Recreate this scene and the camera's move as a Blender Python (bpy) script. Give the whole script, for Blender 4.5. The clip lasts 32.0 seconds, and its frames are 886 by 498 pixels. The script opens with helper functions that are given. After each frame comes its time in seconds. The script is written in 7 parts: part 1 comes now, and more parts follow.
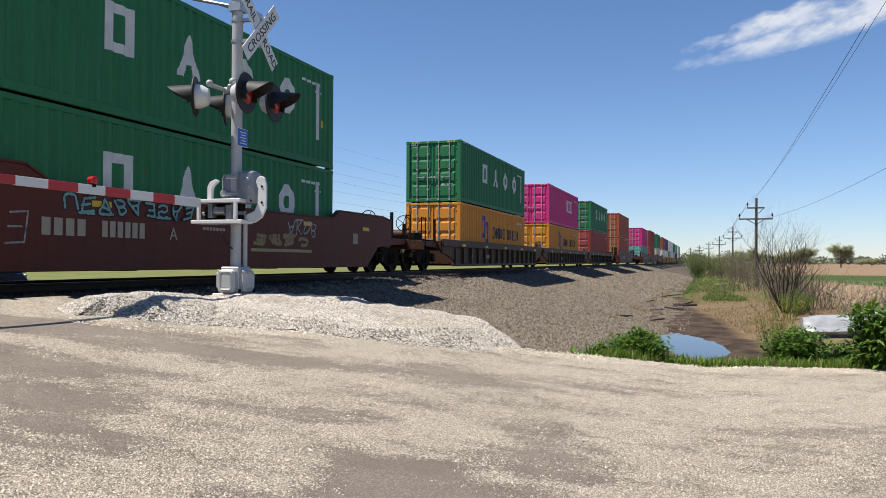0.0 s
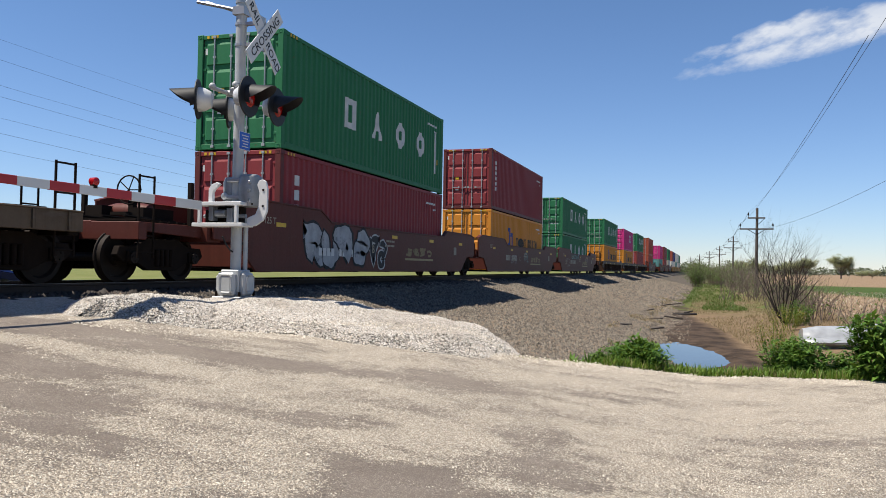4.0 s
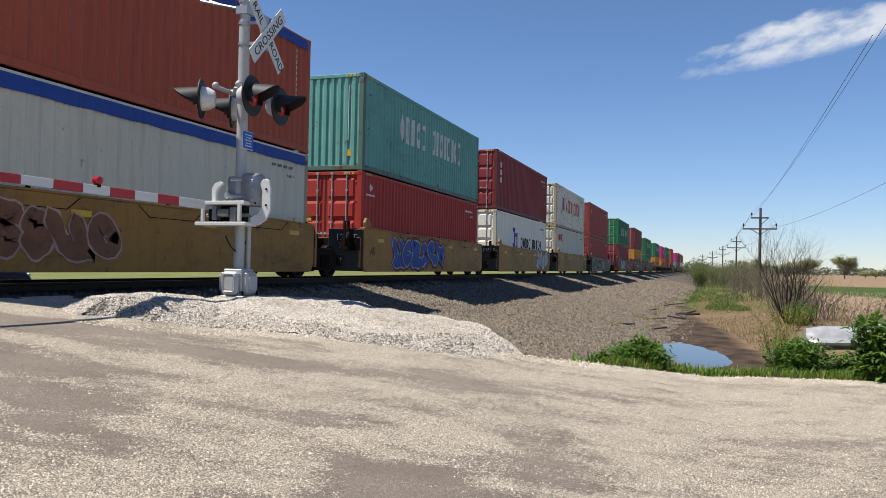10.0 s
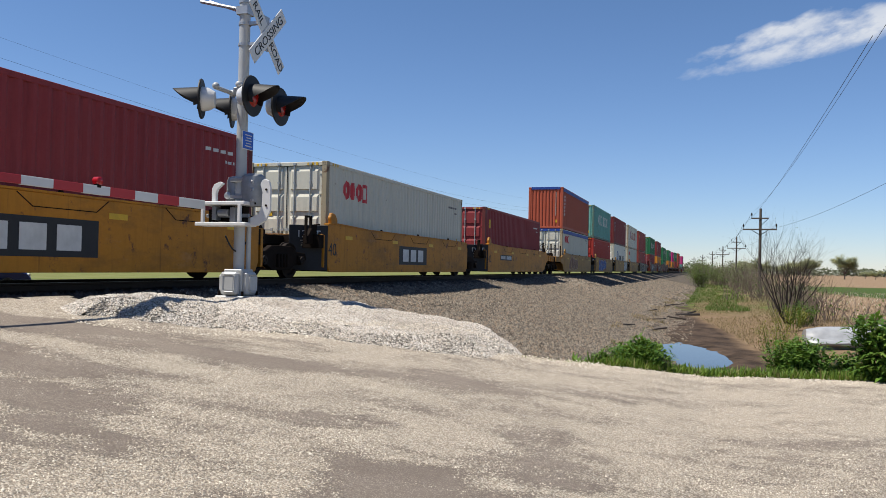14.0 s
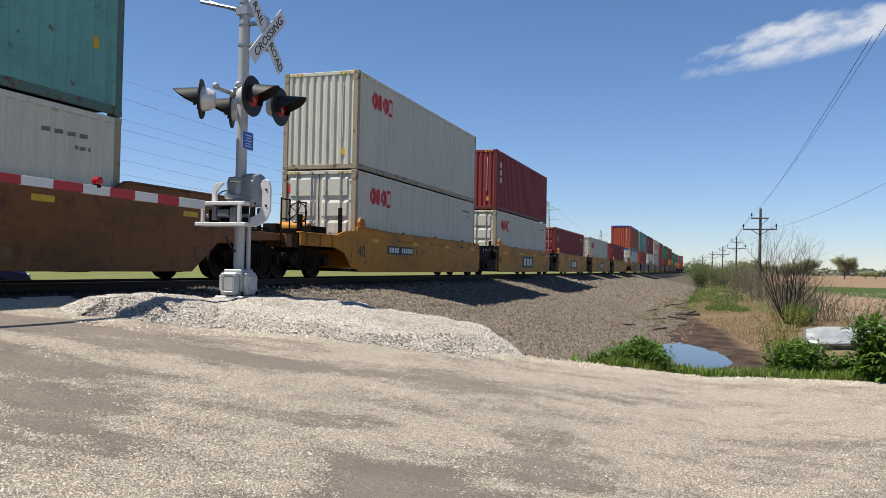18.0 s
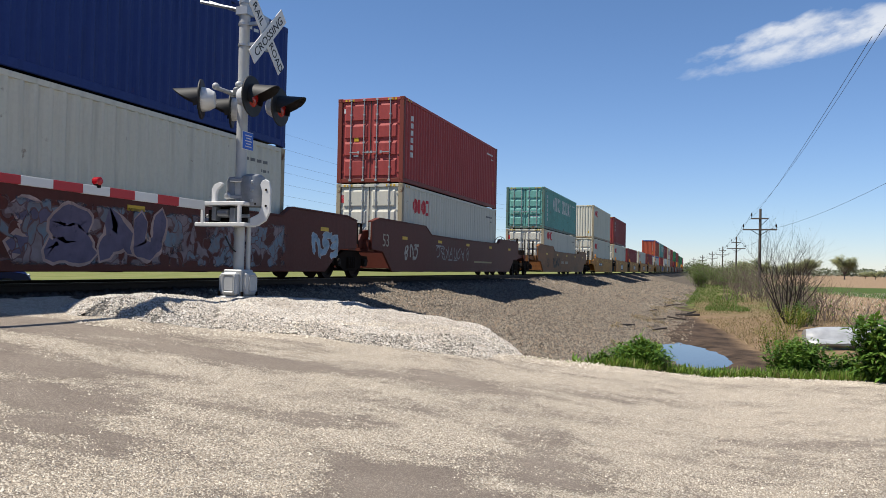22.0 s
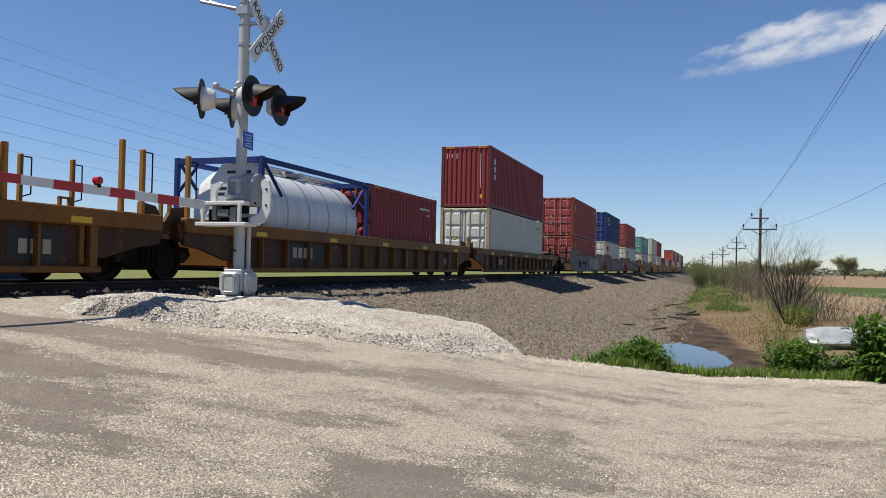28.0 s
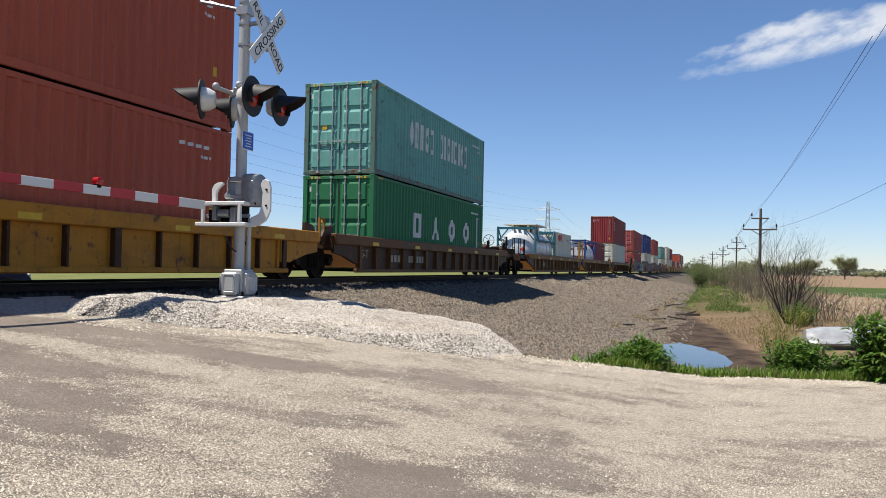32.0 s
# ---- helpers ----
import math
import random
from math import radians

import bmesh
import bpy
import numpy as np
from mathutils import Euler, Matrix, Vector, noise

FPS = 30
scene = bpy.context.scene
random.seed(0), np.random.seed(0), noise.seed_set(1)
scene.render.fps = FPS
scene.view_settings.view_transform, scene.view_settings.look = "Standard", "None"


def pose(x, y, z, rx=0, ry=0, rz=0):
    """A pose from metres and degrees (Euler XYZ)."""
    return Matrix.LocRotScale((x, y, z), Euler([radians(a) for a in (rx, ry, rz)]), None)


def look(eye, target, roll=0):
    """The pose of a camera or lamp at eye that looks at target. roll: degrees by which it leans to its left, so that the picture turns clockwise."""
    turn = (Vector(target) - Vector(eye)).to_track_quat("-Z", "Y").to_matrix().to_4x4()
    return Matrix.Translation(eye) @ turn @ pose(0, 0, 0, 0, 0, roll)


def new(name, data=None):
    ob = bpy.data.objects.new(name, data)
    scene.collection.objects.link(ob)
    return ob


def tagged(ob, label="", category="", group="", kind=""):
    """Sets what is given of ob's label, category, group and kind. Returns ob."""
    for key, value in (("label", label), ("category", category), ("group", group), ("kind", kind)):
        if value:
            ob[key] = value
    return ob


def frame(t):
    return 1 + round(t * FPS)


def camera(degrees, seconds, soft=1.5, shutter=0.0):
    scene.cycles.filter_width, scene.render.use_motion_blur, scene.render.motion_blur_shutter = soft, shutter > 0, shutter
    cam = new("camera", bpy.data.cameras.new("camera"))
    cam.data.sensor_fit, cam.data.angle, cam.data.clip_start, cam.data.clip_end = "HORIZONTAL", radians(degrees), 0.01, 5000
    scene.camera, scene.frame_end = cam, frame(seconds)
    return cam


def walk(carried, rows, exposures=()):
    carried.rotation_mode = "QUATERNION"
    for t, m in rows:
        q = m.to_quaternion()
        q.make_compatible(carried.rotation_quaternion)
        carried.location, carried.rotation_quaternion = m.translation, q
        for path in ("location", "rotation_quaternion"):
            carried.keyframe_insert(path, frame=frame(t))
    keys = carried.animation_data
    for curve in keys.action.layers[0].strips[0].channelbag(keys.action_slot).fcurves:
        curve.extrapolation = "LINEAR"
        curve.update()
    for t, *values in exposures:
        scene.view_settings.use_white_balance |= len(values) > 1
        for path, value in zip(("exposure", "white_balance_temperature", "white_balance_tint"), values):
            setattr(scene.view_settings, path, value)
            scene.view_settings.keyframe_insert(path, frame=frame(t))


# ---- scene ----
# ---- camera and its path: held in the hand, it only turns a little ----
cam = camera(58.5, 32.0, soft=0.65)
EYE = Vector((0, 0, 1.5))


def aim(yaw, up, lean):
    """Camera pose: degrees left of the track's direction, above level, and of lean."""
    a, b = radians(yaw), radians(up)
    way = Vector((-math.sin(a) * math.cos(b), math.cos(a) * math.cos(b), math.sin(b)))
    return look(EYE, EYE + way, lean)


walk(cam, [(t, aim(*turn)) for t, *turn in (
    (0, 18.444, 0.831, 0.283), (0.5, 18.465, 0.138, 0.135), (1, 18.448, 0.427, 0.736), (1.5, 18.450, 0.972, 1.088), (2, 18.469, 1.194, 1.128),
    (2.5, 18.472, 1.246, 1.120), (3, 18.481, 1.259, 1.151), (3.5, 18.496, 1.289, 1.121), (5.5, 18.342, 1.050, 0.868), (6, 18.494, 1.119, 1.063),
    (6.5, 18.612, 1.196, 1.137), (7, 18.662, 1.197, 1.154), (8, 18.669, 1.196, 1.154), (9, 18.668, 1.198, 1.149), (10, 18.677, 1.213, 1.142),
    (11, 18.668, 1.196, 1.151), (12, 18.667, 1.200, 1.164), (13, 18.671, 1.202, 1.169), (14, 18.681, 1.240, 1.165), (14.5, 18.685, 1.258, 1.164),
    (16.5, 18.674, 1.275, 1.171), (17, 18.673, 1.270, 1.165), (18, 18.677, 1.244, 1.149), (19, 18.680, 1.249, 1.149), (20, 18.678, 1.260, 1.157),
    (21, 18.679, 1.262, 1.163), (22, 18.671, 1.262, 1.149), (23, 18.674, 1.258, 1.157), (24, 18.680, 1.259, 1.152), (25, 18.682, 1.252, 1.152),
    (25.5, 18.680, 1.248, 1.158), (27.5, 18.681, 1.230, 1.183), (28, 18.680, 1.234, 1.179), (29, 18.677, 1.253, 1.158), (30, 18.686, 1.254, 1.167),
    (31, 18.684, 1.257, 1.157), (32, 18.687, 1.249, 1.159),
)], exposures=[(0, 0.44), (9, 0.44), (11, 0.35), (14, 0.33), (16.5, 0.41), (18, 0.35), (19, 0.40), (20, 0.35), (21, 0.44), (22, 0.44), (23, 0.39), (24, 0.44), (25, 0.34),
               (28, 0.24), (30, 0.23), (31, 0.42), (32, 0.44)])

# ---- sun, sky and cloud ----
SUN_UP, SUN_TURN = 62.5, 30.0      # degrees above the horizon; degrees from the track's left side towards the viewer
sun_way = Vector((-math.cos(radians(SUN_TURN)) * math.cos(radians(SUN_UP)),
                  -math.sin(radians(SUN_TURN)) * math.cos(radians(SUN_UP)), math.sin(radians(SUN_UP))))
sun = new("sun", bpy.data.lights.new("sun", "SUN"))
sun.data.energy, sun.data.angle, sun.data.color = 5.0, radians(0.53), (1.0, 0.94, 0.84)
sun.matrix_world = look(sun_way * 60, (0, 0, 0))

world = bpy.data.worlds.new("sky")
scene.world = world
world.use_nodes = True


def sky_nodes():
    nt = world.node_tree
    nt.nodes.clear()
    n = nt.nodes.new
    out, bg, mix = n("ShaderNodeOutputWorld"), n("ShaderNodeBackground"), n("ShaderNodeMix")
    sky = n("ShaderNodeTexSky")
    sky.sky_type, sky.sun_disc = "NISHITA", False
    sky.sun_elevation = radians(SUN_UP)
    sky.sun_rotation = math.atan2(sun_way.x, sun_way.y)
    sky.altitude, sky.air_density, sky.dust_density, sky.ozone_density = 200, 1.0, 0.0, 3.6
    mix.data_type = "RGBA"
    bg.inputs[1].default_value = 0.080
    # one wisp of cloud, drawn in directions of the sky
    co = n("ShaderNodeTexCoord")
    axis = aim(18.67, 1.2, 1.15).to_3x3()

    def way(px, py):
        return (axis @ Vector(((px - 784) / 1400, (441 - py) / 1400, -1))).normalized()

    c0, a = way(1425, 64), (way(1565, 22) - way(1255, 112)).normalized()
    b = c0.cross(a).normalized()

    def dot(vec):
        d = n("ShaderNodeVectorMath")
        d.operation = "DOT_PRODUCT"
        nt.links.new(co.outputs["Generated"], d.inputs[0])
        d.inputs[1].default_value = vec
        return d.outputs["Value"]

    def calc(op, x, y, clamp=False):
        m = n("ShaderNodeMath")
        m.operation, m.use_clamp = op, clamp
        for k, v in ((0, x), (1, y)):
            if isinstance(v, (int, float)):
                m.inputs[k].default_value = v
            else:
                nt.links.new(v, m.inputs[k])
        return m.outputs[0]

    u = calc("SUBTRACT", dot(a), c0.dot(a))
    v = calc("SUBTRACT", dot(b), c0.dot(b))
    comb = n("ShaderNodeCombineXYZ")
    nt.links.new(calc("MULTIPLY", u, 11.0), comb.inputs[0])
    nt.links.new(calc("MULTIPLY", v, 24.0), comb.inputs[1])
    n1 = n("ShaderNodeTexNoise")
    n1.inputs["Scale"].default_value, n1.inputs["Detail"].default_value, n1.inputs["Roughness"].default_value = 1.7, 8, 0.58
    nt.links.new(comb.outputs[0], n1.inputs["Vector"])
    # two long soft strands that join at their thin end, ragged by two sizes of curl
    n2 = n("ShaderNodeTexNoise")
    n2.inputs["Scale"].default_value, n2.inputs["Detail"].default_value, n2.inputs["Roughness"].default_value = 0.9, 4, 0.55
    nt.links.new(comb.outputs[0], n2.inputs["Vector"])
    bend = calc("MULTIPLY", calc("SUBTRACT", n2.outputs["Fac"], 0.5), 0.030)

    def strand(mid, long, rise, thick):
        eu = calc("DIVIDE", calc("SUBTRACT", u, mid), long)
        ev = calc("DIVIDE", calc("ADD", calc("SUBTRACT", v, rise), bend), thick)
        return calc("SUBTRACT", 1.0, calc("ADD", calc("MULTIPLY", eu, eu), calc("MULTIPLY", ev, ev)))

    oval = calc("MAXIMUM", strand(0.055, 0.175, 0.008, 0.019), strand(-0.035, 0.085, -0.011, 0.014))
    dens = calc("ADD", calc("MULTIPLY", oval, 0.75), calc("MULTIPLY", calc("SUBTRACT", n1.outputs["Fac"], 0.5), 2.9))
    front = calc("GREATER_THAN", dot(c0), 0.8)
    near = calc("MULTIPLY", calc("GREATER_THAN", oval, -0.9), front)
    mask = calc("MULTIPLY", calc("MULTIPLY", calc("ADD", dens, -0.02), 1.25, True), near)
    soft = calc("MULTIPLY", mask, calc("ADD", calc("MULTIPLY", oval, 0.55), 0.5, True))
    nt.links.new(calc("MULTIPLY", soft, 0.85, True), mix.inputs[0])
    clear = n("ShaderNodeMix")
    clear.data_type, clear.blend_type = "RGBA", "MULTIPLY"
    clear.inputs[0].default_value = 1.0
    high = n("ShaderNodeMix")
    high.data_type = "RGBA"
    nt.links.new(calc("MULTIPLY", calc("MAXIMUM", dot(Vector((0, 0, 1))), 0.0), 3.2, True), high.inputs[0])
    high.inputs[6].default_value, high.inputs[7].default_value = (0.93, 1.0, 1.24, 1), (0.84, 0.97, 1.14, 1)
    nt.links.new(high.outputs[2], clear.inputs[7])
    nt.links.new(sky.outputs[0], clear.inputs[6])
    nt.links.new(clear.outputs[2], mix.inputs[6])
    mix.inputs[7].default_value = (7.6, 7.9, 8.4, 1)
    nt.links.new(mix.outputs[2], bg.inputs[0])
    nt.links.new(bg.outputs[0], out.inputs[0])


sky_nodes()

# ---- materials ----
class Nodes:
    """Short hand for building one node material."""

    def __init__(self, name):
        self.mat = bpy.data.materials.new(name)
        self.mat.use_nodes = True
        self.nt = self.mat.node_tree
        self.bsdf = self.nt.nodes["Principled BSDF"]
        self.co = self.nt.nodes.new("ShaderNodeTexCoord")
        self.place = self.co.outputs["Object"]

    def put(self, value, socket):
        if isinstance(value, (int, float)):
            socket.default_value = value
        elif isinstance(value, tuple):
            socket.default_value = (*value[:3], 1) if len(socket.default_value) == 4 else value
        else:
            self.nt.links.new(value, socket)

    def stretch(self, scale, place=None):
        m = self.nt.nodes.new("ShaderNodeMapping")
        m.inputs["Scale"].default_value = scale
        self.nt.links.new(place or self.place, m.inputs[0])
        return m.outputs[0]

    def noise(self, scale, detail=4, rough=0.55, place=None):
        t = self.nt.nodes.new("ShaderNodeTexNoise")
        t.inputs["Scale"].default_value, t.inputs["Detail"].default_value = scale, detail
        t.inputs["Roughness"].default_value = rough
        self.nt.links.new(place or self.place, t.inputs["Vector"])
        return t.outputs["Fac"]

    def cells(self, scale, out="Distance", feature="F1", place=None):
        t = self.nt.nodes.new("ShaderNodeTexVoronoi")
        t.feature = feature
        t.inputs["Scale"].default_value = scale
        self.nt.links.new(place or self.place, t.inputs["Vector"])
        return t.outputs[out]

    def calc(self, op, a, b=0.0, clamp=False):
        m = self.nt.nodes.new("ShaderNodeMath")
        m.operation, m.use_clamp = op, clamp
        self.put(a, m.inputs[0])
        self.put(b, m.inputs[1])
        return m.outputs[0]

    def step(self, value, lo, hi):
        """0 below lo, 1 above hi."""
        m = self.nt.nodes.new("ShaderNodeMapRange")
        m.inputs[1].default_value, m.inputs[2].default_value = lo, hi
        self.nt.links.new(value, m.inputs[0])
        return m.outputs[0]

    def mix(self, fac, a, b, how="MIX"):
        m = self.nt.nodes.new("ShaderNodeMix")
        m.data_type, m.blend_type = "RGBA", how
        self.put(fac, m.inputs[0])
        self.put(a, m.inputs[6])
        self.put(b, m.inputs[7])
        return m.outputs[2]

    def random(self):
        return self.nt.nodes.new("ShaderNodeObjectInfo").outputs["Random"]

    def island(self):
        return self.nt.nodes.new("ShaderNodeNewGeometry").outputs["Random Per Island"]

    def bump(self, height, strength=0.3, distance=0.02):
        b = self.nt.nodes.new("ShaderNodeBump")
        b.inputs["Strength"].default_value, b.inputs["Distance"].default_value = strength, distance
        self.nt.links.new(height, b.inputs["Height"])
        self.nt.links.new(b.outputs[0], self.bsdf.inputs["Normal"])

    def done(self, color=None, rough=0.6, metal=0.0, spec=0.5):
        if color is not None:
            self.put(color, self.bsdf.inputs["Base Color"])
        self.put(rough, self.bsdf.inputs["Roughness"])
        self.put(metal, self.bsdf.inputs["Metallic"])
        self.bsdf.inputs["Specular IOR Level"].default_value = spec
        return self.mat


def tone(c, k):
    return tuple(min(1.0, v * k) for v in c)


def painted(name, color, rust=0.3, fade=0.25, rough=0.55, spec=0.2, dirt=0.0):
    """Weathered paint on steel: chalky fading, run-down streaks, rust scabs."""
    n = Nodes(name)
    big = n.noise(0.9, 4)
    fine = n.noise(14, 5)
    run = n.noise(1.0, 5, 0.6, n.stretch((5.5, 5.5, 0.45)))
    pale = tuple(v * 0.85 + 0.035 for v in color)
    c = n.mix(n.calc("MULTIPLY", n.step(big, 0.35, 0.75), fade), color, pale)
    c = n.mix(n.calc("MULTIPLY", n.step(run, 0.50, 0.78), 0.5), c, tone(color, 0.55))
    c = n.mix(n.calc("MULTIPLY", n.step(fine, 0.42, 0.75), 0.16), c, tone(color, 0.6))
    scab = n.calc("MULTIPLY", n.step(n.noise(3.2, 8, 0.68), 0.66 - 0.12 * rust, 0.72 - 0.1 * rust), min(1.0, 0.35 + rust))
    c = n.mix(scab, c, (0.13, 0.055, 0.028))
    if dirt:
        smear = n.noise(0.7, 8, 0.7, n.stretch((0.7, 0.7, 1.8)))
        c = n.mix(n.calc("MULTIPLY", n.step(smear, 0.48, 0.70), dirt), c, (0.055, 0.036, 0.022))
        drip = n.noise(1.0, 6, 0.65, n.stretch((8, 8, 0.35)))
        c = n.mix(n.calc("MULTIPLY", n.step(drip, 0.60, 0.72), dirt * 0.8), c, (0.035, 0.022, 0.014))
        c = n.mix(n.calc("MULTIPLY", n.step(n.noise(1.8, 7, 0.7, n.stretch((0.5, 0.5, 1.4))), 0.60, 0.74), dirt * 0.5), c, tuple(v * 0.6 + 0.16 for v in color))
    n.bump(n.noise(26, 3), 0.12, 0.01)
    return n.done(c, n.calc("ADD", rough - 0.08, n.calc("MULTIPLY", fine, 0.22)), 0.0, spec)


def simple(name, color, rough=0.5, metal=0.0, scale=9.0, depth=0.25, spec=0.4):
    n = Nodes(name)
    c = n.mix(n.step(n.noise(scale, 5), 0.35, 0.7), color, tone(color, 1 - depth))
    c = n.mix(n.calc("MULTIPLY", n.step(n.noise(scale * 0.13, 3), 0.4, 0.65), 0.5), c, tone(color, 1 - 0.6 * depth))
    return n.done(c, rough, metal, spec)


def lit(name, color, power):
    n = Nodes(name)
    n.put(color, n.bsdf.inputs["Emission Color"])
    n.bsdf.inputs["Emission Strength"].default_value = power
    return n.done(color, 0.25)


PAINT = {
    "green": painted("green_paint", (0.026, 0.165, 0.066), 0.2),
    "orange": painted("orange_paint", (0.66, 0.25, 0.028), 0.12),
    "maroon": painted("maroon_paint", (0.255, 0.037, 0.040), 0.12),
    "red": painted("brick_red_paint", (0.36, 0.060, 0.055), 0.2),
    "rust_red": painted("rust_red_paint", (0.40, 0.085, 0.045), 0.2),
    "bright_red": painted("faded_red_paint", (0.40, 0.040, 0.030), 0.25),
    "pink": painted("magenta_paint", (0.62, 0.035, 0.20), 0.05),
    "white": painted("dirty_white_paint", (0.84, 0.80, 0.69), 0.3, 0.1),
    "stained": painted("stained_white_paint", (0.78, 0.72, 0.60), 0.8, 0.1, dirt=0.22),
    "grey": painted("pale_grey_paint", (0.62, 0.595, 0.495), 0.2, 0.1),
    "teal": painted("teal_paint", (0.15, 0.38, 0.33), 0.5, 0.35, dirt=0.25),
    "navy": painted("navy_paint", (0.016, 0.038, 0.165), 0.06),
    "blue": painted("blue_paint", (0.022, 0.065, 0.30), 0.1),
    "steel_teal": painted("dark_teal_frame_paint", (0.03, 0.13, 0.17), 0.2),
    "tank_white": painted("white_tank_paint", (0.66, 0.67, 0.67), 0.05, 0.05, 0.3),
    "tank_steel": painted("bare_tank_cladding", (0.62, 0.63, 0.64), 0.05, 0.05, 0.32),
    "car_yellow": painted("yellow_wagon_paint", (0.50, 0.205, 0.018), 0.6, 0.15, dirt=0.55),
    "car_ochre": painted("dusty_ochre_wagon_paint", (0.36, 0.182, 0.040), 0.5, 0.2, dirt=0.6),
    "car_rusty": painted("rusty_ochre_wagon_paint", (0.21, 0.085, 0.026), 0.8, 0.1, dirt=0.65),
    "car_umber": painted("burnt_orange_wagon_paint", (0.14, 0.055, 0.012), 0.6, 0.08, dirt=0.6),
    "car_amber": painted("dull_amber_wagon_paint", (0.20, 0.082, 0.014), 0.6, 0.1, dirt=0.6),
    "car_brown": painted("brown_wagon_paint", (0.105, 0.024, 0.015), 0.15, 0.2, dirt=0.22),
    "car_grey": painted("grey_brown_wagon_paint", (0.125, 0.088, 0.056), 0.4, 0.2, dirt=0.5),
    "car_dark": painted("dark_brown_wagon_paint", (0.062, 0.032, 0.019), 0.4, 0.1),
}
EDGE_PAINT = {
    "teal": painted("rusty_teal_edge_paint", (0.10, 0.17, 0.14), 1.0, 0.1),
    "grey": painted("tan_stained_edge_paint", (0.36, 0.30, 0.20), 0.9, 0.1),
    "stained": painted("rust_stained_edge_paint", (0.36, 0.29, 0.19), 1.0, 0.1),
    "white": painted("cream_stained_edge_paint", (0.50, 0.46, 0.37), 0.6, 0.1),
    "maroon": painted("dull_maroon_edge_paint", (0.13, 0.030, 0.028), 0.6, 0.1),
    "red": painted("dull_red_edge_paint", (0.20, 0.045, 0.032), 0.7, 0.1),
}
RUBBER = simple("black_rubber", (0.018, 0.018, 0.019), 0.75)
GRIME = simple("greasy_dark_steel", (0.015, 0.0095, 0.0065), 0.85, 0.0, 7, 0.35, 0.12)
WHEEL = simple("worn_wheel_steel", (0.022, 0.015, 0.011), 0.7, 0.15, 7, 0.35, 0.2)
ROD = simple("galvanised_rod", (0.46, 0.46, 0.44), 0.45, 0.5)
DULL_ALUM = simple("weathered_aluminium", (0.30, 0.31, 0.32), 0.5, 0.35, 5, 0.4)
# darker brown for recessed panels, gussets, sills and tanks of ribbed wagons
RIB_PANEL = painted("dark_orange_brown_panel_paint", (0.058, 0.024, 0.010), 0.6, 0.1)
GUIDE = painted("worn_ochre_post_paint", (0.33, 0.15, 0.028), 0.8, 0.1)
ALUM = simple("brushed_aluminium", (0.46, 0.47, 0.48), 0.42, 0.6, 4, 0.25)
MAST = simple("aluminium_grey_mast_paint", (0.43, 0.44, 0.44), 0.5, 0.1, 5, 0.15)
SIGN = simple("sign_white", (0.66, 0.66, 0.65), 0.5, 0, 3, 0.06)
INK = simple("black_paint", (0.012, 0.012, 0.013), 0.5)
LAMP_BACK = simple("silver_lamp_housing_paint", (0.66, 0.67, 0.67), 0.4, 0.15, 4, 0.15)
LAMP_BLACK = simple("dull_black_plate", (0.014, 0.014, 0.015), 0.6)
RED_GLASS = lit("red_signal_lens", (0.26, 0.008, 0.007), 0.03)
RED_LAMP = lit("red_tip_lamp", (0.36, 0.006, 0.012), 0.03)
SIGN_BLUE = simple("blue_sign", (0.012, 0.10, 0.50), 0.45, 0, 3, 0.08)
STRIPE_RED = simple("red_reflective_sheet", (0.42, 0.022, 0.028), 0.45, 0, 3, 0.12)
STRIPE_WHITE = simple("white_reflective_sheet", (0.64, 0.64, 0.63), 0.45, 0, 3, 0.06)
YELLOW_MARK = simple("yellow_reflective_mark", (0.72, 0.44, 0.02), 0.5, 0, 6, 0.2)
WHITE_MARK = simple("white_marking_paint", (0.66, 0.66, 0.63), 0.6, 0, 4, 0.2)
GOLD_MARK = simple("faded_gold_marking_paint", (0.42, 0.32, 0.15), 0.6, 0, 3, 0.3)
CREAM_MARK = simple("faded_cream_marking_paint", (0.42, 0.36, 0.27), 0.65, 0, 3, 0.35)
GREY_MARK = simple("faded_black_marking_paint", (0.20, 0.195, 0.18), 0.6, 0, 5, 0.3)
BLACK_MARK = simple("black_marking_paint", (0.02, 0.02, 0.022), 0.6)
RED_MARK = simple("red_marking_paint", (0.62, 0.035, 0.045), 0.55, 0, 4, 0.3)
ORANGE_MARK = simple("faded_red_marking_paint", (0.60, 0.16, 0.10), 0.6, 0, 3, 0.4)
BLUE_MARK = simple("blue_marking_paint", (0.02, 0.06, 0.28), 0.55)
HAZARD = simple("amber_label", (0.70, 0.42, 0.015), 0.5)
WOOD = simple("weathered_pole_wood", (0.12, 0.095, 0.075), 0.85, 0, 6, 0.35)
CONCRETE = simple("concrete", (0.42, 0.41, 0.38), 0.85, 0, 8, 0.2)


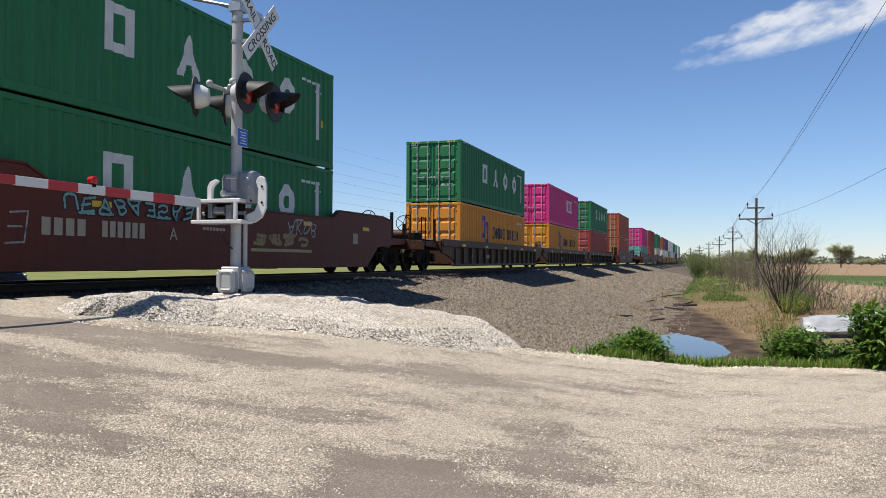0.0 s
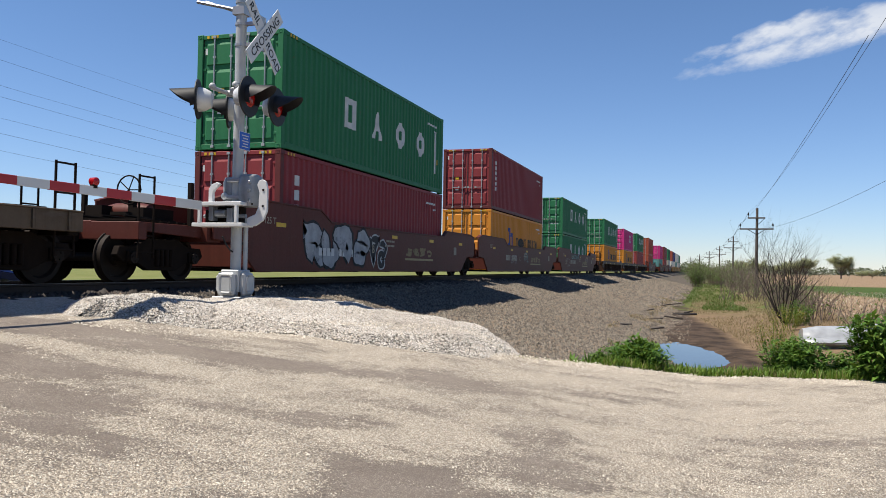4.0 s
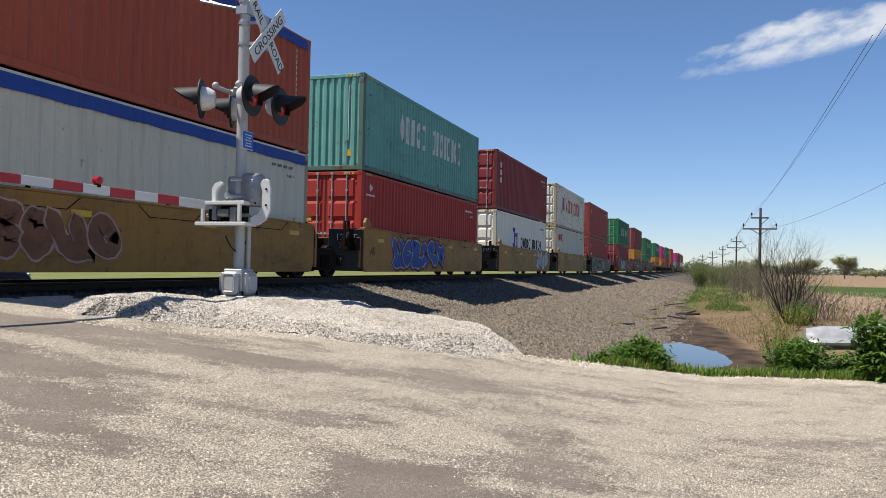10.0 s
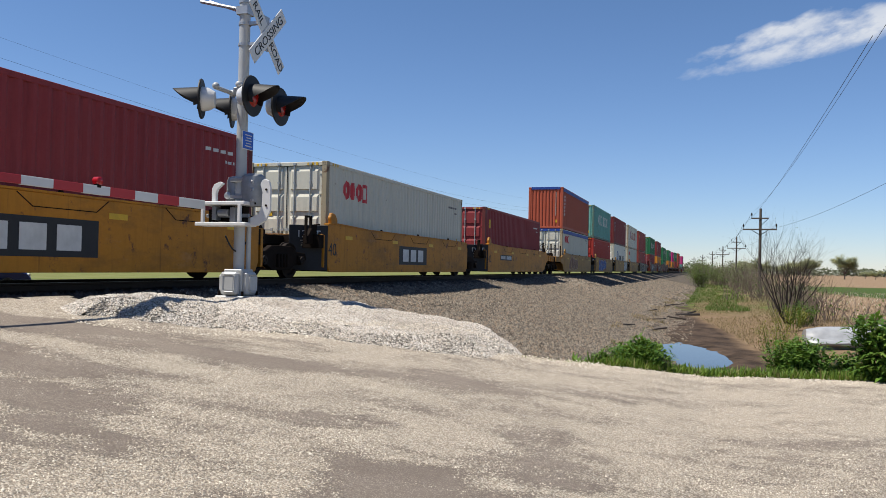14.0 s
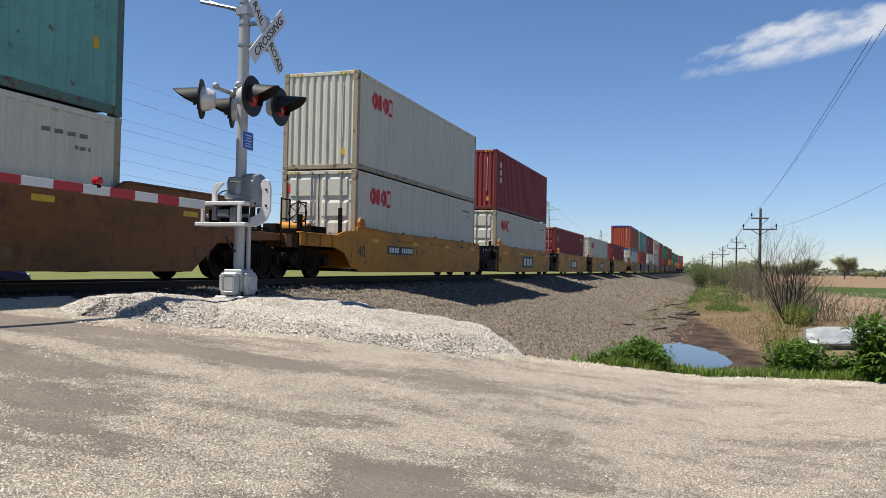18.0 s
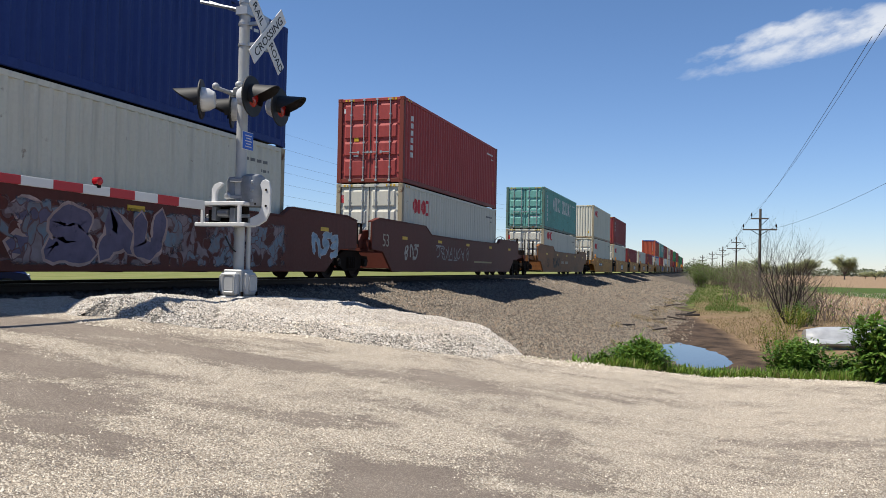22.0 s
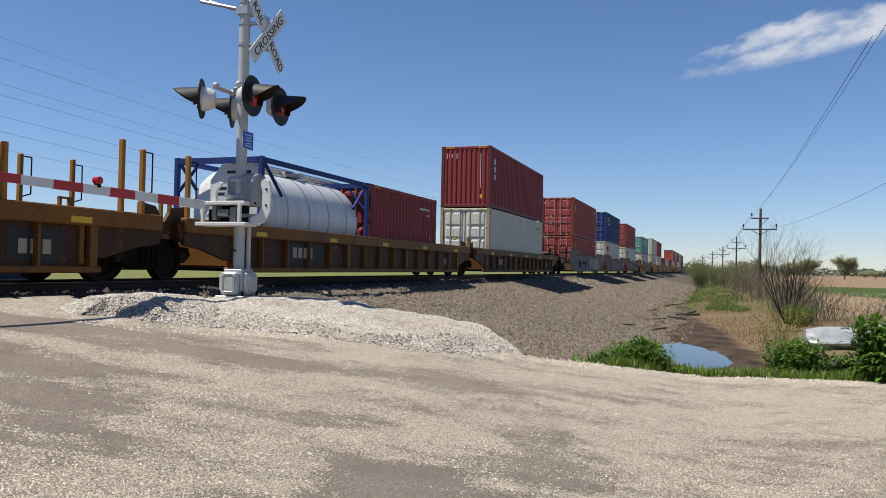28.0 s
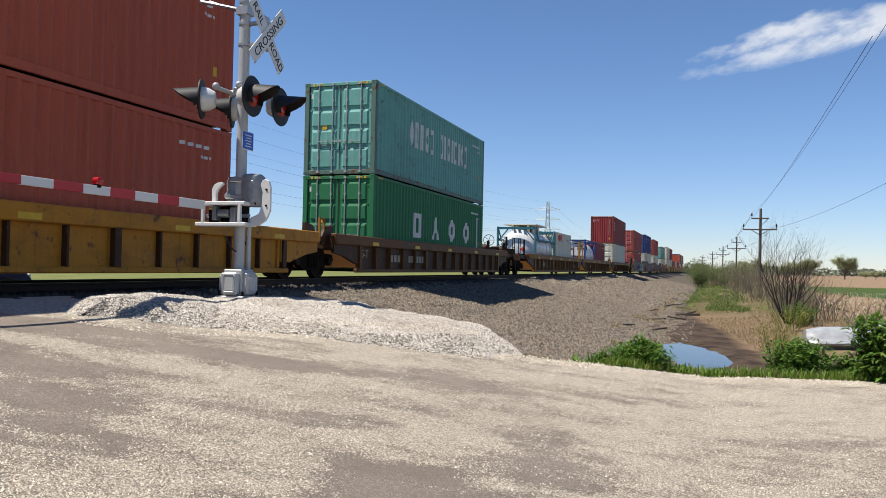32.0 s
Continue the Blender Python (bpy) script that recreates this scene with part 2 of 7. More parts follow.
def scrawl(name, fill, line, back=None, scale=2.4, cover=0.5):
    """Spray paint: swelling fills with dark outlines, worn through in places."""
    n = Nodes(name)
    warp = n.nt.nodes.new("ShaderNodeVectorMath")
    warp.operation = "ADD"
    wob = n.nt.nodes.new("ShaderNodeTexNoise")
    wob.inputs["Scale"].default_value = 1.6
    n.nt.links.new(n.place, wob.inputs["Vector"])
    n.nt.links.new(n.place, warp.inputs[0])
    n.nt.links.new(wob.outputs["Color"], warp.inputs[1])
    at = n.stretch((1, 1, 0.75), warp.outputs[0])
    edge = n.cells(scale, "Distance", "DISTANCE_TO_EDGE", at)
    pick = n.cells(scale, "Color", "F1", at)
    sep = n.nt.nodes.new("ShaderNodeSeparateColor")
    n.nt.links.new(pick, sep.inputs[0])
    on = n.step(sep.outputs[0], 1 - cover - 0.01, 1 - cover + 0.01)
    c = n.mix(n.calc("MULTIPLY", n.step(sep.outputs[1], 0.55, 0.57), 0.8), fill[0], fill[1])
    c = n.mix(n.step(n.noise(7, 4), 0.4, 0.7), c, tone(fill[0], 0.75))
    mark = n.calc("SUBTRACT", 1.0, n.step(edge, 0.035, 0.05))
    c = n.mix(mark, c, line)
    c = n.mix(n.calc("MULTIPLY", n.step(n.noise(0.9, 4), 0.45, 0.7), 0.35), c, back)
    # worn through here and there, and ragged towards the rim
    g = n.nt.nodes.new("ShaderNodeSeparateXYZ")
    n.nt.links.new(n.co.outputs["Generated"], g.inputs[0])
    rim = [n.calc("SUBTRACT", 0.5, n.calc("ABSOLUTE", n.calc("SUBTRACT", g.outputs[k], 0.5))) for k in (1, 2)]
    inside = n.calc("MULTIPLY", n.step(n.calc("ADD", rim[0], n.calc("MULTIPLY", n.noise(1.5, 4), 0.16)), 0.09, 0.13),
                    n.step(n.calc("ADD", rim[1], n.calc("MULTIPLY", n.noise(2.0, 4), 0.3)), 0.15, 0.22))
    worn = n.calc("SUBTRACT", 1.0, n.calc("MULTIPLY", n.step(n.noise(2.2, 7, 0.65), 0.58, 0.66), 0.75))
    n.put(n.calc("MULTIPLY", n.calc("MULTIPLY", n.calc("MAXIMUM", on, mark), worn), inside), n.bsdf.inputs["Alpha"])
    return n.done(c, 0.6, 0, 0.3)

# ---- mesh tools ----
class Geo:
    """Collects boxes, tubes and plates for one mesh."""

    def __init__(self):
        self.v, self.f = [], []

    def add(self, verts, faces):
        k = len(self.v)
        self.v += [tuple(p) for p in verts]
        self.f += [tuple(i + k for i in f) for f in faces]
        return self

    def box(self, x0, x1, y0, y1, z0, z1, m=None):
        p = [(x, y, z) for z in (z0, z1) for y in (y0, y1) for x in (x0, x1)]
        if m is not None:
            p = [m @ Vector(q) for q in p]
        return self.add(p, [(0, 2, 3, 1), (4, 5, 7, 6), (0, 1, 5, 4), (2, 6, 7, 3), (0, 4, 6, 2), (1, 3, 7, 5)])

    def tube(self, a, b, r, n=8, r2=None, caps=True):
        a, b = Vector(a), Vector(b)
        q = (b - a).to_track_quat("Z", "Y")
        r2 = r if r2 is None else r2
        ring = [(math.cos(2 * math.pi * i / n), math.sin(2 * math.pi * i / n)) for i in range(n)]
        v = [a + q @ Vector((c * r, s * r, 0)) for c, s in ring] + [b + q @ Vector((c * r2, s * r2, 0)) for c, s in ring]
        f = [(i, (i + 1) % n, n + (i + 1) % n, n + i) for i in range(n)]
        if caps:
            f += [tuple(reversed(range(n))), tuple(range(n, 2 * n))]
        return self.add(v, f)

    def turned(self, axis, profile, n=16, centre=(0, 0, 0)):
        """A turned form: profile of (distance along the axis, radius)."""
        q = Vector(axis).to_track_quat("Z", "Y")
        c, v, f = Vector(centre), [], []
        for d, r in profile:
            for i in range(n):
                w = 2 * math.pi * i / n
                v.append(c + q @ Vector((r * math.cos(w), r * math.sin(w), d)))
        for k in range(len(profile) - 1):
            for i in range(n):
                j = (i + 1) % n
                f.append((k * n + i, k * n + j, (k + 1) * n + j, (k + 1) * n + i))
        f += [tuple(reversed(range(n))), tuple(range((len(profile) - 1) * n, len(profile) * n))]
        return self.add(v, f)

    def plate(self, outline, x0, x1):
        """A flat plate: outline of (y, z), from x0 to x1."""
        k = len(outline)
        v = [(x0, y, z) for y, z in outline] + [(x1, y, z) for y, z in outline]
        f = [(i, (i + 1) % k, k + (i + 1) % k, k + i) for i in range(k)]
        return self.add(v, f + [tuple(reversed(range(k))), tuple(range(k, 2 * k))])

    def ball(self, c, r, n=10, squash=1.0):
        prof = [(-math.cos(math.pi * i / 6) * r * squash, max(0.001, math.sin(math.pi * i / 6) * r)) for i in range(7)]
        return self.turned((0, 0, 1), prof, n, c)

    def mesh(self, name, mat, smooth=False, bevel=0.0):
        me = bpy.data.meshes.new(name)
        me.from_pydata(self.v, [], self.f)
        bm = bmesh.new()
        bm.from_mesh(me)
        bmesh.ops.recalc_face_normals(bm, faces=bm.faces)
        if bevel:
            bmesh.ops.bevel(bm, geom=[e for e in bm.edges if e.calc_face_angle(0) > 0.6], offset=bevel, segments=1, affect="EDGES")
        bm.to_mesh(me)
        bm.free()
        if smooth:
            me.polygons.foreach_set("use_smooth", [True] * len(me.polygons))
            me.set_sharp_from_angle(angle=radians(38))
        me.materials.append(mat)
        return me


STORE = {}


def shared(key, mat, build, smooth=False, bevel=0.0):
    """One mesh for all parts of the same key and material."""
    k = (key, mat.name)
    if k not in STORE:
        g = Geo()
        build(g)
        STORE[k] = g.mesh(str(key[0] if isinstance(key, tuple) else key), mat, smooth, bevel)
    return STORE[k]


def part(name, me, parent, at=None, label="", kind=""):
    ob = new(name, me)
    ob.parent = parent
    if at is not None:
        ob.matrix_basis = at if isinstance(at, Matrix) else Matrix.Translation(at)
    return tagged(ob, label, kind=kind)


def letters(text, height, mat, thick=0.004, stretch=1.0):
    """Lettering as a mesh in the x-z plane that reads along +x, set on its base line, centred."""
    k = ("letters", text, height, thick, stretch, mat.name)
    if k not in STORE:
        cu = bpy.data.curves.new("letters", "FONT")
        cu.body, cu.size, cu.align_x, cu.extrude = text, height / 0.72, "CENTER", thick / 2
        cu.resolution_u = 3
        ob = new("letters", cu)
        me = bpy.data.meshes.new_from_object(ob.evaluated_get(bpy.context.evaluated_depsgraph_get()))
        me.transform(Matrix.Diagonal((stretch, 1, 1, 1)) @ Matrix.Rotation(math.pi / 2, 4, "X"))
        me.materials.clear()
        me.materials.append(mat)
        bpy.data.objects.remove(ob)
        bpy.data.curves.remove(cu)
        STORE[k] = me
    return STORE[k]


# lettering on the +x side of a thing reads along +y
SIDE = Matrix.Rotation(math.pi / 2, 4, "Z")

# ---- the train: track line and speed ----
TRACK_X, RAIL_Z, BEND_AT, BEND_R = -10.96, 1.10, 290.0, 1500.0


def run(t):
    """Metres the train has gone since the start."""
    return 12.085 * t + 0.0057 * t * t


def on_track(s):
    """Pose on the track's centre line, rail top, s metres along; a wide bend to the left far off."""
    if s <= BEND_AT:
        return pose(TRACK_X, s, RAIL_Z)
    a = (s - BEND_AT) / BEND_R
    return pose(TRACK_X - BEND_R * (1 - math.cos(a)), BEND_AT + BEND_R * math.sin(a), RAIL_Z, 0, 0, math.degrees(a))


MOVING = []        # (thing, its metres along the track at the start, its offset in the train)

# ---- containers ----
WIDE = 2.438


def wave(y):
    """Depth of the side's corrugation at y."""
    u = (y % 0.278) / 0.278
    if u < 0.25:
        return 0.0
    if u < 0.5:
        return (u - 0.25) / 0.25 * 0.036
    if u < 0.75:
        return 0.036
    return (1 - u) / 0.25 * 0.036


def wavy(g, y0, y1, z0, z1, x, out):
    """Corrugated sheet in the plane x; out is +1 or -1."""
    ys = [y0] + [k * 0.0695 for k in range(math.ceil(y0 / 0.0695 + 0.01), math.floor(y1 / 0.0695 - 0.01) + 1)] + [y1]
    v, f = [], []
    for y in ys:
        d = x - out * wave(y + 1e-6)
        v += [(d, y, z0), (d, y, z1), (x - out * 0.06, y, z0), (x - out * 0.06, y, z1)]
    for i in range(len(ys) - 1):
        a, b = 4 * i, 4 * i + 4
        f += [(a, b, b + 1, a + 1), (a + 2, a + 3, b + 3, b + 2), (a, a + 2, b + 2, b), (a + 1, b + 1, b + 3, a + 3)]
    g.add(v, f)


FORMS = {
    "block": lambda u, v: True,
    "ring": lambda u, v: 0.36 < math.hypot(2 * u - 1, 2 * v - 1) < 1.02,
    "disc": lambda u, v: math.hypot(2 * u - 1, 2 * v - 1) < 0.95,
    "wedge": lambda u, v: abs(u - 0.5) < 0.52 * (1.04 - v) and not (abs(u - 0.5) < 0.5 * (0.42 - v) and v < 0.3),
    "box": lambda u, v: min(u, 1 - u) < 0.27 or min(v, 1 - v) < 0.2,
}


def bars(key, mat, rows):
    """Plain marks on the side, each (y0, y1, z0, z1) and a form, folded into the corrugation."""
    def build(g):
        for y0, y1, z0, z1, *form in rows:
            ok = FORMS[form[0] if form else "block"]
            fine = 0.0695 if not form or form[0] == "block" else 0.0695 / 3
            ys = [y0] + [k * fine for k in range(math.ceil(y0 / fine + 0.01), math.floor(y1 / fine - 0.01) + 1)] + [y1]
            nz = 1 if not form or form[0] == "block" else max(6, int((z1 - z0) / 0.025))
            at, v, f = {}, [], []

            def spot(i, j):
                if (i, j) not in at:
                    at[i, j] = len(v)
                    v.append((WIDE / 2 - 0.002 - wave(ys[i] + 1e-6), ys[i], z0 + (z1 - z0) * j / nz))
                return at[i, j]

            for i in range(len(ys) - 1):
                for j in range(nz):
                    if ok((0.5 * (ys[i] + ys[i + 1]) - y0) / (y1 - y0), (j + 0.5) / nz):
                        f.append((spot(i, j), spot(i + 1, j), spot(i + 1, j + 1), spot(i, j + 1)))
            g.add(v, f)
    return shared(key, mat, build)


def flat_bars(key, mat, rows, x=0.0, thick=0.004):
    """Plain marks on a flat side in the plane x, each (y0, y1, z0, z1)."""
    return shared(key, mat, lambda g: [g.box(x, x + thick, *r) for r in rows])


def rear_bars(key, mat, rows):
    """Plain marks on the rear face, each (x0, x1, z0, z1)."""
    return shared(key, mat, lambda g: [g.box(a, b, -0.004, 0, c, d) for a, b, c, d in rows])


def container(color, length=12.19, high=2.896, doors=True, top="steel", label=""):
    """A shipping container; y runs from its rear end forwards, z up from its base."""
    m, w, L, h = PAINT[color], WIDE / 2, length, high
    e = EDGE_PAINT.get(color, m)
    root = new("shipping_container")
    tagged(root, label, "shipping container", "containers on the train")
    tag = (color, round(L, 1), round(h, 2))
    for k in (1, -1):
        part("side_panel", shared(("side_panel", tag, k), m, lambda g: wavy(g, 0.16, L - 0.16, 0.15, h - 0.10, k * (w - 0.006), k)), root)
        part("top_rail", shared(("top_rail", tag), m, lambda g: g.box(-0.035, 0.035, 0.17, L - 0.17, h - 0.11, h - 0.01), bevel=0.008), root, (k * (w - 0.036), 0, 0))
        part("bottom_rail", shared(("bottom_rail", tag), e, lambda g: g.box(-0.03, 0.03, 0.17, L - 0.17, 0.02, 0.17), bevel=0.008), root, (k * (w - 0.032), 0, 0))
    for k in (1, -1):
        for y in (0, L - 0.16):
            part("corner_post", shared(("corner_post", tag), e, lambda g: g.box(-0.08, 0.08, 0, 0.16, 0.11, h - 0.11), bevel=0.012), root, (k * (w - 0.08), y, 0))
            for z in (0, h - 0.118):
                part("corner_casting", shared(("corner_casting", color), e, casting, bevel=0.008), root, (k * (w - 0.081), y + (0.0 if y == 0 else -0.018), z))
    if top == "tarp":
        part("roof_tarpaulin", shared(("roof_tarpaulin", tag), PAINT["blue"], lambda g: tarp(g, w, L, h)), root, label="blue roof tarpaulin")
    else:
        part("roof", shared(("roof", tag), m, lambda g: ridged(g, w, L, h)), root)
    part("floor", shared(("container_floor", L), GRIME, lambda g: g.box(-w + 0.06, w - 0.06, 0.05, L - 0.05, 0.10, 0.16)), root)
    part("front_wall", shared(("front_wall", tag), m, lambda g: end_sheet(g, w, h)), root, Matrix.Translation((0, L - 0.06, 0)))
    part("header", shared(("header", tag), m, lambda g: g.box(-w + 0.16, w - 0.16, 0.01, 0.12, h - 0.12, h - 0.015), bevel=0.01), root)
    part("sill", shared(("sill", tag), e, lambda g: g.box(-w + 0.16, w - 0.16, 0.01, 0.14, 0.015, 0.15), bevel=0.01), root)
    if doors:
        for k in (1, -1):
            door = part("door", shared(("door", tag), m, lambda g: door_leaf(g, w, h), bevel=0.004), root, pose(0, 0.05, 0) if k > 0 else Matrix.Translation((0, 0.05, 0)) @ Matrix.Diagonal((-1, 1, 1, 1)))
            part("gasket", shared(("gasket", round(h, 2)), RUBBER, lambda g: (g.box(0.0, 0.014, -0.016, 0.0, 0.15, h - 0.12), g.box(w - 0.172, w - 0.158, -0.012, 0.0, 0.15, h - 0.12), g.box(0.0, w - 0.16, -0.010, 0.0, h - 0.125, h - 0.112), g.box(0.0, w - 0.16, -0.010, 0.0, 0.145, 0.158))), door, label="black rubber door gasket")
            for x in (0.24, 0.72):
                part("lock_rod", shared(("lock_rod", round(h, 2)), ROD, lambda g: lock_rod(g, h), smooth=True), door, (x, -0.045, 0))
        part("identity_marking", rear_bars(("identity_marks", round(h, 2)), BLACK_MARK if color in ("white", "grey", "stained") else WHITE_MARK,
             [(0.30, 0.92, h - 0.52, h - 0.44), (0.42, 0.80, h - 0.66, h - 0.59), (0.34, 0.86, 0.72, 0.76), (0.34, 0.86, 0.63, 0.67), (0.34, 0.86, 0.54, 0.58)]), root, (0, 0.035, 0), kind="stuff")
        part("warning_label", rear_bars("warning_label", HAZARD, [(-0.60, -0.44, 1.42, 1.58)]), root, (0, 0.034, 0))
        part("plate_label", rear_bars("plate_label", WHITE_MARK, [(-1.0, -0.8, h - 0.5, h - 0.34), (-0.62, -0.44, 0.9, 1.1)]), root, (0, 0.034, 0), kind="stuff")
    else:
        part("rear_wall", shared(("front_wall", tag), m, lambda g: end_sheet(g, w, h)), root, Matrix.Translation((0, 0.06, 0)) @ Matrix.Diagonal((1, -1, 1, 1)))
        part("identity_marking", rear_bars(("end_marks", color), WHITE_MARK, [(0.68, 0.73, 0.9, h - 0.35)]), root, (0, 0.035, 0))
        part("warning_label", rear_bars("end_label", HAZARD, [(0.60, 0.84, 0.42, 0.62)]), root, (0, 0.034, 0))
    ink = GREY_MARK if color in ("white", "grey", "stained") else WHITE_MARK
    part("side_marking", bars(("side_marks", round(L, 1), round(h, 2), doors), ink, [(L - 1.70 + 0.26 * k, L - 1.56 + 0.26 * k, h - 0.48, h - 0.41) for k in range(4)] + [(L - 1.05 + 0.14 * k, L - 0.95 + 0.14 * k, h - 0.68, h - 0.62) for k in range(3)] if doors else stack(9, L - 0.72, L - 0.62, h - 1.6, h - 0.35)), root, kind="stuff")
    part("side_label", bars(("side_label", round(L, 1)), HAZARD, [(L - 0.72, L - 0.56, 1.05, 1.25)]), root)
    part("stripe_marking", shared(("stripe_marks", round(L, 1), round(h, 2)), HAZARD, lambda g: [g.box(w, w + 0.003, y, y + 0.07, h - 0.1, h - 0.03) for y in (0.32, 0.46, 0.6)] + [g.box(x, x + 0.07, 0.004, 0.008, h - 0.105, h - 0.035) for x in (-0.95, -0.82, -0.69, 0.62, 0.75, 0.88)]), root, kind="stuff")
    return root


def casting(g):
    g.box(-0.085, 0.085, -0.002, 0.178, 0, 0.118)
    g.box(-0.035, 0.035, -0.004, 0.0, 0.03, 0.09)


def ridged(g, w, L, h):
    n = 40
    v, f = [], []
    for i in range(n + 1):
        y = 0.12 + (L - 0.24) * i / n
        z = h - 0.03 + (0.012 if i % 2 else 0)
        v += [(-w + 0.05, y, z), (w - 0.05, y, z), (-w + 0.05, y, z - 0.03), (w - 0.05, y, z - 0.03)]
    for i in range(n):
        a, b = 4 * i, 4 * i + 4
        f += [(a, a + 1, b + 1, b), (a + 2, b + 2, b + 3, a + 3), (a, b, b + 2, a + 2), (a + 1, a + 3, b + 3, b + 1)]
    g.add(v, f)


def tarp(g, w, L, h):
    n = 26
    v, f = [], []
    for i in range(n + 1):
        y = 0.18 + (L - 0.36) * i / n
        s = 0.012 * math.sin(i * 2.3)
        v += [(-w - 0.012, y, h - 0.30 + s), (-w - 0.008, y, h - 0.06), (-w + 0.15, y, h + 0.0), (0, y, h + 0.03 + s), (w - 0.15, y, h + 0.0), (w + 0.008, y, h - 0.06), (w + 0.012, y, h - 0.30 - s)]
    for i in range(n):
        for k in range(6):
            a, b = 7 * i + k, 7 * i + 7 + k
            f.append((a, a + 1, b + 1, b))
    g.add(v, f)
    g.box(-w + 0.2, w - 0.2, -0.006, 0.02, h - 0.16, h + 0.01)


def end_sheet(g, w, h):
    """Corrugated end wall that faces +y."""
    xs, n = [], 9
    v, f = [], []
    pitch = (2 * w - 0.32) / n
    for i in range(n):
        x = -w + 0.16 + i * pitch
        xs += [(x, 0.04), (x + 0.10 * pitch / 0.235, 0.04), (x + 0.14 * pitch / 0.235, 0), (x + 0.20 * pitch / 0.235, 0)]
    xs.append((w - 0.16, 0.04))
    for x, d in xs:
        v += [(x, d, 0.12), (x, d, h - 0.11), (x, -0.03, 0.12), (x, -0.03, h - 0.11)]
    for i in range(len(xs) - 1):
        a, b = 4 * i, 4 * i + 4
        f += [(a, b, b + 1, a + 1), (a + 2, a + 3, b + 3, b + 2)]
    g.add(v, f)


def door_leaf(g, w, h):
    """One leaf, from the middle to the post, its face pressed in panels."""
    g.box(0.012, w - 0.165, 0.0, 0.05, 0.15, h - 0.12)
    zs = [0.17, 0.17 + (h - 0.31) * 0.27, 0.17 + (h - 0.31) * 0.50, 0.17 + (h - 0.31) * 0.73, h - 0.14]
    for i in range(4):
        a, b = zs[i], zs[i + 1]
        x0, x1, o = 0.10, w - 0.25, -0.034
        g.add([(x0, 0, a + 0.08), (x1, 0, a + 0.08), (x1, 0, b - 0.05), (x0, 0, b - 0.05),
               (x0 + 0.05, o, a + 0.085), (x1 - 0.05, o, a + 0.085), (x1 - 0.05, o, b - 0.13), (x0 + 0.05, o, b - 0.13)],
              [(0, 1, 5, 4), (1, 2, 6, 5), (2, 3, 7, 6), (3, 0, 4, 7), (4, 5, 6, 7)])
    for z in (0.35, 0.95, h - 0.9, h - 0.35):
        g.box(w - 0.24, w - 0.15, -0.02, 0.0, z, z + 0.06)
    g.box(0.0, 0.03, -0.012, 0.0, 0.16, h - 0.13)


def lock_rod(g, h):
    g.tube((0, 0, 0.07), (0, 0, h - 0.07), 0.021, 8)
    for z in (0.06, h - 0.10):
        g.box(-0.045, 0.045, -0.03, 0.04, z, z + 0.06)
    for z in (0.5, 1.35, h - 0.6):
        g.box(-0.04, 0.04, -0.015, 0.045, z, z + 0.05)
    g.box(-0.34, 0.02, -0.045, -0.018, 1.02, 1.05)
    g.box(-0.34, -0.27, -0.05, -0.01, 1.0, 1.08)


# ---- well wagons; z is above the rail ----
def truck(parent, y, kind="wagon"):
    """A two-axle truck below the end of a wagon."""
    tr = part("truck", shared("truck_frame", GRIME, truck_frame, bevel=0.01), parent, (0, y, 0), "dark cast-steel truck")
    for k in (1, -1):
        part("side_frame", shared("truck_side", GRIME, truck_side, bevel=0.012), tr, (k * 1.0, 0, 0))
    for a in (-0.89, 0.89):
        AXLES.append(part("wheelset", shared("wheelset", WHEEL, wheelset, smooth=True), tr, (0, a, 0.457), "steel wheelset with bright treads"))
    return tr


AXLES = []


def truck_frame(g):
    g.box(-1.05, 1.05, -0.22, 0.22, 0.42, 0.72)
    g.tube((0, 0, 0.7), (0, 0, 0.86), 0.3, 14)


def truck_side(g):
    g.plate([(-1.25, 0.50), (-1.18, 0.66), (-0.75, 0.68), (-0.45, 0.82), (0.45, 0.82), (0.75, 0.68), (1.18, 0.66), (1.25, 0.50), (1.1, 0.38),
             (0.72, 0.36), (0.40, 0.22), (-0.40, 0.22), (-0.72, 0.36), (-1.1, 0.38)], -0.07, 0.07)
    for y in (-0.89, 0.89):
        g.box(-0.10, 0.12, y - 0.14, y + 0.14, 0.38, 0.58)
    for y in (-0.2, -0.07, 0.07, 0.2):
        g.tube((0.09, y, 0.30), (0.09, y, 0.62), 0.05, 8)


def wheelset(g):
    g.tube((-1.12, 0, 0), (1.12, 0, 0), 0.08, 10)
    for k in (1, -1):
        x = k * 0.72
        g.turned((k, 0, 0), [(-0.075, 0.12), (-0.075, 0.36), (-0.07, 0.485), (-0.045, 0.485), (-0.03, 0.457), (0.06, 0.45), (0.062, 0.37), (0.0, 0.34), (0.005, 0.16), (0.07, 0.14)], 24, (x, 0, 0))
        g.tube((k * 1.05, 0, 0), (k * 1.16, 0, 0), 0.11, 10)
        for q in (0, 120, 240):
            g.tube((k * 1.155, 0.06 * math.cos(radians(q)), 0.06 * math.sin(radians(q))), (k * 1.175, 0.06 * math.cos(radians(q)), 0.06 * math.sin(radians(q))), 0.02, 6)


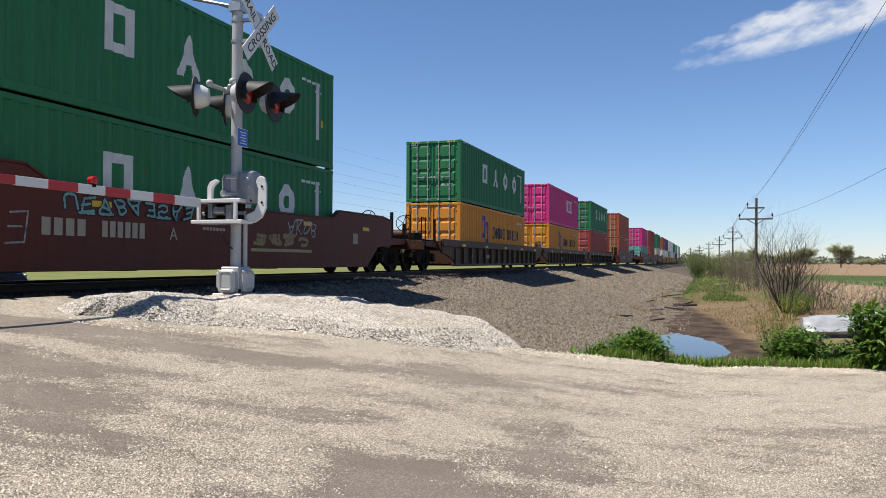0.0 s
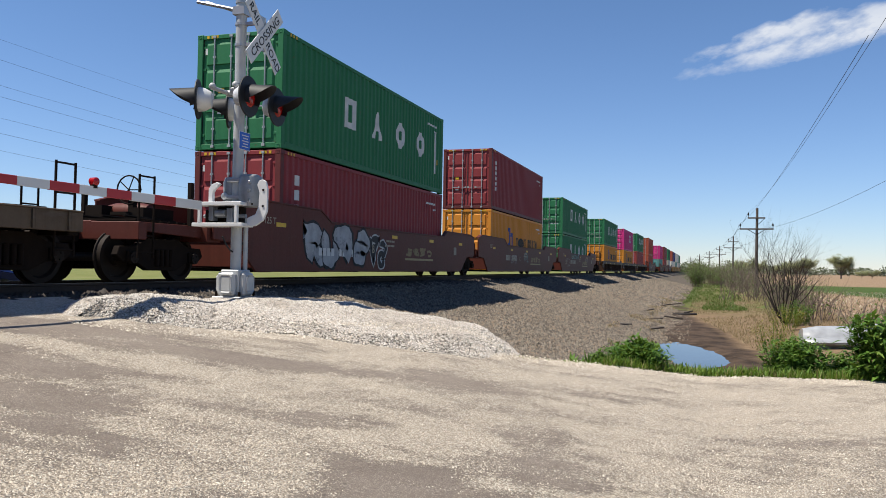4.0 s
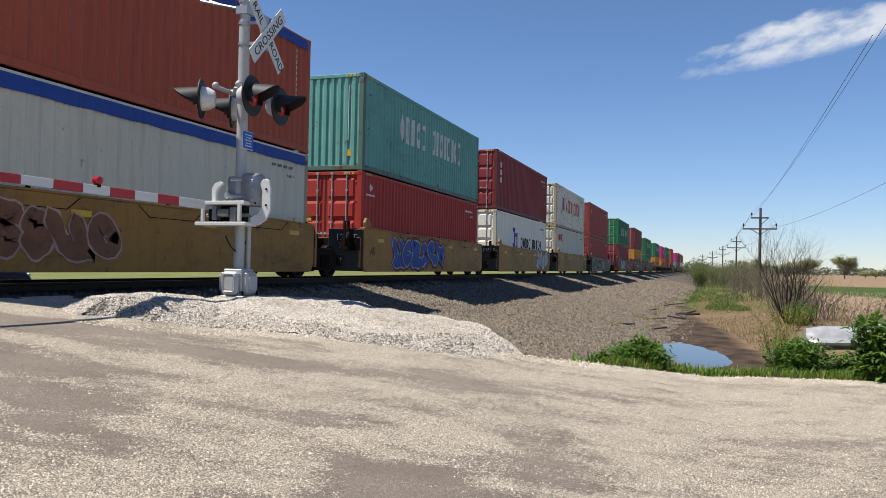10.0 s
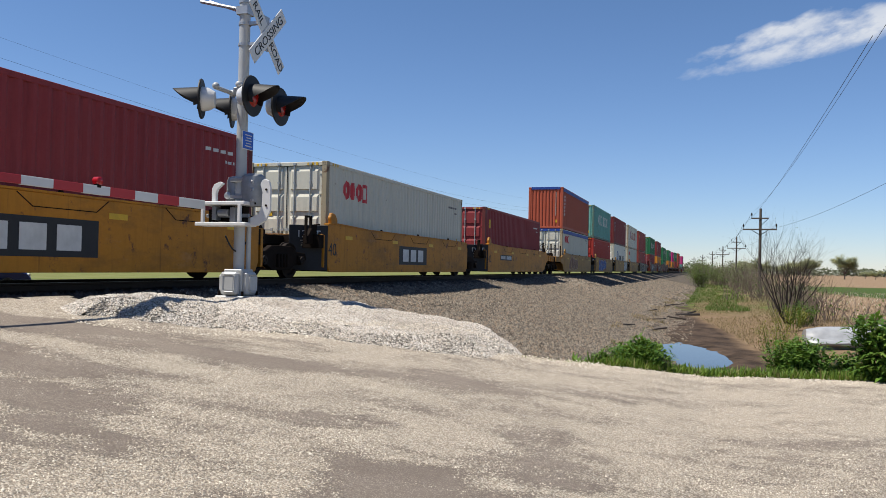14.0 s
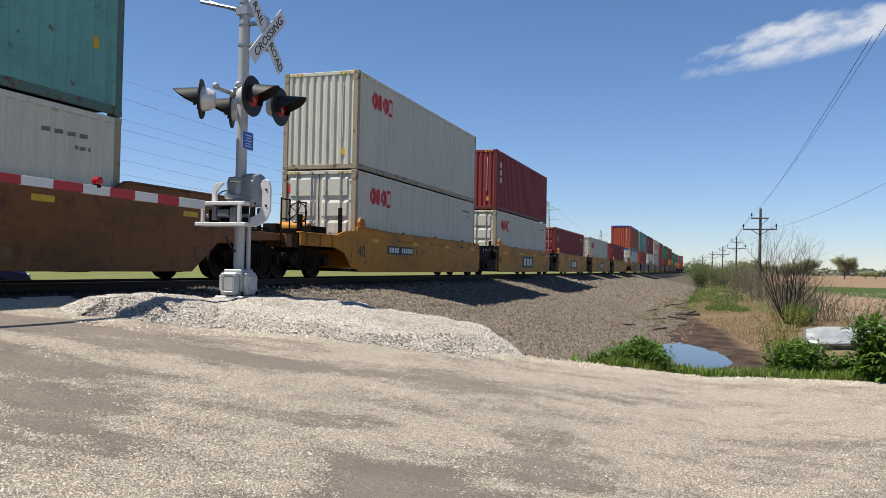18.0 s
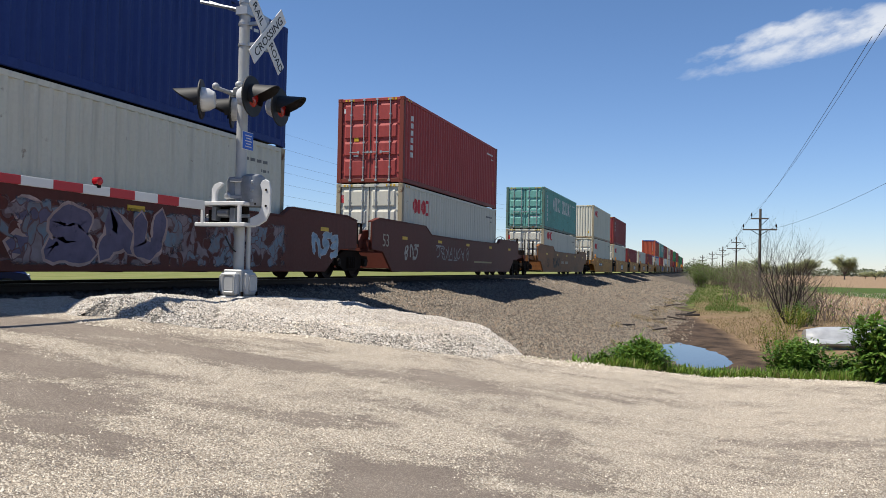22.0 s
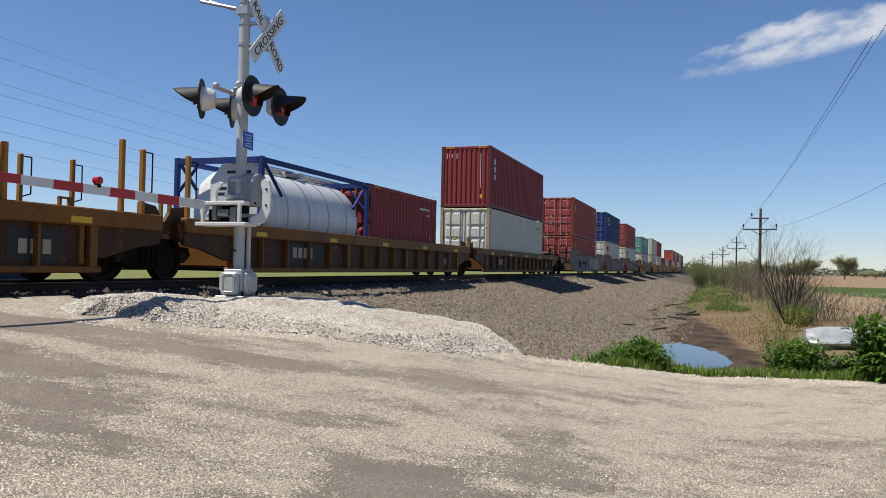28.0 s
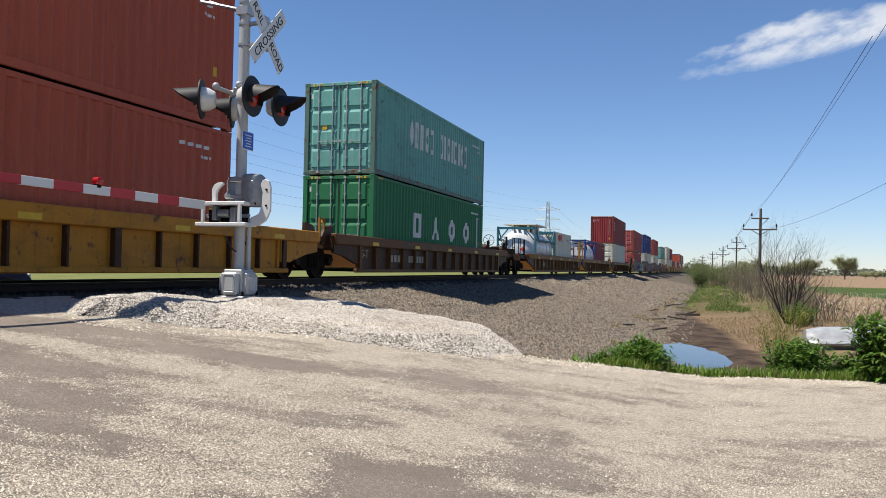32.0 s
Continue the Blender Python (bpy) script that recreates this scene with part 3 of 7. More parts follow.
SHAPES = {
    # y of body ends, outline of a side (y, z), half width
    "long": (-3.06, 15.78, [(-3.06, 0.86), (-2.2, 0.80), (-1.45, 0.20), (13.9, 0.20), (14.75, 0.80), (15.78, 0.86), (15.78, 1.62), (15.1, 1.72), (12.1, 1.72), (11.7, 1.50),
                            (8.0, 1.48), (4.6, 1.48), (2.2, 1.50), (1.6, 1.78), (-2.5, 1.80), (-3.06, 1.66)], 1.50),
    "short": (-0.62, 12.40, [(-0.36, 0.40), (-0.28, 0.20), (-0.2, 0.18), (11.9, 0.18), (12.0, 0.21), (12.10, 0.40), (12.10, 1.26), (12.0, 1.34), (10.6, 1.37),
                             (6.2, 1.38), (2.2, 1.39), (1.0, 1.43), (0.0, 1.46), (-0.36, 1.42)], 1.48),
    "ribbed": (-3.06, 15.78, None, 1.50),
}


def well_car(style, color, tail, nose, label, marks=()):
    """One well of a container wagon. tail and nose: 'joint' (shared truck) or 'end' (coupler platform)."""
    y0, y1, outline, w = SHAPES[style]
    m = PAINT[color]
    root = new("well_car")
    tagged(root, label, "freight car", "container wagons of the train")
    for k in (1, -1):
        if outline:
            part("side_wall", shared(("side_wall", style, k), m, lambda g: g.plate(outline, k * (w - 0.06), k * w), bevel=0.012), root)
            part("top_flange", shared(("top_flange", style, k), m, lambda g: flange(g, outline, k, w)), root)
        else:
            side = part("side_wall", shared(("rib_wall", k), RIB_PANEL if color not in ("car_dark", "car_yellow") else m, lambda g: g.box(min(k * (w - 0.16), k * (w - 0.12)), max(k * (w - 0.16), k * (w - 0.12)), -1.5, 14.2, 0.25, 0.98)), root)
            part("top_chord", shared(("top_chord", k), m, lambda g: g.box(min(k * (w - 0.17), k * w), max(k * (w - 0.17), k * w), y0, y1, 0.93, 1.22), bevel=0.02), root)
            part("side_sill", shared(("side_sill", k), m, lambda g: g.box(min(k * (w - 0.17), k * (w - 0.02)), max(k * (w - 0.17), k * (w - 0.02)), -1.6, 14.3, 0.17, 0.28), bevel=0.02), root)
            for i in range(15):
                wide = 0.16 if i in (0, 5, 9, 14) else 0.05
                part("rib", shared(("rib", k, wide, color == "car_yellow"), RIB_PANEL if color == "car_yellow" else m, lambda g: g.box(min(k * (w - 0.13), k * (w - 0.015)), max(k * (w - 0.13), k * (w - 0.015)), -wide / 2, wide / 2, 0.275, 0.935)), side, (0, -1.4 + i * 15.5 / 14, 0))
            for y in (y0 + 0.9, y1 - 0.9):
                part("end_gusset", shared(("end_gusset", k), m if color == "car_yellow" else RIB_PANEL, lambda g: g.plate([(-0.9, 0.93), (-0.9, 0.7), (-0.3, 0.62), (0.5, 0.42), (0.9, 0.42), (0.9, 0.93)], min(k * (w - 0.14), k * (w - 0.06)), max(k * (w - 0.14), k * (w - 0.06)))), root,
                     Matrix.Translation((0, y, 0)) @ Matrix.Diagonal((1, 1 if y < 5 else -1, 1, 1)))
    lo, hi = (0.0, 12.2) if style != "short" else (-0.1, 12.3)
    part("well_floor", shared(("well_floor", style), GRIME, lambda g: well_floor(g, lo - 1.2 if style != "short" else lo, hi + 1.6 if style != "short" else hi, w)), root)
    for y, f in ((lo - (1.4 if style != "short" else 0.3), 1), (hi + (1.7 if style != "short" else 0.05), -1)):
        part("bulkhead", shared(("bulkhead", style), m, lambda g: (g.box(-w + 0.07, w - 0.07, -0.05, 0.05, 0.3, 1.15), g.box(-w + 0.1, w - 0.1, -0.12, 0.12, 1.05, 1.17)), bevel=0.01), root, (0, y, 0))
    for y, f, how in ((y0, -1, tail), (y1, 1, nose)):
        reach = (3.0 if style == "short" else 2.1) if how == "end" else (1.3 if style == "short" else 0.5)
        at = Matrix.Translation((0, y, 0)) @ Matrix.Diagonal((1, f, 1, 1))
        part("end_sill", shared(("end_sill", style, how), GRIME if style == "short" else RIB_PANEL if style == "ribbed" else m, lambda g: end_sill(g, reach, w, how), bevel=0.01), root, at)
        if how == "end":
            part("platform", shared(("platform", style), GRIME, lambda g: platform(g, reach, w)), root, at)
            for k in (1, -1):
                part("ladder", shared("ladder", GRIME, ladder, smooth=True), root, (k * (w - 0.15), y + f * (reach - 0.25), 0))
                part("grab_post", shared("grab_post", GRIME, lambda g: g.box(-0.04, 0.04, -0.05, 0.05, 1.1, 1.95)), root, (k * (w - 0.2), y + f * 0.5, 0))
            part("coupler", shared("coupler", GRIME, lambda g: (g.box(-0.1, 0.1, 0, 0.55, 0.72, 0.98), g.box(-0.16, 0.14, 0.45, 0.8, 0.70, 1.0)), bevel=0.02), root, Matrix.Translation((0, y + f * reach, 0)) @ Matrix.Diagonal((1, f, 1, 1)))
            part("brake_stand", shared("brake_stand", GRIME, lambda g: (g.box(-0.06, 0.06, -0.06, 0.06, 1.1, 1.75), g.box(-0.5, 0.5, -0.05, 0.05, 1.3, 1.36))), root, (0.25, y + f * 0.9, 0))
            wheel = part("brake_wheel", shared("brake_wheel", GRIME, hoop, smooth=True), root, (0.25, y + f * 1.02, 1.78))
            part("air_tank", shared("air_tank", RIB_PANEL if style == "ribbed" else m, lambda g: g.turned((1, 0, 0), [(-0.55, 0.02), (-0.5, 0.15), (-0.3, 0.19), (0.3, 0.19), (0.5, 0.15), (0.55, 0.02)], 14), smooth=True), root, (-0.2, y + f * 0.45, 1.38))
            truck(root, y + f * (1.95 if style == "short" else 1.0))
        elif f < 0:
            truck(root, y - (1.38 if style == "short" else 0.54))
            for k in (1, -1):
                part("grab_post", shared(("joint_post", style == "ribbed"), GUIDE if style == "ribbed" else GRIME, lambda g: (g.box(-0.03, 0.03, -0.03, 0.03, 1.0, 1.62), g.box(-0.03, 0.03, -0.03, 0.28, 1.58, 1.62), g.box(-0.03, 0.03, 0.22, 0.28, 1.0, 1.62))), root, (k * (w - 0.3), y - 0.4, 0))
    if style == "short":
        for y, f, how in ((y0, -1, tail), (y1, 1, nose)):
            if how == "end":
                for k in (1, -1):
                    part("end_frame", shared(("short_end_frame", k), m, lambda g: (g.plate([(-0.32, 1.36), (0.5, 1.32), (1.1, 1.17), (3.0, 1.15), (3.0, 0.84), (1.15, 0.84), (0.55, 0.70), (0.1, 0.30), (-0.32, 0.24)], k * (w - 0.07), k * (w - 0.012)),
                         g.box(min(k * (w - 0.16), k * (w + 0.01)), max(k * (w - 0.16), k * (w + 0.01)), 0.5, 3.0, 1.15, 1.18)), bevel=0.01), root, Matrix.Translation((0, y, 0)) @ Matrix.Diagonal((1, f, 1, 1)))
                    for d in (1.3, 2.0, 2.7):
                        part("gusset", shared(("short_gusset", k), m, lambda g: g.box(min(k * (w - 0.02), k * (w + 0.02)), max(k * (w - 0.02), k * (w + 0.02)), -0.03, 0.03, 0.86, 1.15)), root, (0, y + f * d, 0))
    if style == "short" and tail == "joint":
        part("end_panel", shared("short_end_panel", BLACK_MARK, lambda g: g.box(-1.0, 0.0, 0.0, 0.05, 0.22, 1.40), bevel=0.01), root, pose(w - 0.004, -0.37, 0, 0, 0, 32), label="black-painted end panel")
        part("end_lettering", letters("125 T", 0.19, WHITE_MARK), root, pose(w - 0.004, -0.37, 0, 0, 0, 32) @ Matrix.Translation((-0.5, -0.006, 1.08)), kind="stuff")
        for i, wide in enumerate((0.42, 0.34, 0.38, 0.22)):
            part("marking", flat_bars(("end_bar", wide), CREAM_MARK, [(-wide / 2, wide / 2, 0, 0.03)], 0), root, pose(w - 0.004, -0.37, 0, 0, 0, 32) @ Matrix.Translation((-0.5, -0.002, 0.98 - 0.06 * i)) @ Matrix.Rotation(-math.pi / 2, 4, "Z"))
    if style == "short":
        details(root, m, w)
    # reflective squares along the side
    for k in range(5 if style != "short" else 4):
        y = (-0.4 + 3.55 * k) if style != "short" else (0.9 + 3.4 * k)
        z = {"long": 1.30, "short": 1.12, "ribbed": 1.02}[style]
        part("reflector", flat_bars("reflector", YELLOW_MARK, [(-0.22, 0.22, -0.05, 0.05)], 0), root, (w + 0.001, y, z))
    inset = w + 0.001 if style != "ribbed" else w - 0.119
    for what, size, y, z, mat in marks:
        if what == "post":
            for k in (1, -1):
                part("guide_post", shared(("guide_post", size), GUIDE, lambda g: g.box(-0.045, 0.045, -0.04, 0.04, 1.15, size), bevel=0.01), root, (k * (w - 0.10), y, 0))
                if z:
                    part("handrail", shared("guide_rail", GRIME, guide_rail, smooth=True), root, (k * (w - 0.10), y, 0))
        elif what == "tag":
            scrawled(root, w, *size, int(1000 * size[0]) % 97 + size[4])
        elif what == "panel":
            part("painted_panel", flat_bars(("panel", size), mat, [(-size[0] / 2, size[0] / 2, 0, size[1])], 0), root, (inset, y, z))
        elif what == "row":
            n, bw, bh = size
            for i in range(n):
                part("marking", flat_bars(("row", bw, bh), mat, [(0, bw, 0, bh)], 0), root, (inset + 0.005, y + i * bw * 1.4, z))
        else:
            part("side_lettering", letters(what, size, mat), root, Matrix.Translation((inset + 0.003, y, z)) @ SIDE, kind="stuff")
    return root


def details(root, m, w):
    """What stands out on the side of a forty-foot well: seams of the doublers, lifting knobs, container guide."""
    for k, y in enumerate((2.4, 5.6, 8.9)):
        part("seam", shared("doubler_seam", GRIME, lambda g: (g.plate([(0.0, 1.36), (0.03, 1.36), (0.33, 1.16), (0.30, 1.16)], 0, 0.004), g.box(0, 0.004, 0.30, 1.60, 1.155, 1.17), g.plate([(1.58, 1.16), (1.61, 1.16), (1.88, 1.36), (1.85, 1.36)], 0, 0.004))), root, (w + 0.001, y, 0))
        part("knob", shared("lifting_knob", GRIME, lambda g: g.tube((0, 0, 1.36), (0, 0, 1.47), 0.06, 10, 0.03)), root, (w - 0.06, y + 0.9, 0))
    part("container_guide", shared(("container_guide", m.name), m, lambda g: g.plate([(-0.16, 1.42), (-0.20, 1.62), (-0.10, 1.76), (0.10, 1.72), (0.22, 1.58), (0.22, 1.42)], w - 0.12, w - 0.02), bevel=0.02), root)


def guide_rail(g):
    p = [(0, 0.04, 2.32), (0, 0.26, 2.32), (0, 0.26, 1.62), (0, 0.04, 1.55)]
    for a, b in zip(p[:-1], p[1:]):
        g.tube(a, b, 0.014, 6)


def flange(g, outline, k, w):
    """Thin rolled edge along the top of a side."""
    top = [p for p in outline if p[1] > 1.2]
    for (a, za), (b, zb) in zip(top[:-1], top[1:]):
        x0, x1 = sorted((k * (w - 0.14), k * (w + 0.012)))
        v = [(x, y, z + d) for y, z in ((a, za), (b, zb)) for x in (x0, x1) for d in (0.0, 0.035)]
        g.add(v, [(0, 1, 3, 2), (4, 6, 7, 5), (0, 2, 6, 4), (1, 5, 7, 3), (0, 4, 5, 1), (2, 3, 7, 6)])


def well_floor(g, a, b, w):
    for y in np.linspace(a + 0.3, b - 0.3, 7):
        g.box(-w + 0.07, w - 0.07, float(y) - 0.2, float(y) + 0.2, 0.19, 0.262)
    for x in (-w + 0.2, w - 0.2):
        g.box(x - 0.12, x + 0.12, a, b, 0.2, 0.258)


def end_sill(g, reach, w, how):
    g.box(-0.35, 0.35, -1.2, reach, 0.87, 1.12)
    g.box(-w + 0.08, w - 0.08, -0.35, 0.1, 0.80, 1.15)
    if how == "end":
        g.box(-w + 0.1, w - 0.1, reach - 0.22, reach, 0.78, 1.10)
        for k in (1, -1):
            g.plate([(-0.4, 0.85), (-0.4, 1.12), (reach, 1.10), (reach, 0.95)], k * (w - 0.3), k * (w - 0.22))
    else:
        for k in (1, -1):
            g.plate([(-0.3, 0.9), (-0.3, 1.45), (0.1, 1.4), (0.35, 1.1), (0.35, 0.9)], k * (w - 0.35), k * (w - 0.25))


def platform(g, reach, w):
    for i in range(8):
        y = 0.1 + (reach - 0.2) * i / 8
        g.box(-w + 0.3, w - 0.3, y, y + (reach - 0.2) / 8 - 0.05, 1.125, 1.16)
    g.box(0.5, 0.75, 0.3, 1.2, 1.16, 1.42)
    g.box(-0.9, -0.5, 0.5, 0.9, 1.16, 1.5)
    for k in range(4):
        g.tube((-0.8 + 0.5 * k, 0.2, 1.2), (-0.6 + 0.5 * k, reach - 0.2, 1.22), 0.025, 6)


def ladder(g):
    for y in (-0.2, 0.2):
        g.tube((0, y, 0.45), (0, y, 1.95), 0.022, 6)
    for z in (0.55, 0.85, 1.15, 1.45, 1.92):
        g.tube((0, -0.2, z), (0, 0.2, z), 0.018, 6)


def hoop(g):
    n = 16
    for i in range(n):
        a, b = 2 * math.pi * i / n, 2 * math.pi * (i + 1) / n
        g.tube((0.28 * math.cos(a), 0, 0.28 * math.sin(a)), (0.28 * math.cos(b), 0, 0.28 * math.sin(b)), 0.016, 5)
    for i in range(5):
        a = 2 * math.pi * i / 5
        g.tube((0, 0, 0), (0.28 * math.cos(a), 0.03, 0.28 * math.sin(a)), 0.012, 5)


def arm_plate(g, outline, y0, y1):
    """A plate cut to an outline (x, z), between two planes y."""
    n = len(outline)
    v = [(x, y0, z) for x, z in outline] + [(x, y1, z) for x, z in outline]
    g.add(v, [tuple(range(n - 1, -1, -1)), tuple(range(n, 2 * n))] + [(i, (i + 1) % n, n + (i + 1) % n, n + i) for i in range(n)])


def tank_container(frame_color, skin, label, roofed=False):
    """A 20-foot tank in an open frame."""
    L, h, w = 6.058, 2.591, WIDE / 2
    m, s = PAINT[frame_color], PAINT[skin]
    drop = 0.70 if roofed else 0.0
    root = new("tank_container")
    tagged(root, label, "tank container", "containers on the train")
    for k in (1, -1):
        for y in (0.08, L - 0.08):
            part("corner_post", shared(("tank_post", frame_color), m, lambda g: g.box(-0.055, 0.055, -0.06, 0.06, 0, h), bevel=0.01), root, (k * (w - 0.07), y, 0))
        part("side_rail", shared(("tank_rail", frame_color, drop), m, lambda g: (g.box(-0.05, 0.05, 0.15, L - 0.15, h - 0.14 - drop, h - 0.02 - drop), g.box(-0.06, 0.06, 0.15, L - 0.15, 0.02, 0.18)), bevel=0.01), root, (k * (w - 0.06), 0, 0))
        for y, d in ((0.16, 1), (L - 0.16, -1)):
            part("brace", shared(("tank_brace", frame_color, d), m, lambda g: g.tube((0, 0, h - 0.1), (0, d * 0.85, 1.75), 0.045, 6)), root, (k * (w - 0.07), y, 0))
    for y in (0.06, L - 0.06):
        part("end_frame", shared(("tank_end", frame_color), m, lambda g: (g.box(-w + 0.14, w - 0.14, -0.05, 0.05, h - 0.16, h - 0.02), g.box(-w + 0.14, w - 0.14, -0.05, 0.05, 0.03, 0.2),
             g.tube((-w + 0.15, 0, 0.9), (-0.35, 0, 0.2), 0.045, 6), g.tube((w - 0.15, 0, 0.9), (0.35, 0, 0.2), 0.045, 6),
             g.tube((-w + 0.15, 0, h - 0.8), (-0.5, 0, h - 0.12), 0.04, 6), g.tube((w - 0.15, 0, h - 0.8), (0.5, 0, h - 0.12), 0.04, 6))), root, (0, y, 0))
    part("tank", shared(("tank", skin), s, lambda g: g.turned((0, 1, 0), [(0.22, 0.05), (0.24, 0.45), (0.34, 0.85), (0.52, 1.06), (0.72, 1.12), (L - 0.72, 1.12), (L - 0.52, 1.06), (L - 0.34, 0.85), (L - 0.24, 0.45), (L - 0.22, 0.05)], 36, (0, 0, 1.32)), smooth=True), root)
    for y in (1.4, 2.5, 3.6, 4.7):
        part("band", shared(("tank_band", skin), ROD, lambda g: g.turned((0, 1, 0), [(-0.03, 1.121), (-0.03, 1.132), (0.03, 1.132), (0.03, 1.121)], 36, (0, 0, 1.32)), smooth=True), root, (0, y, 0))
    part("walkway", shared("tank_walk", ALUM, lambda g: [g.box(x - 0.09, x + 0.09, 0.3, L - 0.3, h - 0.05, h - 0.02) for x in (-0.3, 0.0, 0.3)]), root, label="aluminium walkway slats")
    part("manhole", shared("manhole", ROD, lambda g: g.turned((0, 0, 1), [(0, 0.3), (0.1, 0.3), (0.14, 0.22)], 16), smooth=True), root, (0.2, L / 2, 2.42))
    part("label_plate", shared("tank_label", WHITE_MARK, lambda g: g.box(-0.15, 0.15, -0.01, 0.0, -0.15, 0.15, Matrix.Rotation(radians(45), 4, "Y")), bevel=0.0), root, (0.35, 0.22, 1.25))
    part("label_border", shared("tank_label_b", RED_MARK, lambda g: g.box(-0.10, 0.10, -0.015, 0.0, -0.10, 0.10, Matrix.Rotation(radians(45), 4, "Y"))), root, (0.35, 0.215, 1.25))
    if not roofed:
        plate = part("end_plate", shared("tank_end_plate", s, lambda g: arm_plate(g, [(-0.25, 1.25), (-0.25, 2.05), (0.05, 2.42), (1.05, 2.42), (1.05, 1.25)], 0.13, 0.16)), root, label="white end plate with black markings")
        for z, a, b in ((2.20, 0.2, 0.85), (1.95, 0.45, 0.9), (1.82, 0.5, 0.9), (1.69, 0.5, 0.88), (1.82, -0.1, 0.2), (1.69, -0.1, 0.15)):
            part("marking", rear_bars(("tank_bar", z, a), BLACK_MARK, [(a, b, z, z + 0.07)]), plate, (0, 0.13, 0))
    if roofed:
        part("roof_board", shared("roof_board", PAINT["stained"], lambda g: g.box(-1.0, 1.0, 0.9, L - 1.75, h + 0.14, h + 0.20)), root, label="cream sunshade board over the tank")
        for y in (1.2, 2.6, 4.0):
            part("roof_bracket", shared("roof_bracket", PAINT["stained"], lambda g: (g.box(-0.5, -0.4, -0.2, 0.2, 2.3, h + 0.14), g.box(0.4, 0.5, -0.2, 0.2, 2.3, h + 0.14))), root, (0, y, 0))
    return root


def blocks(n, y0, y1, z0, z1, fill=0.62, forms=("block",)):
    """A row of n plain marks in the given forms by turns."""
    step = (y1 - y0) / n
    return [(y0 + step * (i + 0.5 - fill / 2), y0 + step * (i + 0.5 + fill / 2), z0, z1, forms[i % len(forms)]) for i in range(n)]


def stack(n, y0, y1, z0, z1, fill=0.7):
    """Plain marks one below the other."""
    step = (z1 - z0) / n
    return [(y0, y1, z0 + step * (i + 0.5 - fill / 2), z0 + step * (i + 0.5 + fill / 2)) for i in range(n)]


EMBLEMS = {
    "four_letters": [(WHITE_MARK, blocks(4, 2.9, 10.7, 1.12, 1.98, 0.36, ("box", "wedge", "ring", "ring"))), (WHITE_MARK, [(11.2, 11.38, 0.7, 2.2)])],
    "long_word": [(WHITE_MARK, blocks(5, 2.9, 5.5, 1.32, 2.22, 0.6, ("ring", "box", "block")) + blocks(8, 6.1, 9.6, 1.32, 2.22, 0.6, ("box", "block", "ring", "box")))],
    "long_word_column": [(WHITE_MARK, blocks(5, 2.9, 5.5, 1.32, 2.22, 0.6, ("ring", "box", "block")) + blocks(8, 6.1, 9.6, 1.32, 2.22, 0.6, ("box", "block", "ring", "box"))), (WHITE_MARK, stack(6, 0.85, 1.1, 0.5, 2.2))],
    "dark_word": [(BLUE_MARK, [(3.4, 3.9, 1.2, 2.2, "box"), (3.95, 4.45, 0.95, 1.95, "box")]), (BLACK_MARK, blocks(5, 5.2, 7.8, 1.2, 1.75, 0.74, ("box", "ring")) + blocks(5, 8.2, 10.7, 1.2, 1.75, 0.74, ("box", "ring", "block")))],
    "red_word": [(RED_MARK, blocks(4, 1.05, 2.72, 1.96, 2.50, 0.94, ("ring", "disc", "ring", "box")))],
    "wide_red": [(ORANGE_MARK, blocks(4, 3.6, 6.6, 1.2, 2.12, 0.74, ("wedge", "box", "box", "ring")) + blocks(4, 7.0, 10.0, 1.2, 2.12, 0.74, ("box", "block", "box", "ring"))), (RED_MARK, [(2.4, 2.6, 1.2, 2.15), (3.05, 3.25, 1.2, 2.15)]), (BLUE_MARK, [(2.65, 3.0, 1.3, 2.1)])],
    "column": [(WHITE_MARK, stack(6, 0.75, 0.98, 0.9, 2.4))],
    "column_short": [(WHITE_MARK, stack(3, 0.75, 1.0, 1.3, 2.4))],
    "yellow_word": [(HAZARD, blocks(5, 0.9, 3.0, 2.05, 2.45, 0.8, ("box", "ring"))), (RED_MARK, [(1.1, 1.3, 1.75, 1.95)]), (WHITE_MARK, [(1.5, 2.8, 1.72, 1.82)])],
    "white_word": [(WHITE_MARK, blocks(3, 6.6, 9.2, 1.1, 2.0, 0.8, ("ring", "box", "box")))],
    "badge": [(HAZARD, [(0.65, 0.95, 1.95, 2.35)]), (BLUE_MARK, [(0.95, 1.02, 1.95, 2.35)])],
    "small_badge": [(WHITE_MARK, [(0.55, 0.82, 2.33, 2.58, "disc"), (0.32, 1.05, 2.2, 2.25)])],
    "yellow_column": [(HAZARD, [(0.85, 1.35, 1.45, 2.05, "ring"), (0.85, 1.35, 0.75, 1.35, "ring")])],
}
TALL, LOW = 2.896, 2.591
NAMES = {"green": "dark green", "orange": "orange", "maroon": "dark maroon", "red": "brick-red", "rust_red": "rust-red", "bright_red": "faded red", "pink": "magenta",
         "white": "dirty white", "stained": "rust-stained white", "grey": "pale grey", "teal": "weathered teal", "navy": "navy blue"}


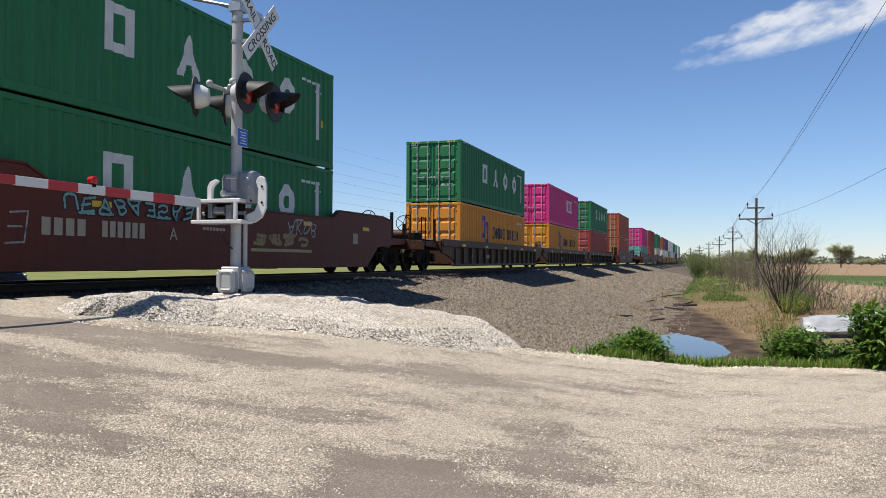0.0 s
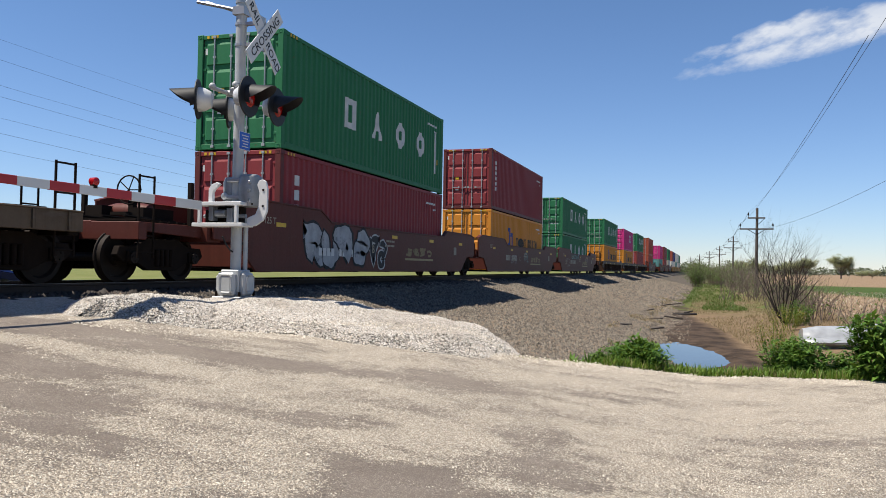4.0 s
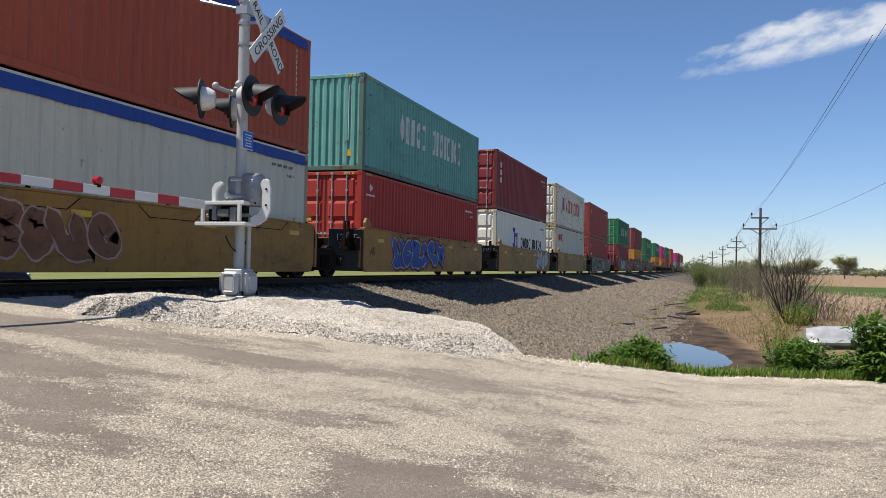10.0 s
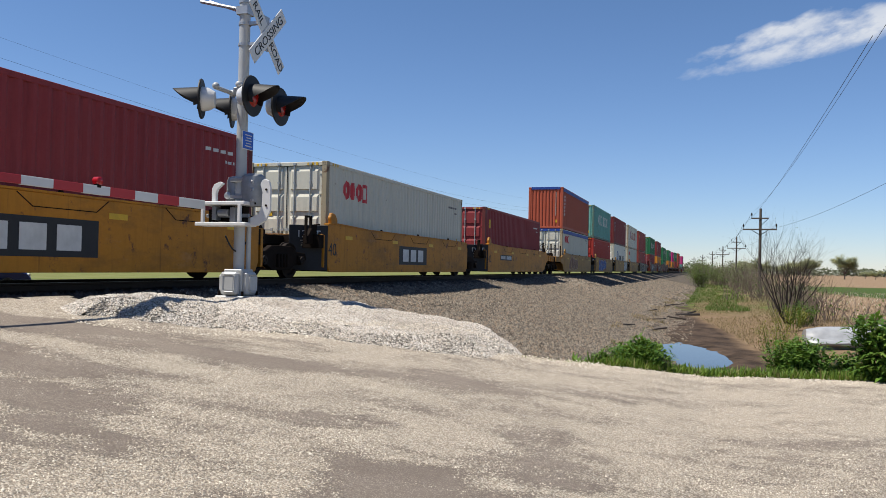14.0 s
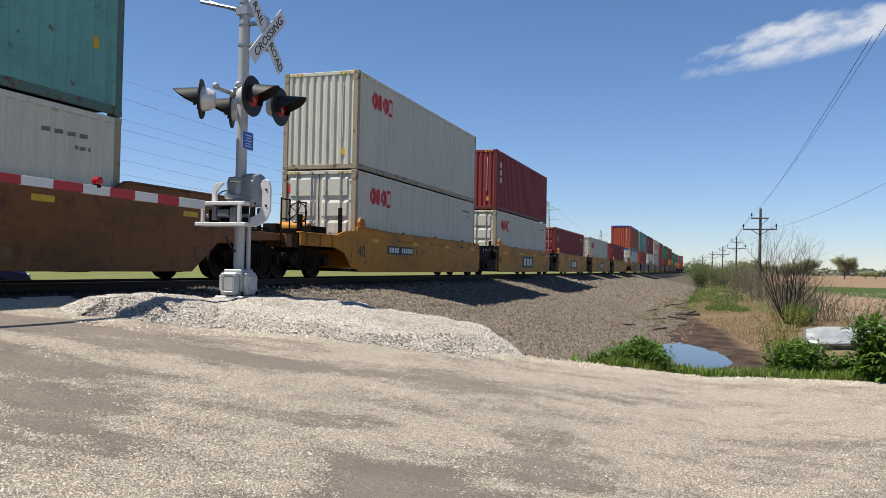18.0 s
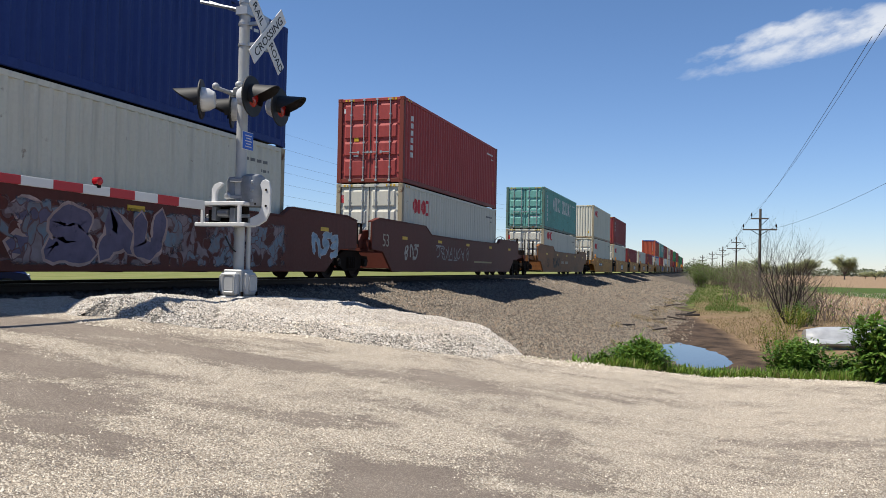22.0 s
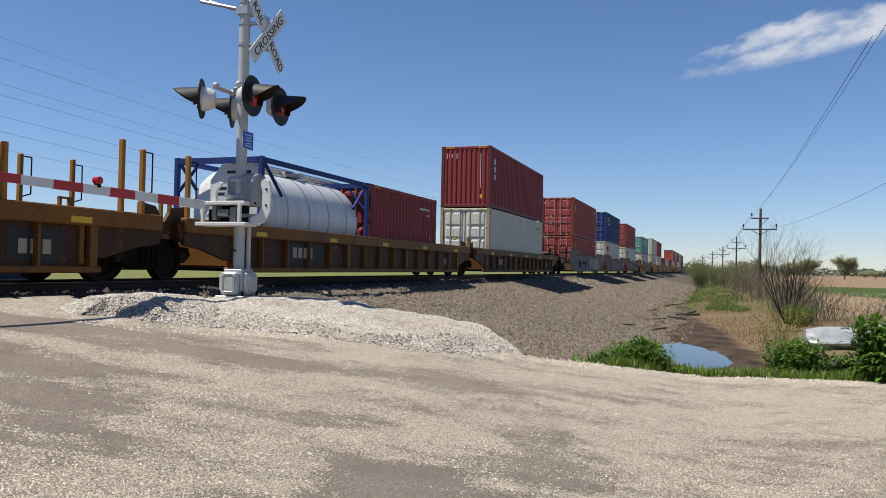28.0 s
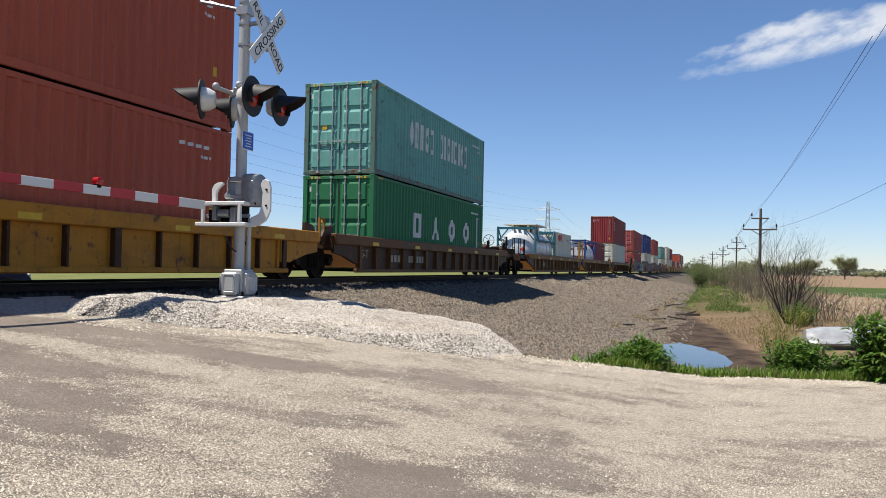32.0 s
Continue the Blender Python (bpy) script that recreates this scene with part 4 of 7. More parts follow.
def load(color, high, upper, emblem="", length=12.19, doors=True, top="steel"):
    text = "%s corrugated container%s, %s" % (NAMES[color], ", blue tarpaulin roof" if top == "tarp" else "" if doors else " with plain rear end",
                                             "stacked on another container" if upper else "sitting in a well wagon")
    ob = container(color, length, high, doors, top, text)
    for i, (mat, rows) in enumerate(EMBLEMS.get(emblem, ())):
        for k, row in enumerate(rows):
            part("emblem", bars(("emblem", emblem, i, k), mat, [row]), ob)
    if emblem == "red_word" and doors:
        for k in range(4):
            part("rear_emblem", rear_bars("rear_red", RED_MARK, [(-0.09, 0.09, -0.13, 0.13)]), ob, (-0.98 + 0.24 * k, 0.034, high - 0.52))
    if color == "maroon" and not doors:
        for k, z in enumerate((0.0, -0.03, 0.0)):
            part("rear_emblem", rear_bars(("rear_white", k), WHITE_MARK, [(-0.10, 0.06, -0.12 - z, 0.12 + z)]), ob, (-0.98 + 0.24 * k, 0.034, high - 0.45))
    return ob


TAGS = {
    "violet": scrawl("violet_spray_paint", ((0.10, 0.082, 0.14), (0.14, 0.12, 0.17)), (0.12, 0.10, 0.15), (0.10, 0.085, 0.10), 1.3, 0.9),
    "multi": scrawl("faded_spray_paint", ((0.27, 0.20, 0.20), (0.13, 0.21, 0.26)), (0.13, 0.065, 0.06), (0.14, 0.08, 0.075), 4.2, 0.6),
}



# ---- spray paint on the wagons: swelling strokes, outlined ----
def spray(name, color, worn=0.5):
    n = Nodes(name + "_spray_paint")
    c = n.mix(n.step(n.noise(3.0, 5), 0.35, 0.7), color, tone(color, 0.62))
    n.put(n.calc("SUBTRACT", 1.0, n.calc("MULTIPLY", n.step(n.noise(2.6, 8, 0.7), 0.56, 0.66), worn)), n.bsdf.inputs["Alpha"])
    return n.done(c, 0.6, 0, 0.25)


SPRAY = {
    "black": spray("black", (0.016, 0.016, 0.018), 0.4), "white": spray("white", (0.56, 0.55, 0.53), 0.35), "silver": spray("silver", (0.40, 0.41, 0.42)),
    "chalk": spray("thin_white", (0.36, 0.34, 0.32), 0.7), "blue": spray("blue", (0.025, 0.09, 0.36)), "ice": spray("pale_blue", (0.34, 0.46, 0.56)),
    "red": spray("dark_red", (0.20, 0.018, 0.022)), "pink": spray("dusty_pink", (0.50, 0.34, 0.29), 0.4), "brown": spray("brown", (0.24, 0.105, 0.055), 0.7),
    "violet": spray("violet", (0.095, 0.075, 0.135), 0.25), "mauve": spray("mauve", (0.15, 0.12, 0.18), 0.4), "bone": spray("bone_white", (0.44, 0.40, 0.34), 0.4),
    "teal": spray("sea_green", (0.20, 0.38, 0.36), 0.5), "gold": spray("faded_gold", (0.30, 0.215, 0.10), 0.3), "dark": spray("dull_black", (0.045, 0.028, 0.018), 0.75),
}


def bow(cx, cy, rx, ry, a0, a1, n=14):
    return [(cx + rx * math.cos(radians(a0 + (a1 - a0) * i / n)), cy + ry * math.sin(radians(a0 + (a1 - a0) * i / n))) for i in range(n + 1)]


# strokes in a unit box; none of them spells anything
STROKES = [
    [bow(0.5, 0.5, 0.34, 0.38, 60, 330)],
    [bow(0.5, 0.5, 0.32, 0.38, 0, 352)],
    [[(0.22, 0.08), (0.24, 0.5), (0.28, 0.92)], bow(0.32, 0.68, 0.36, 0.24, 88, -88), bow(0.32, 0.28, 0.42, 0.22, 88, -80)],
    [bow(0.5, 0.66, 0.28, 0.24, 20, 250) + bow(0.5, 0.28, 0.30, 0.22, 80, -150)],
    [[(0.18, 0.92), (0.22, 0.4)] + bow(0.5, 0.32, 0.28, 0.24, 180, 360) + [(0.80, 0.92)]],
    [[(0.16, 0.06), (0.36, 0.5), (0.5, 0.94), (0.66, 0.5), (0.84, 0.06)], [(0.32, 0.36), (0.68, 0.38)]],
    [[(0.2, 0.92), (0.22, 0.06)], [(0.78, 0.94), (0.30, 0.5), (0.82, 0.06)]],
    [[(0.78, 0.88), (0.24, 0.9), (0.22, 0.1), (0.8, 0.1)], [(0.24, 0.5), (0.66, 0.52)]],
]


def ribbon(g, pts, r, x):
    """A flat stroke of half width r along pts (y, z), with round ends, in the plane x."""
    p = [Vector(q) for q in pts]
    fine = [p[0].lerp(p[1], 0.0)]
    for a, b in zip(p[:-1], p[1:]):
        k = max(1, int((b - a).length / max(r * 0.7, 0.02)))
        fine += [a.lerp(b, (i + 1) / k) for i in range(k)]
    left, right = [], []
    for i, q in enumerate(fine):
        d = (fine[min(i + 1, len(fine) - 1)] - fine[max(i - 1, 0)]).normalized()
        nrm = Vector((-d.y, d.x))
        w = r * (1 + 0.16 * math.sin(1.3 * i))
        left.append(q + nrm * w)
        right.append(q - nrm * w)
    d0, d1 = (fine[0] - fine[1]).normalized(), (fine[-1] - fine[-2]).normalized()
    rim = left + [fine[-1] + d1 * r] + right[::-1] + [fine[0] + d0 * r]
    m = len(fine)
    v = [(x, q.x, q.y) for q in rim]
    f = [(i, i + 1, 2 * m - 1 - i, 2 * m - i) for i in range(m - 1)] + [(m - 1, m, m + 1), (2 * m, 2 * m + 1, 0)]
    g.add(v, f)


def scrawled(parent, w, y0, y1, z0, z1, count, bold, layers, seed):
    """A spray-painted tag: count loose figures side by side; layers are (paint, extra half width), the outermost first."""
    rnd = random.Random(seed)
    edge = bold + 0.6 * max(e for _, e in layers)
    z0, z1 = z0 + edge, z1 - edge * 0.8
    step = (y1 - y0) / count
    figures, last = [], seed % len(STROKES)
    for i in range(count):
        lean, drop, big = rnd.uniform(-0.25, 0.30), rnd.uniform(0.0, 0.06) * (z1 - z0), rnd.uniform(1.0, 1.22)
        sway = [(rnd.uniform(2, 5), rnd.uniform(0, 6), rnd.uniform(0.06, 0.15)) for _ in range(2)]
        flip_u, flip_v, last = rnd.random() < 0.75, rnd.random() < 0.5, (last + rnd.randrange(1, len(STROKES))) % len(STROKES)
        for line in STROKES[last] + ([bow(0.5, rnd.uniform(-0.1, 0.1), 0.45, 0.2, 170, 320, 8)] if rnd.random() < 0.4 else []):
            path = []
            for u, v in line:
                u, v = 1 - u if flip_u else u, 1 - v if flip_v else v
                u, v = u + sway[0][2] * math.sin(sway[0][0] * v + sway[0][1]), v + sway[1][2] * math.sin(sway[1][0] * u + sway[1][1])
                path.append((y0 + step * (i + 0.5 + big * (u - 0.5) + lean * (v - 0.5)), z0 + drop + (z1 - z0) * min(1.0, max(0.0, v))))
            figures.append((i, path))
    for k, (paint, extra) in enumerate(layers):
        g = Geo()
        for j, (i, path) in enumerate(figures):
            ribbon(g, path, bold + extra, 0.0016 * (i * len(layers) + k) + 0.0001 * (j % 5))
        me = bpy.data.meshes.new("spray_tag")
        me.from_pydata(g.v, [], g.f)
        me.materials.append(SPRAY[paint])
        part("spray_tag", me, parent, (w + 0.002, 0, 0), "spray-painted figures", "stuff")


def tag(y0, y1, z0, z1, count, bold, *layers):
    return [("tag", (y0, y1, z0, z1, count, bold, layers), 0, 0, None)]


def long53(letter="A"):
    """Markings of a brown fifty-three-foot well."""
    return [("53", 0.34, 0.0, 0.72, CREAM_MARK), ("row", (4, 0.17, 0.27), 1.9, 0.76, CREAM_MARK), ("row", (6, 0.13, 0.27), 3.15, 0.76, CREAM_MARK), 
            *tag(7.7, 10.3, 0.70, 1.0, 4, 0.042, ("gold", 0)), ("panel", (2.8, 0.07), 9.05, 0.58, GOLD_MARK), ("row", (5, 0.05, 0.30), 12.9, 0.85, CREAM_MARK), (letter, 0.24, 5.0, 0.76, CREAM_MARK), ("125 T", 0.16, -0.9, 1.3, CREAM_MARK),
            ("row", (5, 0.10, 0.06), 6.0, 1.12, CREAM_MARK), ("row", (7, 0.08, 0.06), 5.9, 0.98, CREAM_MARK)]


LONG53 = long53()
SHORT_LOGO = [("panel", (2.6, 0.60), 5.95, 0.42, BLACK_MARK), ("row", (3, 0.50, 0.40), 4.98, 0.52, WHITE_MARK), ("40", 0.34, -0.1, 0.62, BLACK_MARK)]
SHORT_PLATE = [("panel", (2.25, 0.26), 2.95, 0.74, BLACK_MARK), ("row", (4, 0.15, 0.16), 1.98, 0.79, WHITE_MARK), ("row", (6, 0.12, 0.16), 3.02, 0.79, WHITE_MARK), ("40", 0.34, -0.1, 0.62, BLACK_MARK), ("A", 0.19, 4.4, 0.74, BLACK_MARK)]
RIB_DARK = [("panel", (1.9, 0.46), 1.9, 0.42, BLACK_MARK), ("row", (4, 0.19, 0.26), 1.2, 0.52, CREAM_MARK), ("panel", (1.0, 0.5), 13.0, 0.34, BLACK_MARK), ("row", (3, 0.16, 0.22), 12.7, 0.46, CREAM_MARK)]
RIB53 = [("53", 0.22, 1.1, 0.5, CREAM_MARK), ("row", (8, 0.10, 0.16), 3.2, 0.5, CREAM_MARK)]


def tagged_with(spray, y0, y1, z0=0.25, z1=1.30):
    return [("panel", (round(y1 - y0, 2), round(z1 - z0, 2)), (y0 + y1) / 2, z0, TAGS[spray])]


# offset of each well along the train, front to back: wagon style and paint, how its two ends are joined, its side marks, its loads (lower, upper)
C = lambda color, high=TALL, emblem="", **kw: (color, high, emblem, kw)
WELLS = [
    (315.0, "long", "car_brown", "joint", "end", LONG53, C("red"), C("green")),
    (295.4, "long", "car_brown", "joint", "joint", LONG53, C("white"), C("white")),
    (275.8, "long", "car_brown", "end", "joint", LONG53, C("navy"), C("teal")),
    (252.0, "short", "car_yellow", "joint", "end", [], C("grey"), C("green")),
    (236.5, "short", "car_yellow", "joint", "joint", [], C("white"), C("white")),
    (221.0, "short", "car_yellow", "joint", "joint", [], C("teal"), C("white")),
    (205.5, "short", "car_yellow", "joint", "joint", [], C("white"), C("navy")),
    (190.0, "short", "car_yellow", "end", "joint", [], C("white"), C("rust_red")),
    (168.0, "long", "car_brown", "joint", "end", LONG53, C("grey"), C("green")),
    (148.4, "long", "car_brown", "joint", "joint", LONG53, C("red"), C("maroon")),
    (128.8, "long", "car_brown", "end", "joint", LONG53, C("teal", LOW), C("pink", TALL)),
    (94.3, "long", "car_brown", "end", "end", LONG53, C("rust_red"), C("rust_red", doors=True)),
    (70.6, "ribbed", "car_dark", "joint", "end", RIB53, C("red"), C("green", LOW, "four_letters")),
    (51.05, "ribbed", "car_dark", "joint", "joint", RIB53, C("orange", LOW, "dark_word"), C("pink", LOW, "white_word")),
    (31.5, "ribbed", "car_dark", "end", "joint", RIB53, C("orange", LOW, "dark_word"), C("green", LOW, "four_letters")),
    (7.43, "long", "car_brown", "joint", "end", LONG53 + tag(2.3, 5.6, 1.10, 1.44, 9, 0.022, ("black", 0.02), ("teal", 0)) + tag(9.2, 10.8, 0.95, 1.38, 4, 0.02, ("chalk", 0)) + tag(0.2, 1.7, 0.55, 1.15, 3, 0.015, ("chalk", 0)), C("green", LOW, "four_letters"), C("green", LOW, "four_letters")),
    (-12.14, "long", "car_brown", "joint", "joint", long53("C")[1:] + tag(3.0, 4.4, 0.60, 1.05, 4, 0.014, ("chalk", 0)) + tag(5.9, 7.0, 0.7, 1.2, 3, 0.02, ("teal", 0)), C("orange", TALL, "dark_word"), C("maroon", TALL, "column")),
    (-31.69, "long", "car_brown", "end", "joint", long53("B")[3:] + tag(0.8, 4.5, 0.26, 1.40, 4, 0.19, ("black", 0.07), ("silver", 0)) + tag(4.7, 6.0, 0.24, 1.25, 2, 0.09, ("white", 0.05), ("black", 0)) + [("row", (4, 0.17, 0.2), 1.5, 0.62, WHITE_MARK), ("row", (6, 0.14, 0.2), 2.7, 0.62, WHITE_MARK)], C("maroon", TALL, "column_short"), C("green", TALL, "four_letters")),
    (-53.64, "short", "car_grey", "joint", "end", tag(0.3, 5.6, 0.28, 1.22, 5, 0.13, ("white", 0.045), ("black", 0)) + tag(6.3, 8.2, 0.35, 1.0, 4, 0.03, ("white", 0)), C("red", TALL, "badge"), C("red", TALL, "badge")),
    (-69.23, "short", "car_ochre", "joint", "joint", SHORT_PLATE[3:4] + tag(10.2, 11.6, 0.36, 0.98, 4, 0.028, ("black", 0)) + tag(3.0, 6.0, 0.5, 1.0, 6, 0.02, ("brown", 0)), C("grey", TALL, "red_word"), C("stained", TALL, "wide_red")),
    (-84.70, "short", "car_ochre", "joint", "joint", tag(8.3, 11.3, 0.26, 1.32, 4, 0.20, ("black", 0.06), ("white", 0)), C("white", TALL, "dark_word"), C("maroon", TALL, "column_short")),
    (-100.17, "short", "car_ochre", "joint", "joint", [("40", 0.27, 0.3, 0.66, BLACK_MARK)] + tag(1.9, 6.9, 0.24, 1.30, 6, 0.15, ("red", 0.12), ("ice", 0.04), ("blue", 0)), C("bright_red", TALL, "small_badge"), C("teal", TALL, "long_word", doors=False)),
    (-115.66, "short", "car_ochre", "end", "joint", tag(1.7, 5.1, 0.34, 1.20, 5, 0.14, ("pink", 0.035), ("brown", 0)), C("grey", TALL, "red_word", top="tarp"), C("rust_red", TALL, "column", doors=False, top="tarp")),
    (-135.52, "short", "car_yellow", "joint", "end", SHORT_PLATE, C("maroon", TALL, "badge"), None),
    (-151.31, "short", "car_yellow", "joint", "joint", SHORT_LOGO, C("grey", TALL, "red_word"), None),
    (-167.12, "short", "car_yellow", "joint", "joint", SHORT_LOGO, C("maroon", TALL, "badge"), None),
    (-182.70, "short", "car_yellow", "joint", "joint", SHORT_LOGO, C("grey", TALL, "red_word"), C("maroon", TALL, "column_short", doors=False)),
    (-198.53, "short", "car_yellow", "end", "joint", SHORT_PLATE, C("grey", TALL, "red_word"), C("grey", TALL, "red_word", doors=False)),
    (-220.36, "long", "car_rusty", "end", "end", [("53", 0.52, 0.1, 0.52, BLACK_MARK), ("row", (4, 0.16, 0.17), 4.6, 0.74, CREAM_MARK), ("row", (6, 0.14, 0.17), 6.0, 0.74, CREAM_MARK)] + tag(1.6, 4.0, 0.45, 1.2, 3, 0.09, ("dark", 0)), C("grey", LOW, "red_word"), C("teal", LOW, "long_word_column")),
    (-244.14, "long", "car_brown", "joint", "end", tag(-0.4, 0.8, 0.55, 1.1, 3, 0.045, ("bone", 0)) + [("53", 0.4, -2.0, 0.98, CREAM_MARK)] + tag(2.7, 6.8, 0.62, 1.15, 8, 0.022, ("chalk", 0)) + LONG53[4:5], C("grey", TALL, "red_word"), C("red", TALL, "column")),
    (-264.03, "long", "car_brown", "joint", "joint", LONG53[:1] + tagged_with("multi", 2.4, 12.0, 0.3) + tag(4.0, 7.5, 0.3, 1.3, 4, 0.15, ("pink", 0.05), ("mauve", 0)) + tag(13.1, 14.6, 0.5, 1.2, 3, 0.07, ("white", 0.02), ("ice", 0)), C("grey", TALL, "red_word"), C("navy", TALL, "yellow_word")),
    (-283.57, "long", "car_grey", "end", "joint", tagged_with("violet", -1.4, 6.4, 0.22, 1.44) + tag(-1.2, 5.9, 0.26, 1.38, 4, 0.24, ("bone", 0.045), ("violet", 0)) + tag(6.8, 12.6, 0.26, 1.36, 5, 0.17, ("black", 0.05), ("bone", 0)) + [("row", (4, 0.19, 0.16), 3.6, 0.82, CREAM_MARK), ("row", (5, 0.17, 0.16), 4.9, 0.82, CREAM_MARK)], C("red", LOW, "yellow_column"), C("red", TALL, "badge")),
    (-307.32, "ribbed", "car_umber", "joint", "end", RIB_DARK, C("grey", TALL), C("maroon", TALL, "column_short", doors=False)),
    (-327.07, "ribbed", "car_amber", "joint", "joint", RIB_DARK + [("post", 2.42, -2.94, 1, None)], "tank_and_box", None),
    (-346.60, "ribbed", "car_amber", "end", "joint", RIB_DARK + [("post", 2.05, 12.4, 0, None), ("post", 2.46, 14.78, 0, None), ("post", 2.36, 15.3, 1, None)], "white_tank_and_box", None),
    (-370.43, "ribbed", "car_umber", "joint", "end", [("125-T", 0.24, -1.1, 0.6, CREAM_MARK), ("row", (4, 0.22, 0.22), 1.0, 0.5, CREAM_MARK), ("row", (6, 0.18, 0.22), 2.6, 0.5, CREAM_MARK)], C("green", TALL, "four_letters"), C("teal", TALL, "long_word")),
    (-390.22, "ribbed", "car_yellow", "joint", "joint", RIB53, C("rust_red", TALL), C("rust_red", TALL)),
    (-410.00, "ribbed", "car_yellow", "end", "joint", RIB53, C("rust_red", TALL), C("maroon", TALL)),
]
WAGON = {"long": "smooth-sided well wagon with raised ends", "short": "low smooth-sided forty-foot well wagon", "ribbed": "well wagon with ribbed sides and top chord"}
HUE = {"car_brown": "dark brown", "car_yellow": "faded yellow", "car_ochre": "dusty ochre", "car_rusty": "rusty ochre", "car_grey": "grey-brown spray-painted", "car_dark": "dirty dark brown", "car_umber": "burnt orange", "car_amber": "dull amber"}


def make_train():
    floor = 0.262
    for off, style, color, tail, nose, marks, low, up in WELLS:
        car = well_car(style, color, tail, nose, "%s %s" % (HUE[color], WAGON[style]), marks)
        MOVING.append((car, off, 0.0))
        if isinstance(low, str):
            white = low.startswith("white")
            tank = tank_container("steel_teal" if white else "navy", "tank_white" if white else "tank_steel",
                                  "white tank in dark teal frame with sunshade, in a wagon" if white else "bare metal tank in a dark blue frame, in a wagon", white)
            MOVING.append((tank, off, floor))
            box = load("grey" if white else "maroon", LOW, False, "red_word" if white else "", 6.058)
            MOVING.append((box, off + 6.12, floor))
            continue
        MOVING.append((load(low[0], low[1], False, low[2], **low[3]), off, floor))
        if up:
            MOVING.append((load(up[0], up[1], True, up[2], **up[3]), off, floor + low[1] + 0.022))


make_train()

# ---- lie of the land ----
EDGE = [(-14.0, 9.0), (-9.2, 8.5), (-7.8, 7.7), (-6.4, 7.1), (-5.8, 7.3), (-5.2, 7.95), (-4.2, 9.2), (-2.5, 10.15), (-1.4, 10.9), (0.6, 12.0), (2.6, 12.6), (6.0, 12.4), (14.0, 9.5), (60.0, -8.0)]


def clamp01(v):
    return max(0.0, min(1.0, v))


def ease(v):
    v = clamp01(v)
    return v * v * (3 - 2 * v)


def edge_y(x):
    """y of the far edge of the gravelled road surface."""
    for (xa, ya), (xb, yb) in zip(EDGE[:-1], EDGE[1:]):
        if x <= xb:
            return ya + (yb - ya) * clamp01((x - xa) / (xb - xa))
    return EDGE[-1][1]


def road_z(x):
    return 0.127 * max(0.0, min(-x, 8.55)) if x < 0 else -0.012 * min(x, 10)


BANK = [(-400, 0.25), (-19, 0.30), (-17.2, 0.36), (-13.3, 0.86), (-12.6, 0.90), (-9.2, 0.90), (-8.9, 0.82), (-7.9, 0.55), (-6.2, 0.15), (-2.0, -0.78), (-1.2, -0.82), (1.6, -0.82), (3.6, -0.68), (6.5, -0.42), (12, -0.38), (400, -0.38)]


def bank_z(x):
    for (xa, za), (xb, zb) in zip(BANK[:-1], BANK[1:]):
        if x <= xb:
            return za + (zb - za) * clamp01((x - xa) / (xb - xa))
    return BANK[-1][1]


RIDGES = [((-6.85, 7.65), 1.06, (-6.75, 9.8), 0.98, 0.14, 0.75), ((-6.75, 9.8), 0.98, (-6.2, 10.7), 0.95, 0.3, 0.4), ((-6.2, 10.7), 0.95, (-5.4, 11.0), 0.92, 0.3, 0.4),
          ((-5.4, 11.0), 0.92, (-3.8, 11.8), 0.51, 0.2, 0.4), ((-3.8, 11.8), 0.51, (-2.9, 10.7), 0.30, 0.15, 0.4)]


def mound_z(x, y):
    best = -9.0
    for (ax, ay), za, (bx, by), zb, r, slope in RIDGES:
        dx, dy = bx - ax, by - ay
        k = clamp01(((x - ax) * dx + (y - ay) * dy) / (dx * dx + dy * dy))
        d = math.hypot(x - ax - k * dx, y - ay - k * dy)
        if y < ay + k * dy or (ay < 9 and x > ax + k * dx and y < 9.9):
            slope *= 0.36 + 0.64 * clamp01((9.0 - y) / 1.2) if x > -6.7 else 0.6
        best = max(best, za + (zb - za) * k - slope * max(0.0, d - r))
    best -= 0.55 * max(0.0, x + 3.0)
    return min(best, road_z(x) + 0.03 + 0.45 * (y - edge_y(x) + 0.35))


def ground_z(x, y):
    """Height of the earth below roads and gravel."""
    d = y - edge_y(x)
    far = bank_z(x)
    far -= (0.16 + 0.10 * noise.noise(Vector((x * 1.3, y * 0.7, 4.1)))) * math.exp(-(((x + 0.62 + 0.17 * (y - 24.4)) / 0.95) ** 2 + ((y - 24.2) / 3.6) ** 2) ** 3)
    if -13.6 < x < -8.3 and y < 11:
        far = max(far, 0.9)
    near = road_z(x) - 0.22 * ease((-7.6 - x) / 0.7) if x > -13 else 1.1 - 0.14 * max(0.0, -13 - x) if x > -18.5 else 0.33
    k = ease((d - 0.1) / (2.6 if x > -2.6 else 1.6))
    z = near + (far - near) * k
    return z


def lumps(x, y, size, high):
    return high * noise.noise(Vector((x / size, y / size, 3.7)))


def spread(lo, hi, fine_lo, fine_hi, step, grow=1.22):
    """Grid lines: even between fine_lo and fine_hi, ever wider outside."""
    vals = list(np.arange(fine_lo, fine_hi + step * 0.5, step))
    s, a = step, fine_lo
    while a > lo:
        s *= grow
        a -= s
        vals.insert(0, max(a, lo))
    s, b = step, vals[-1]
    while b < hi:
        s *= grow
        b += s
        vals.append(min(b, hi))
    return [float(v) for v in vals]


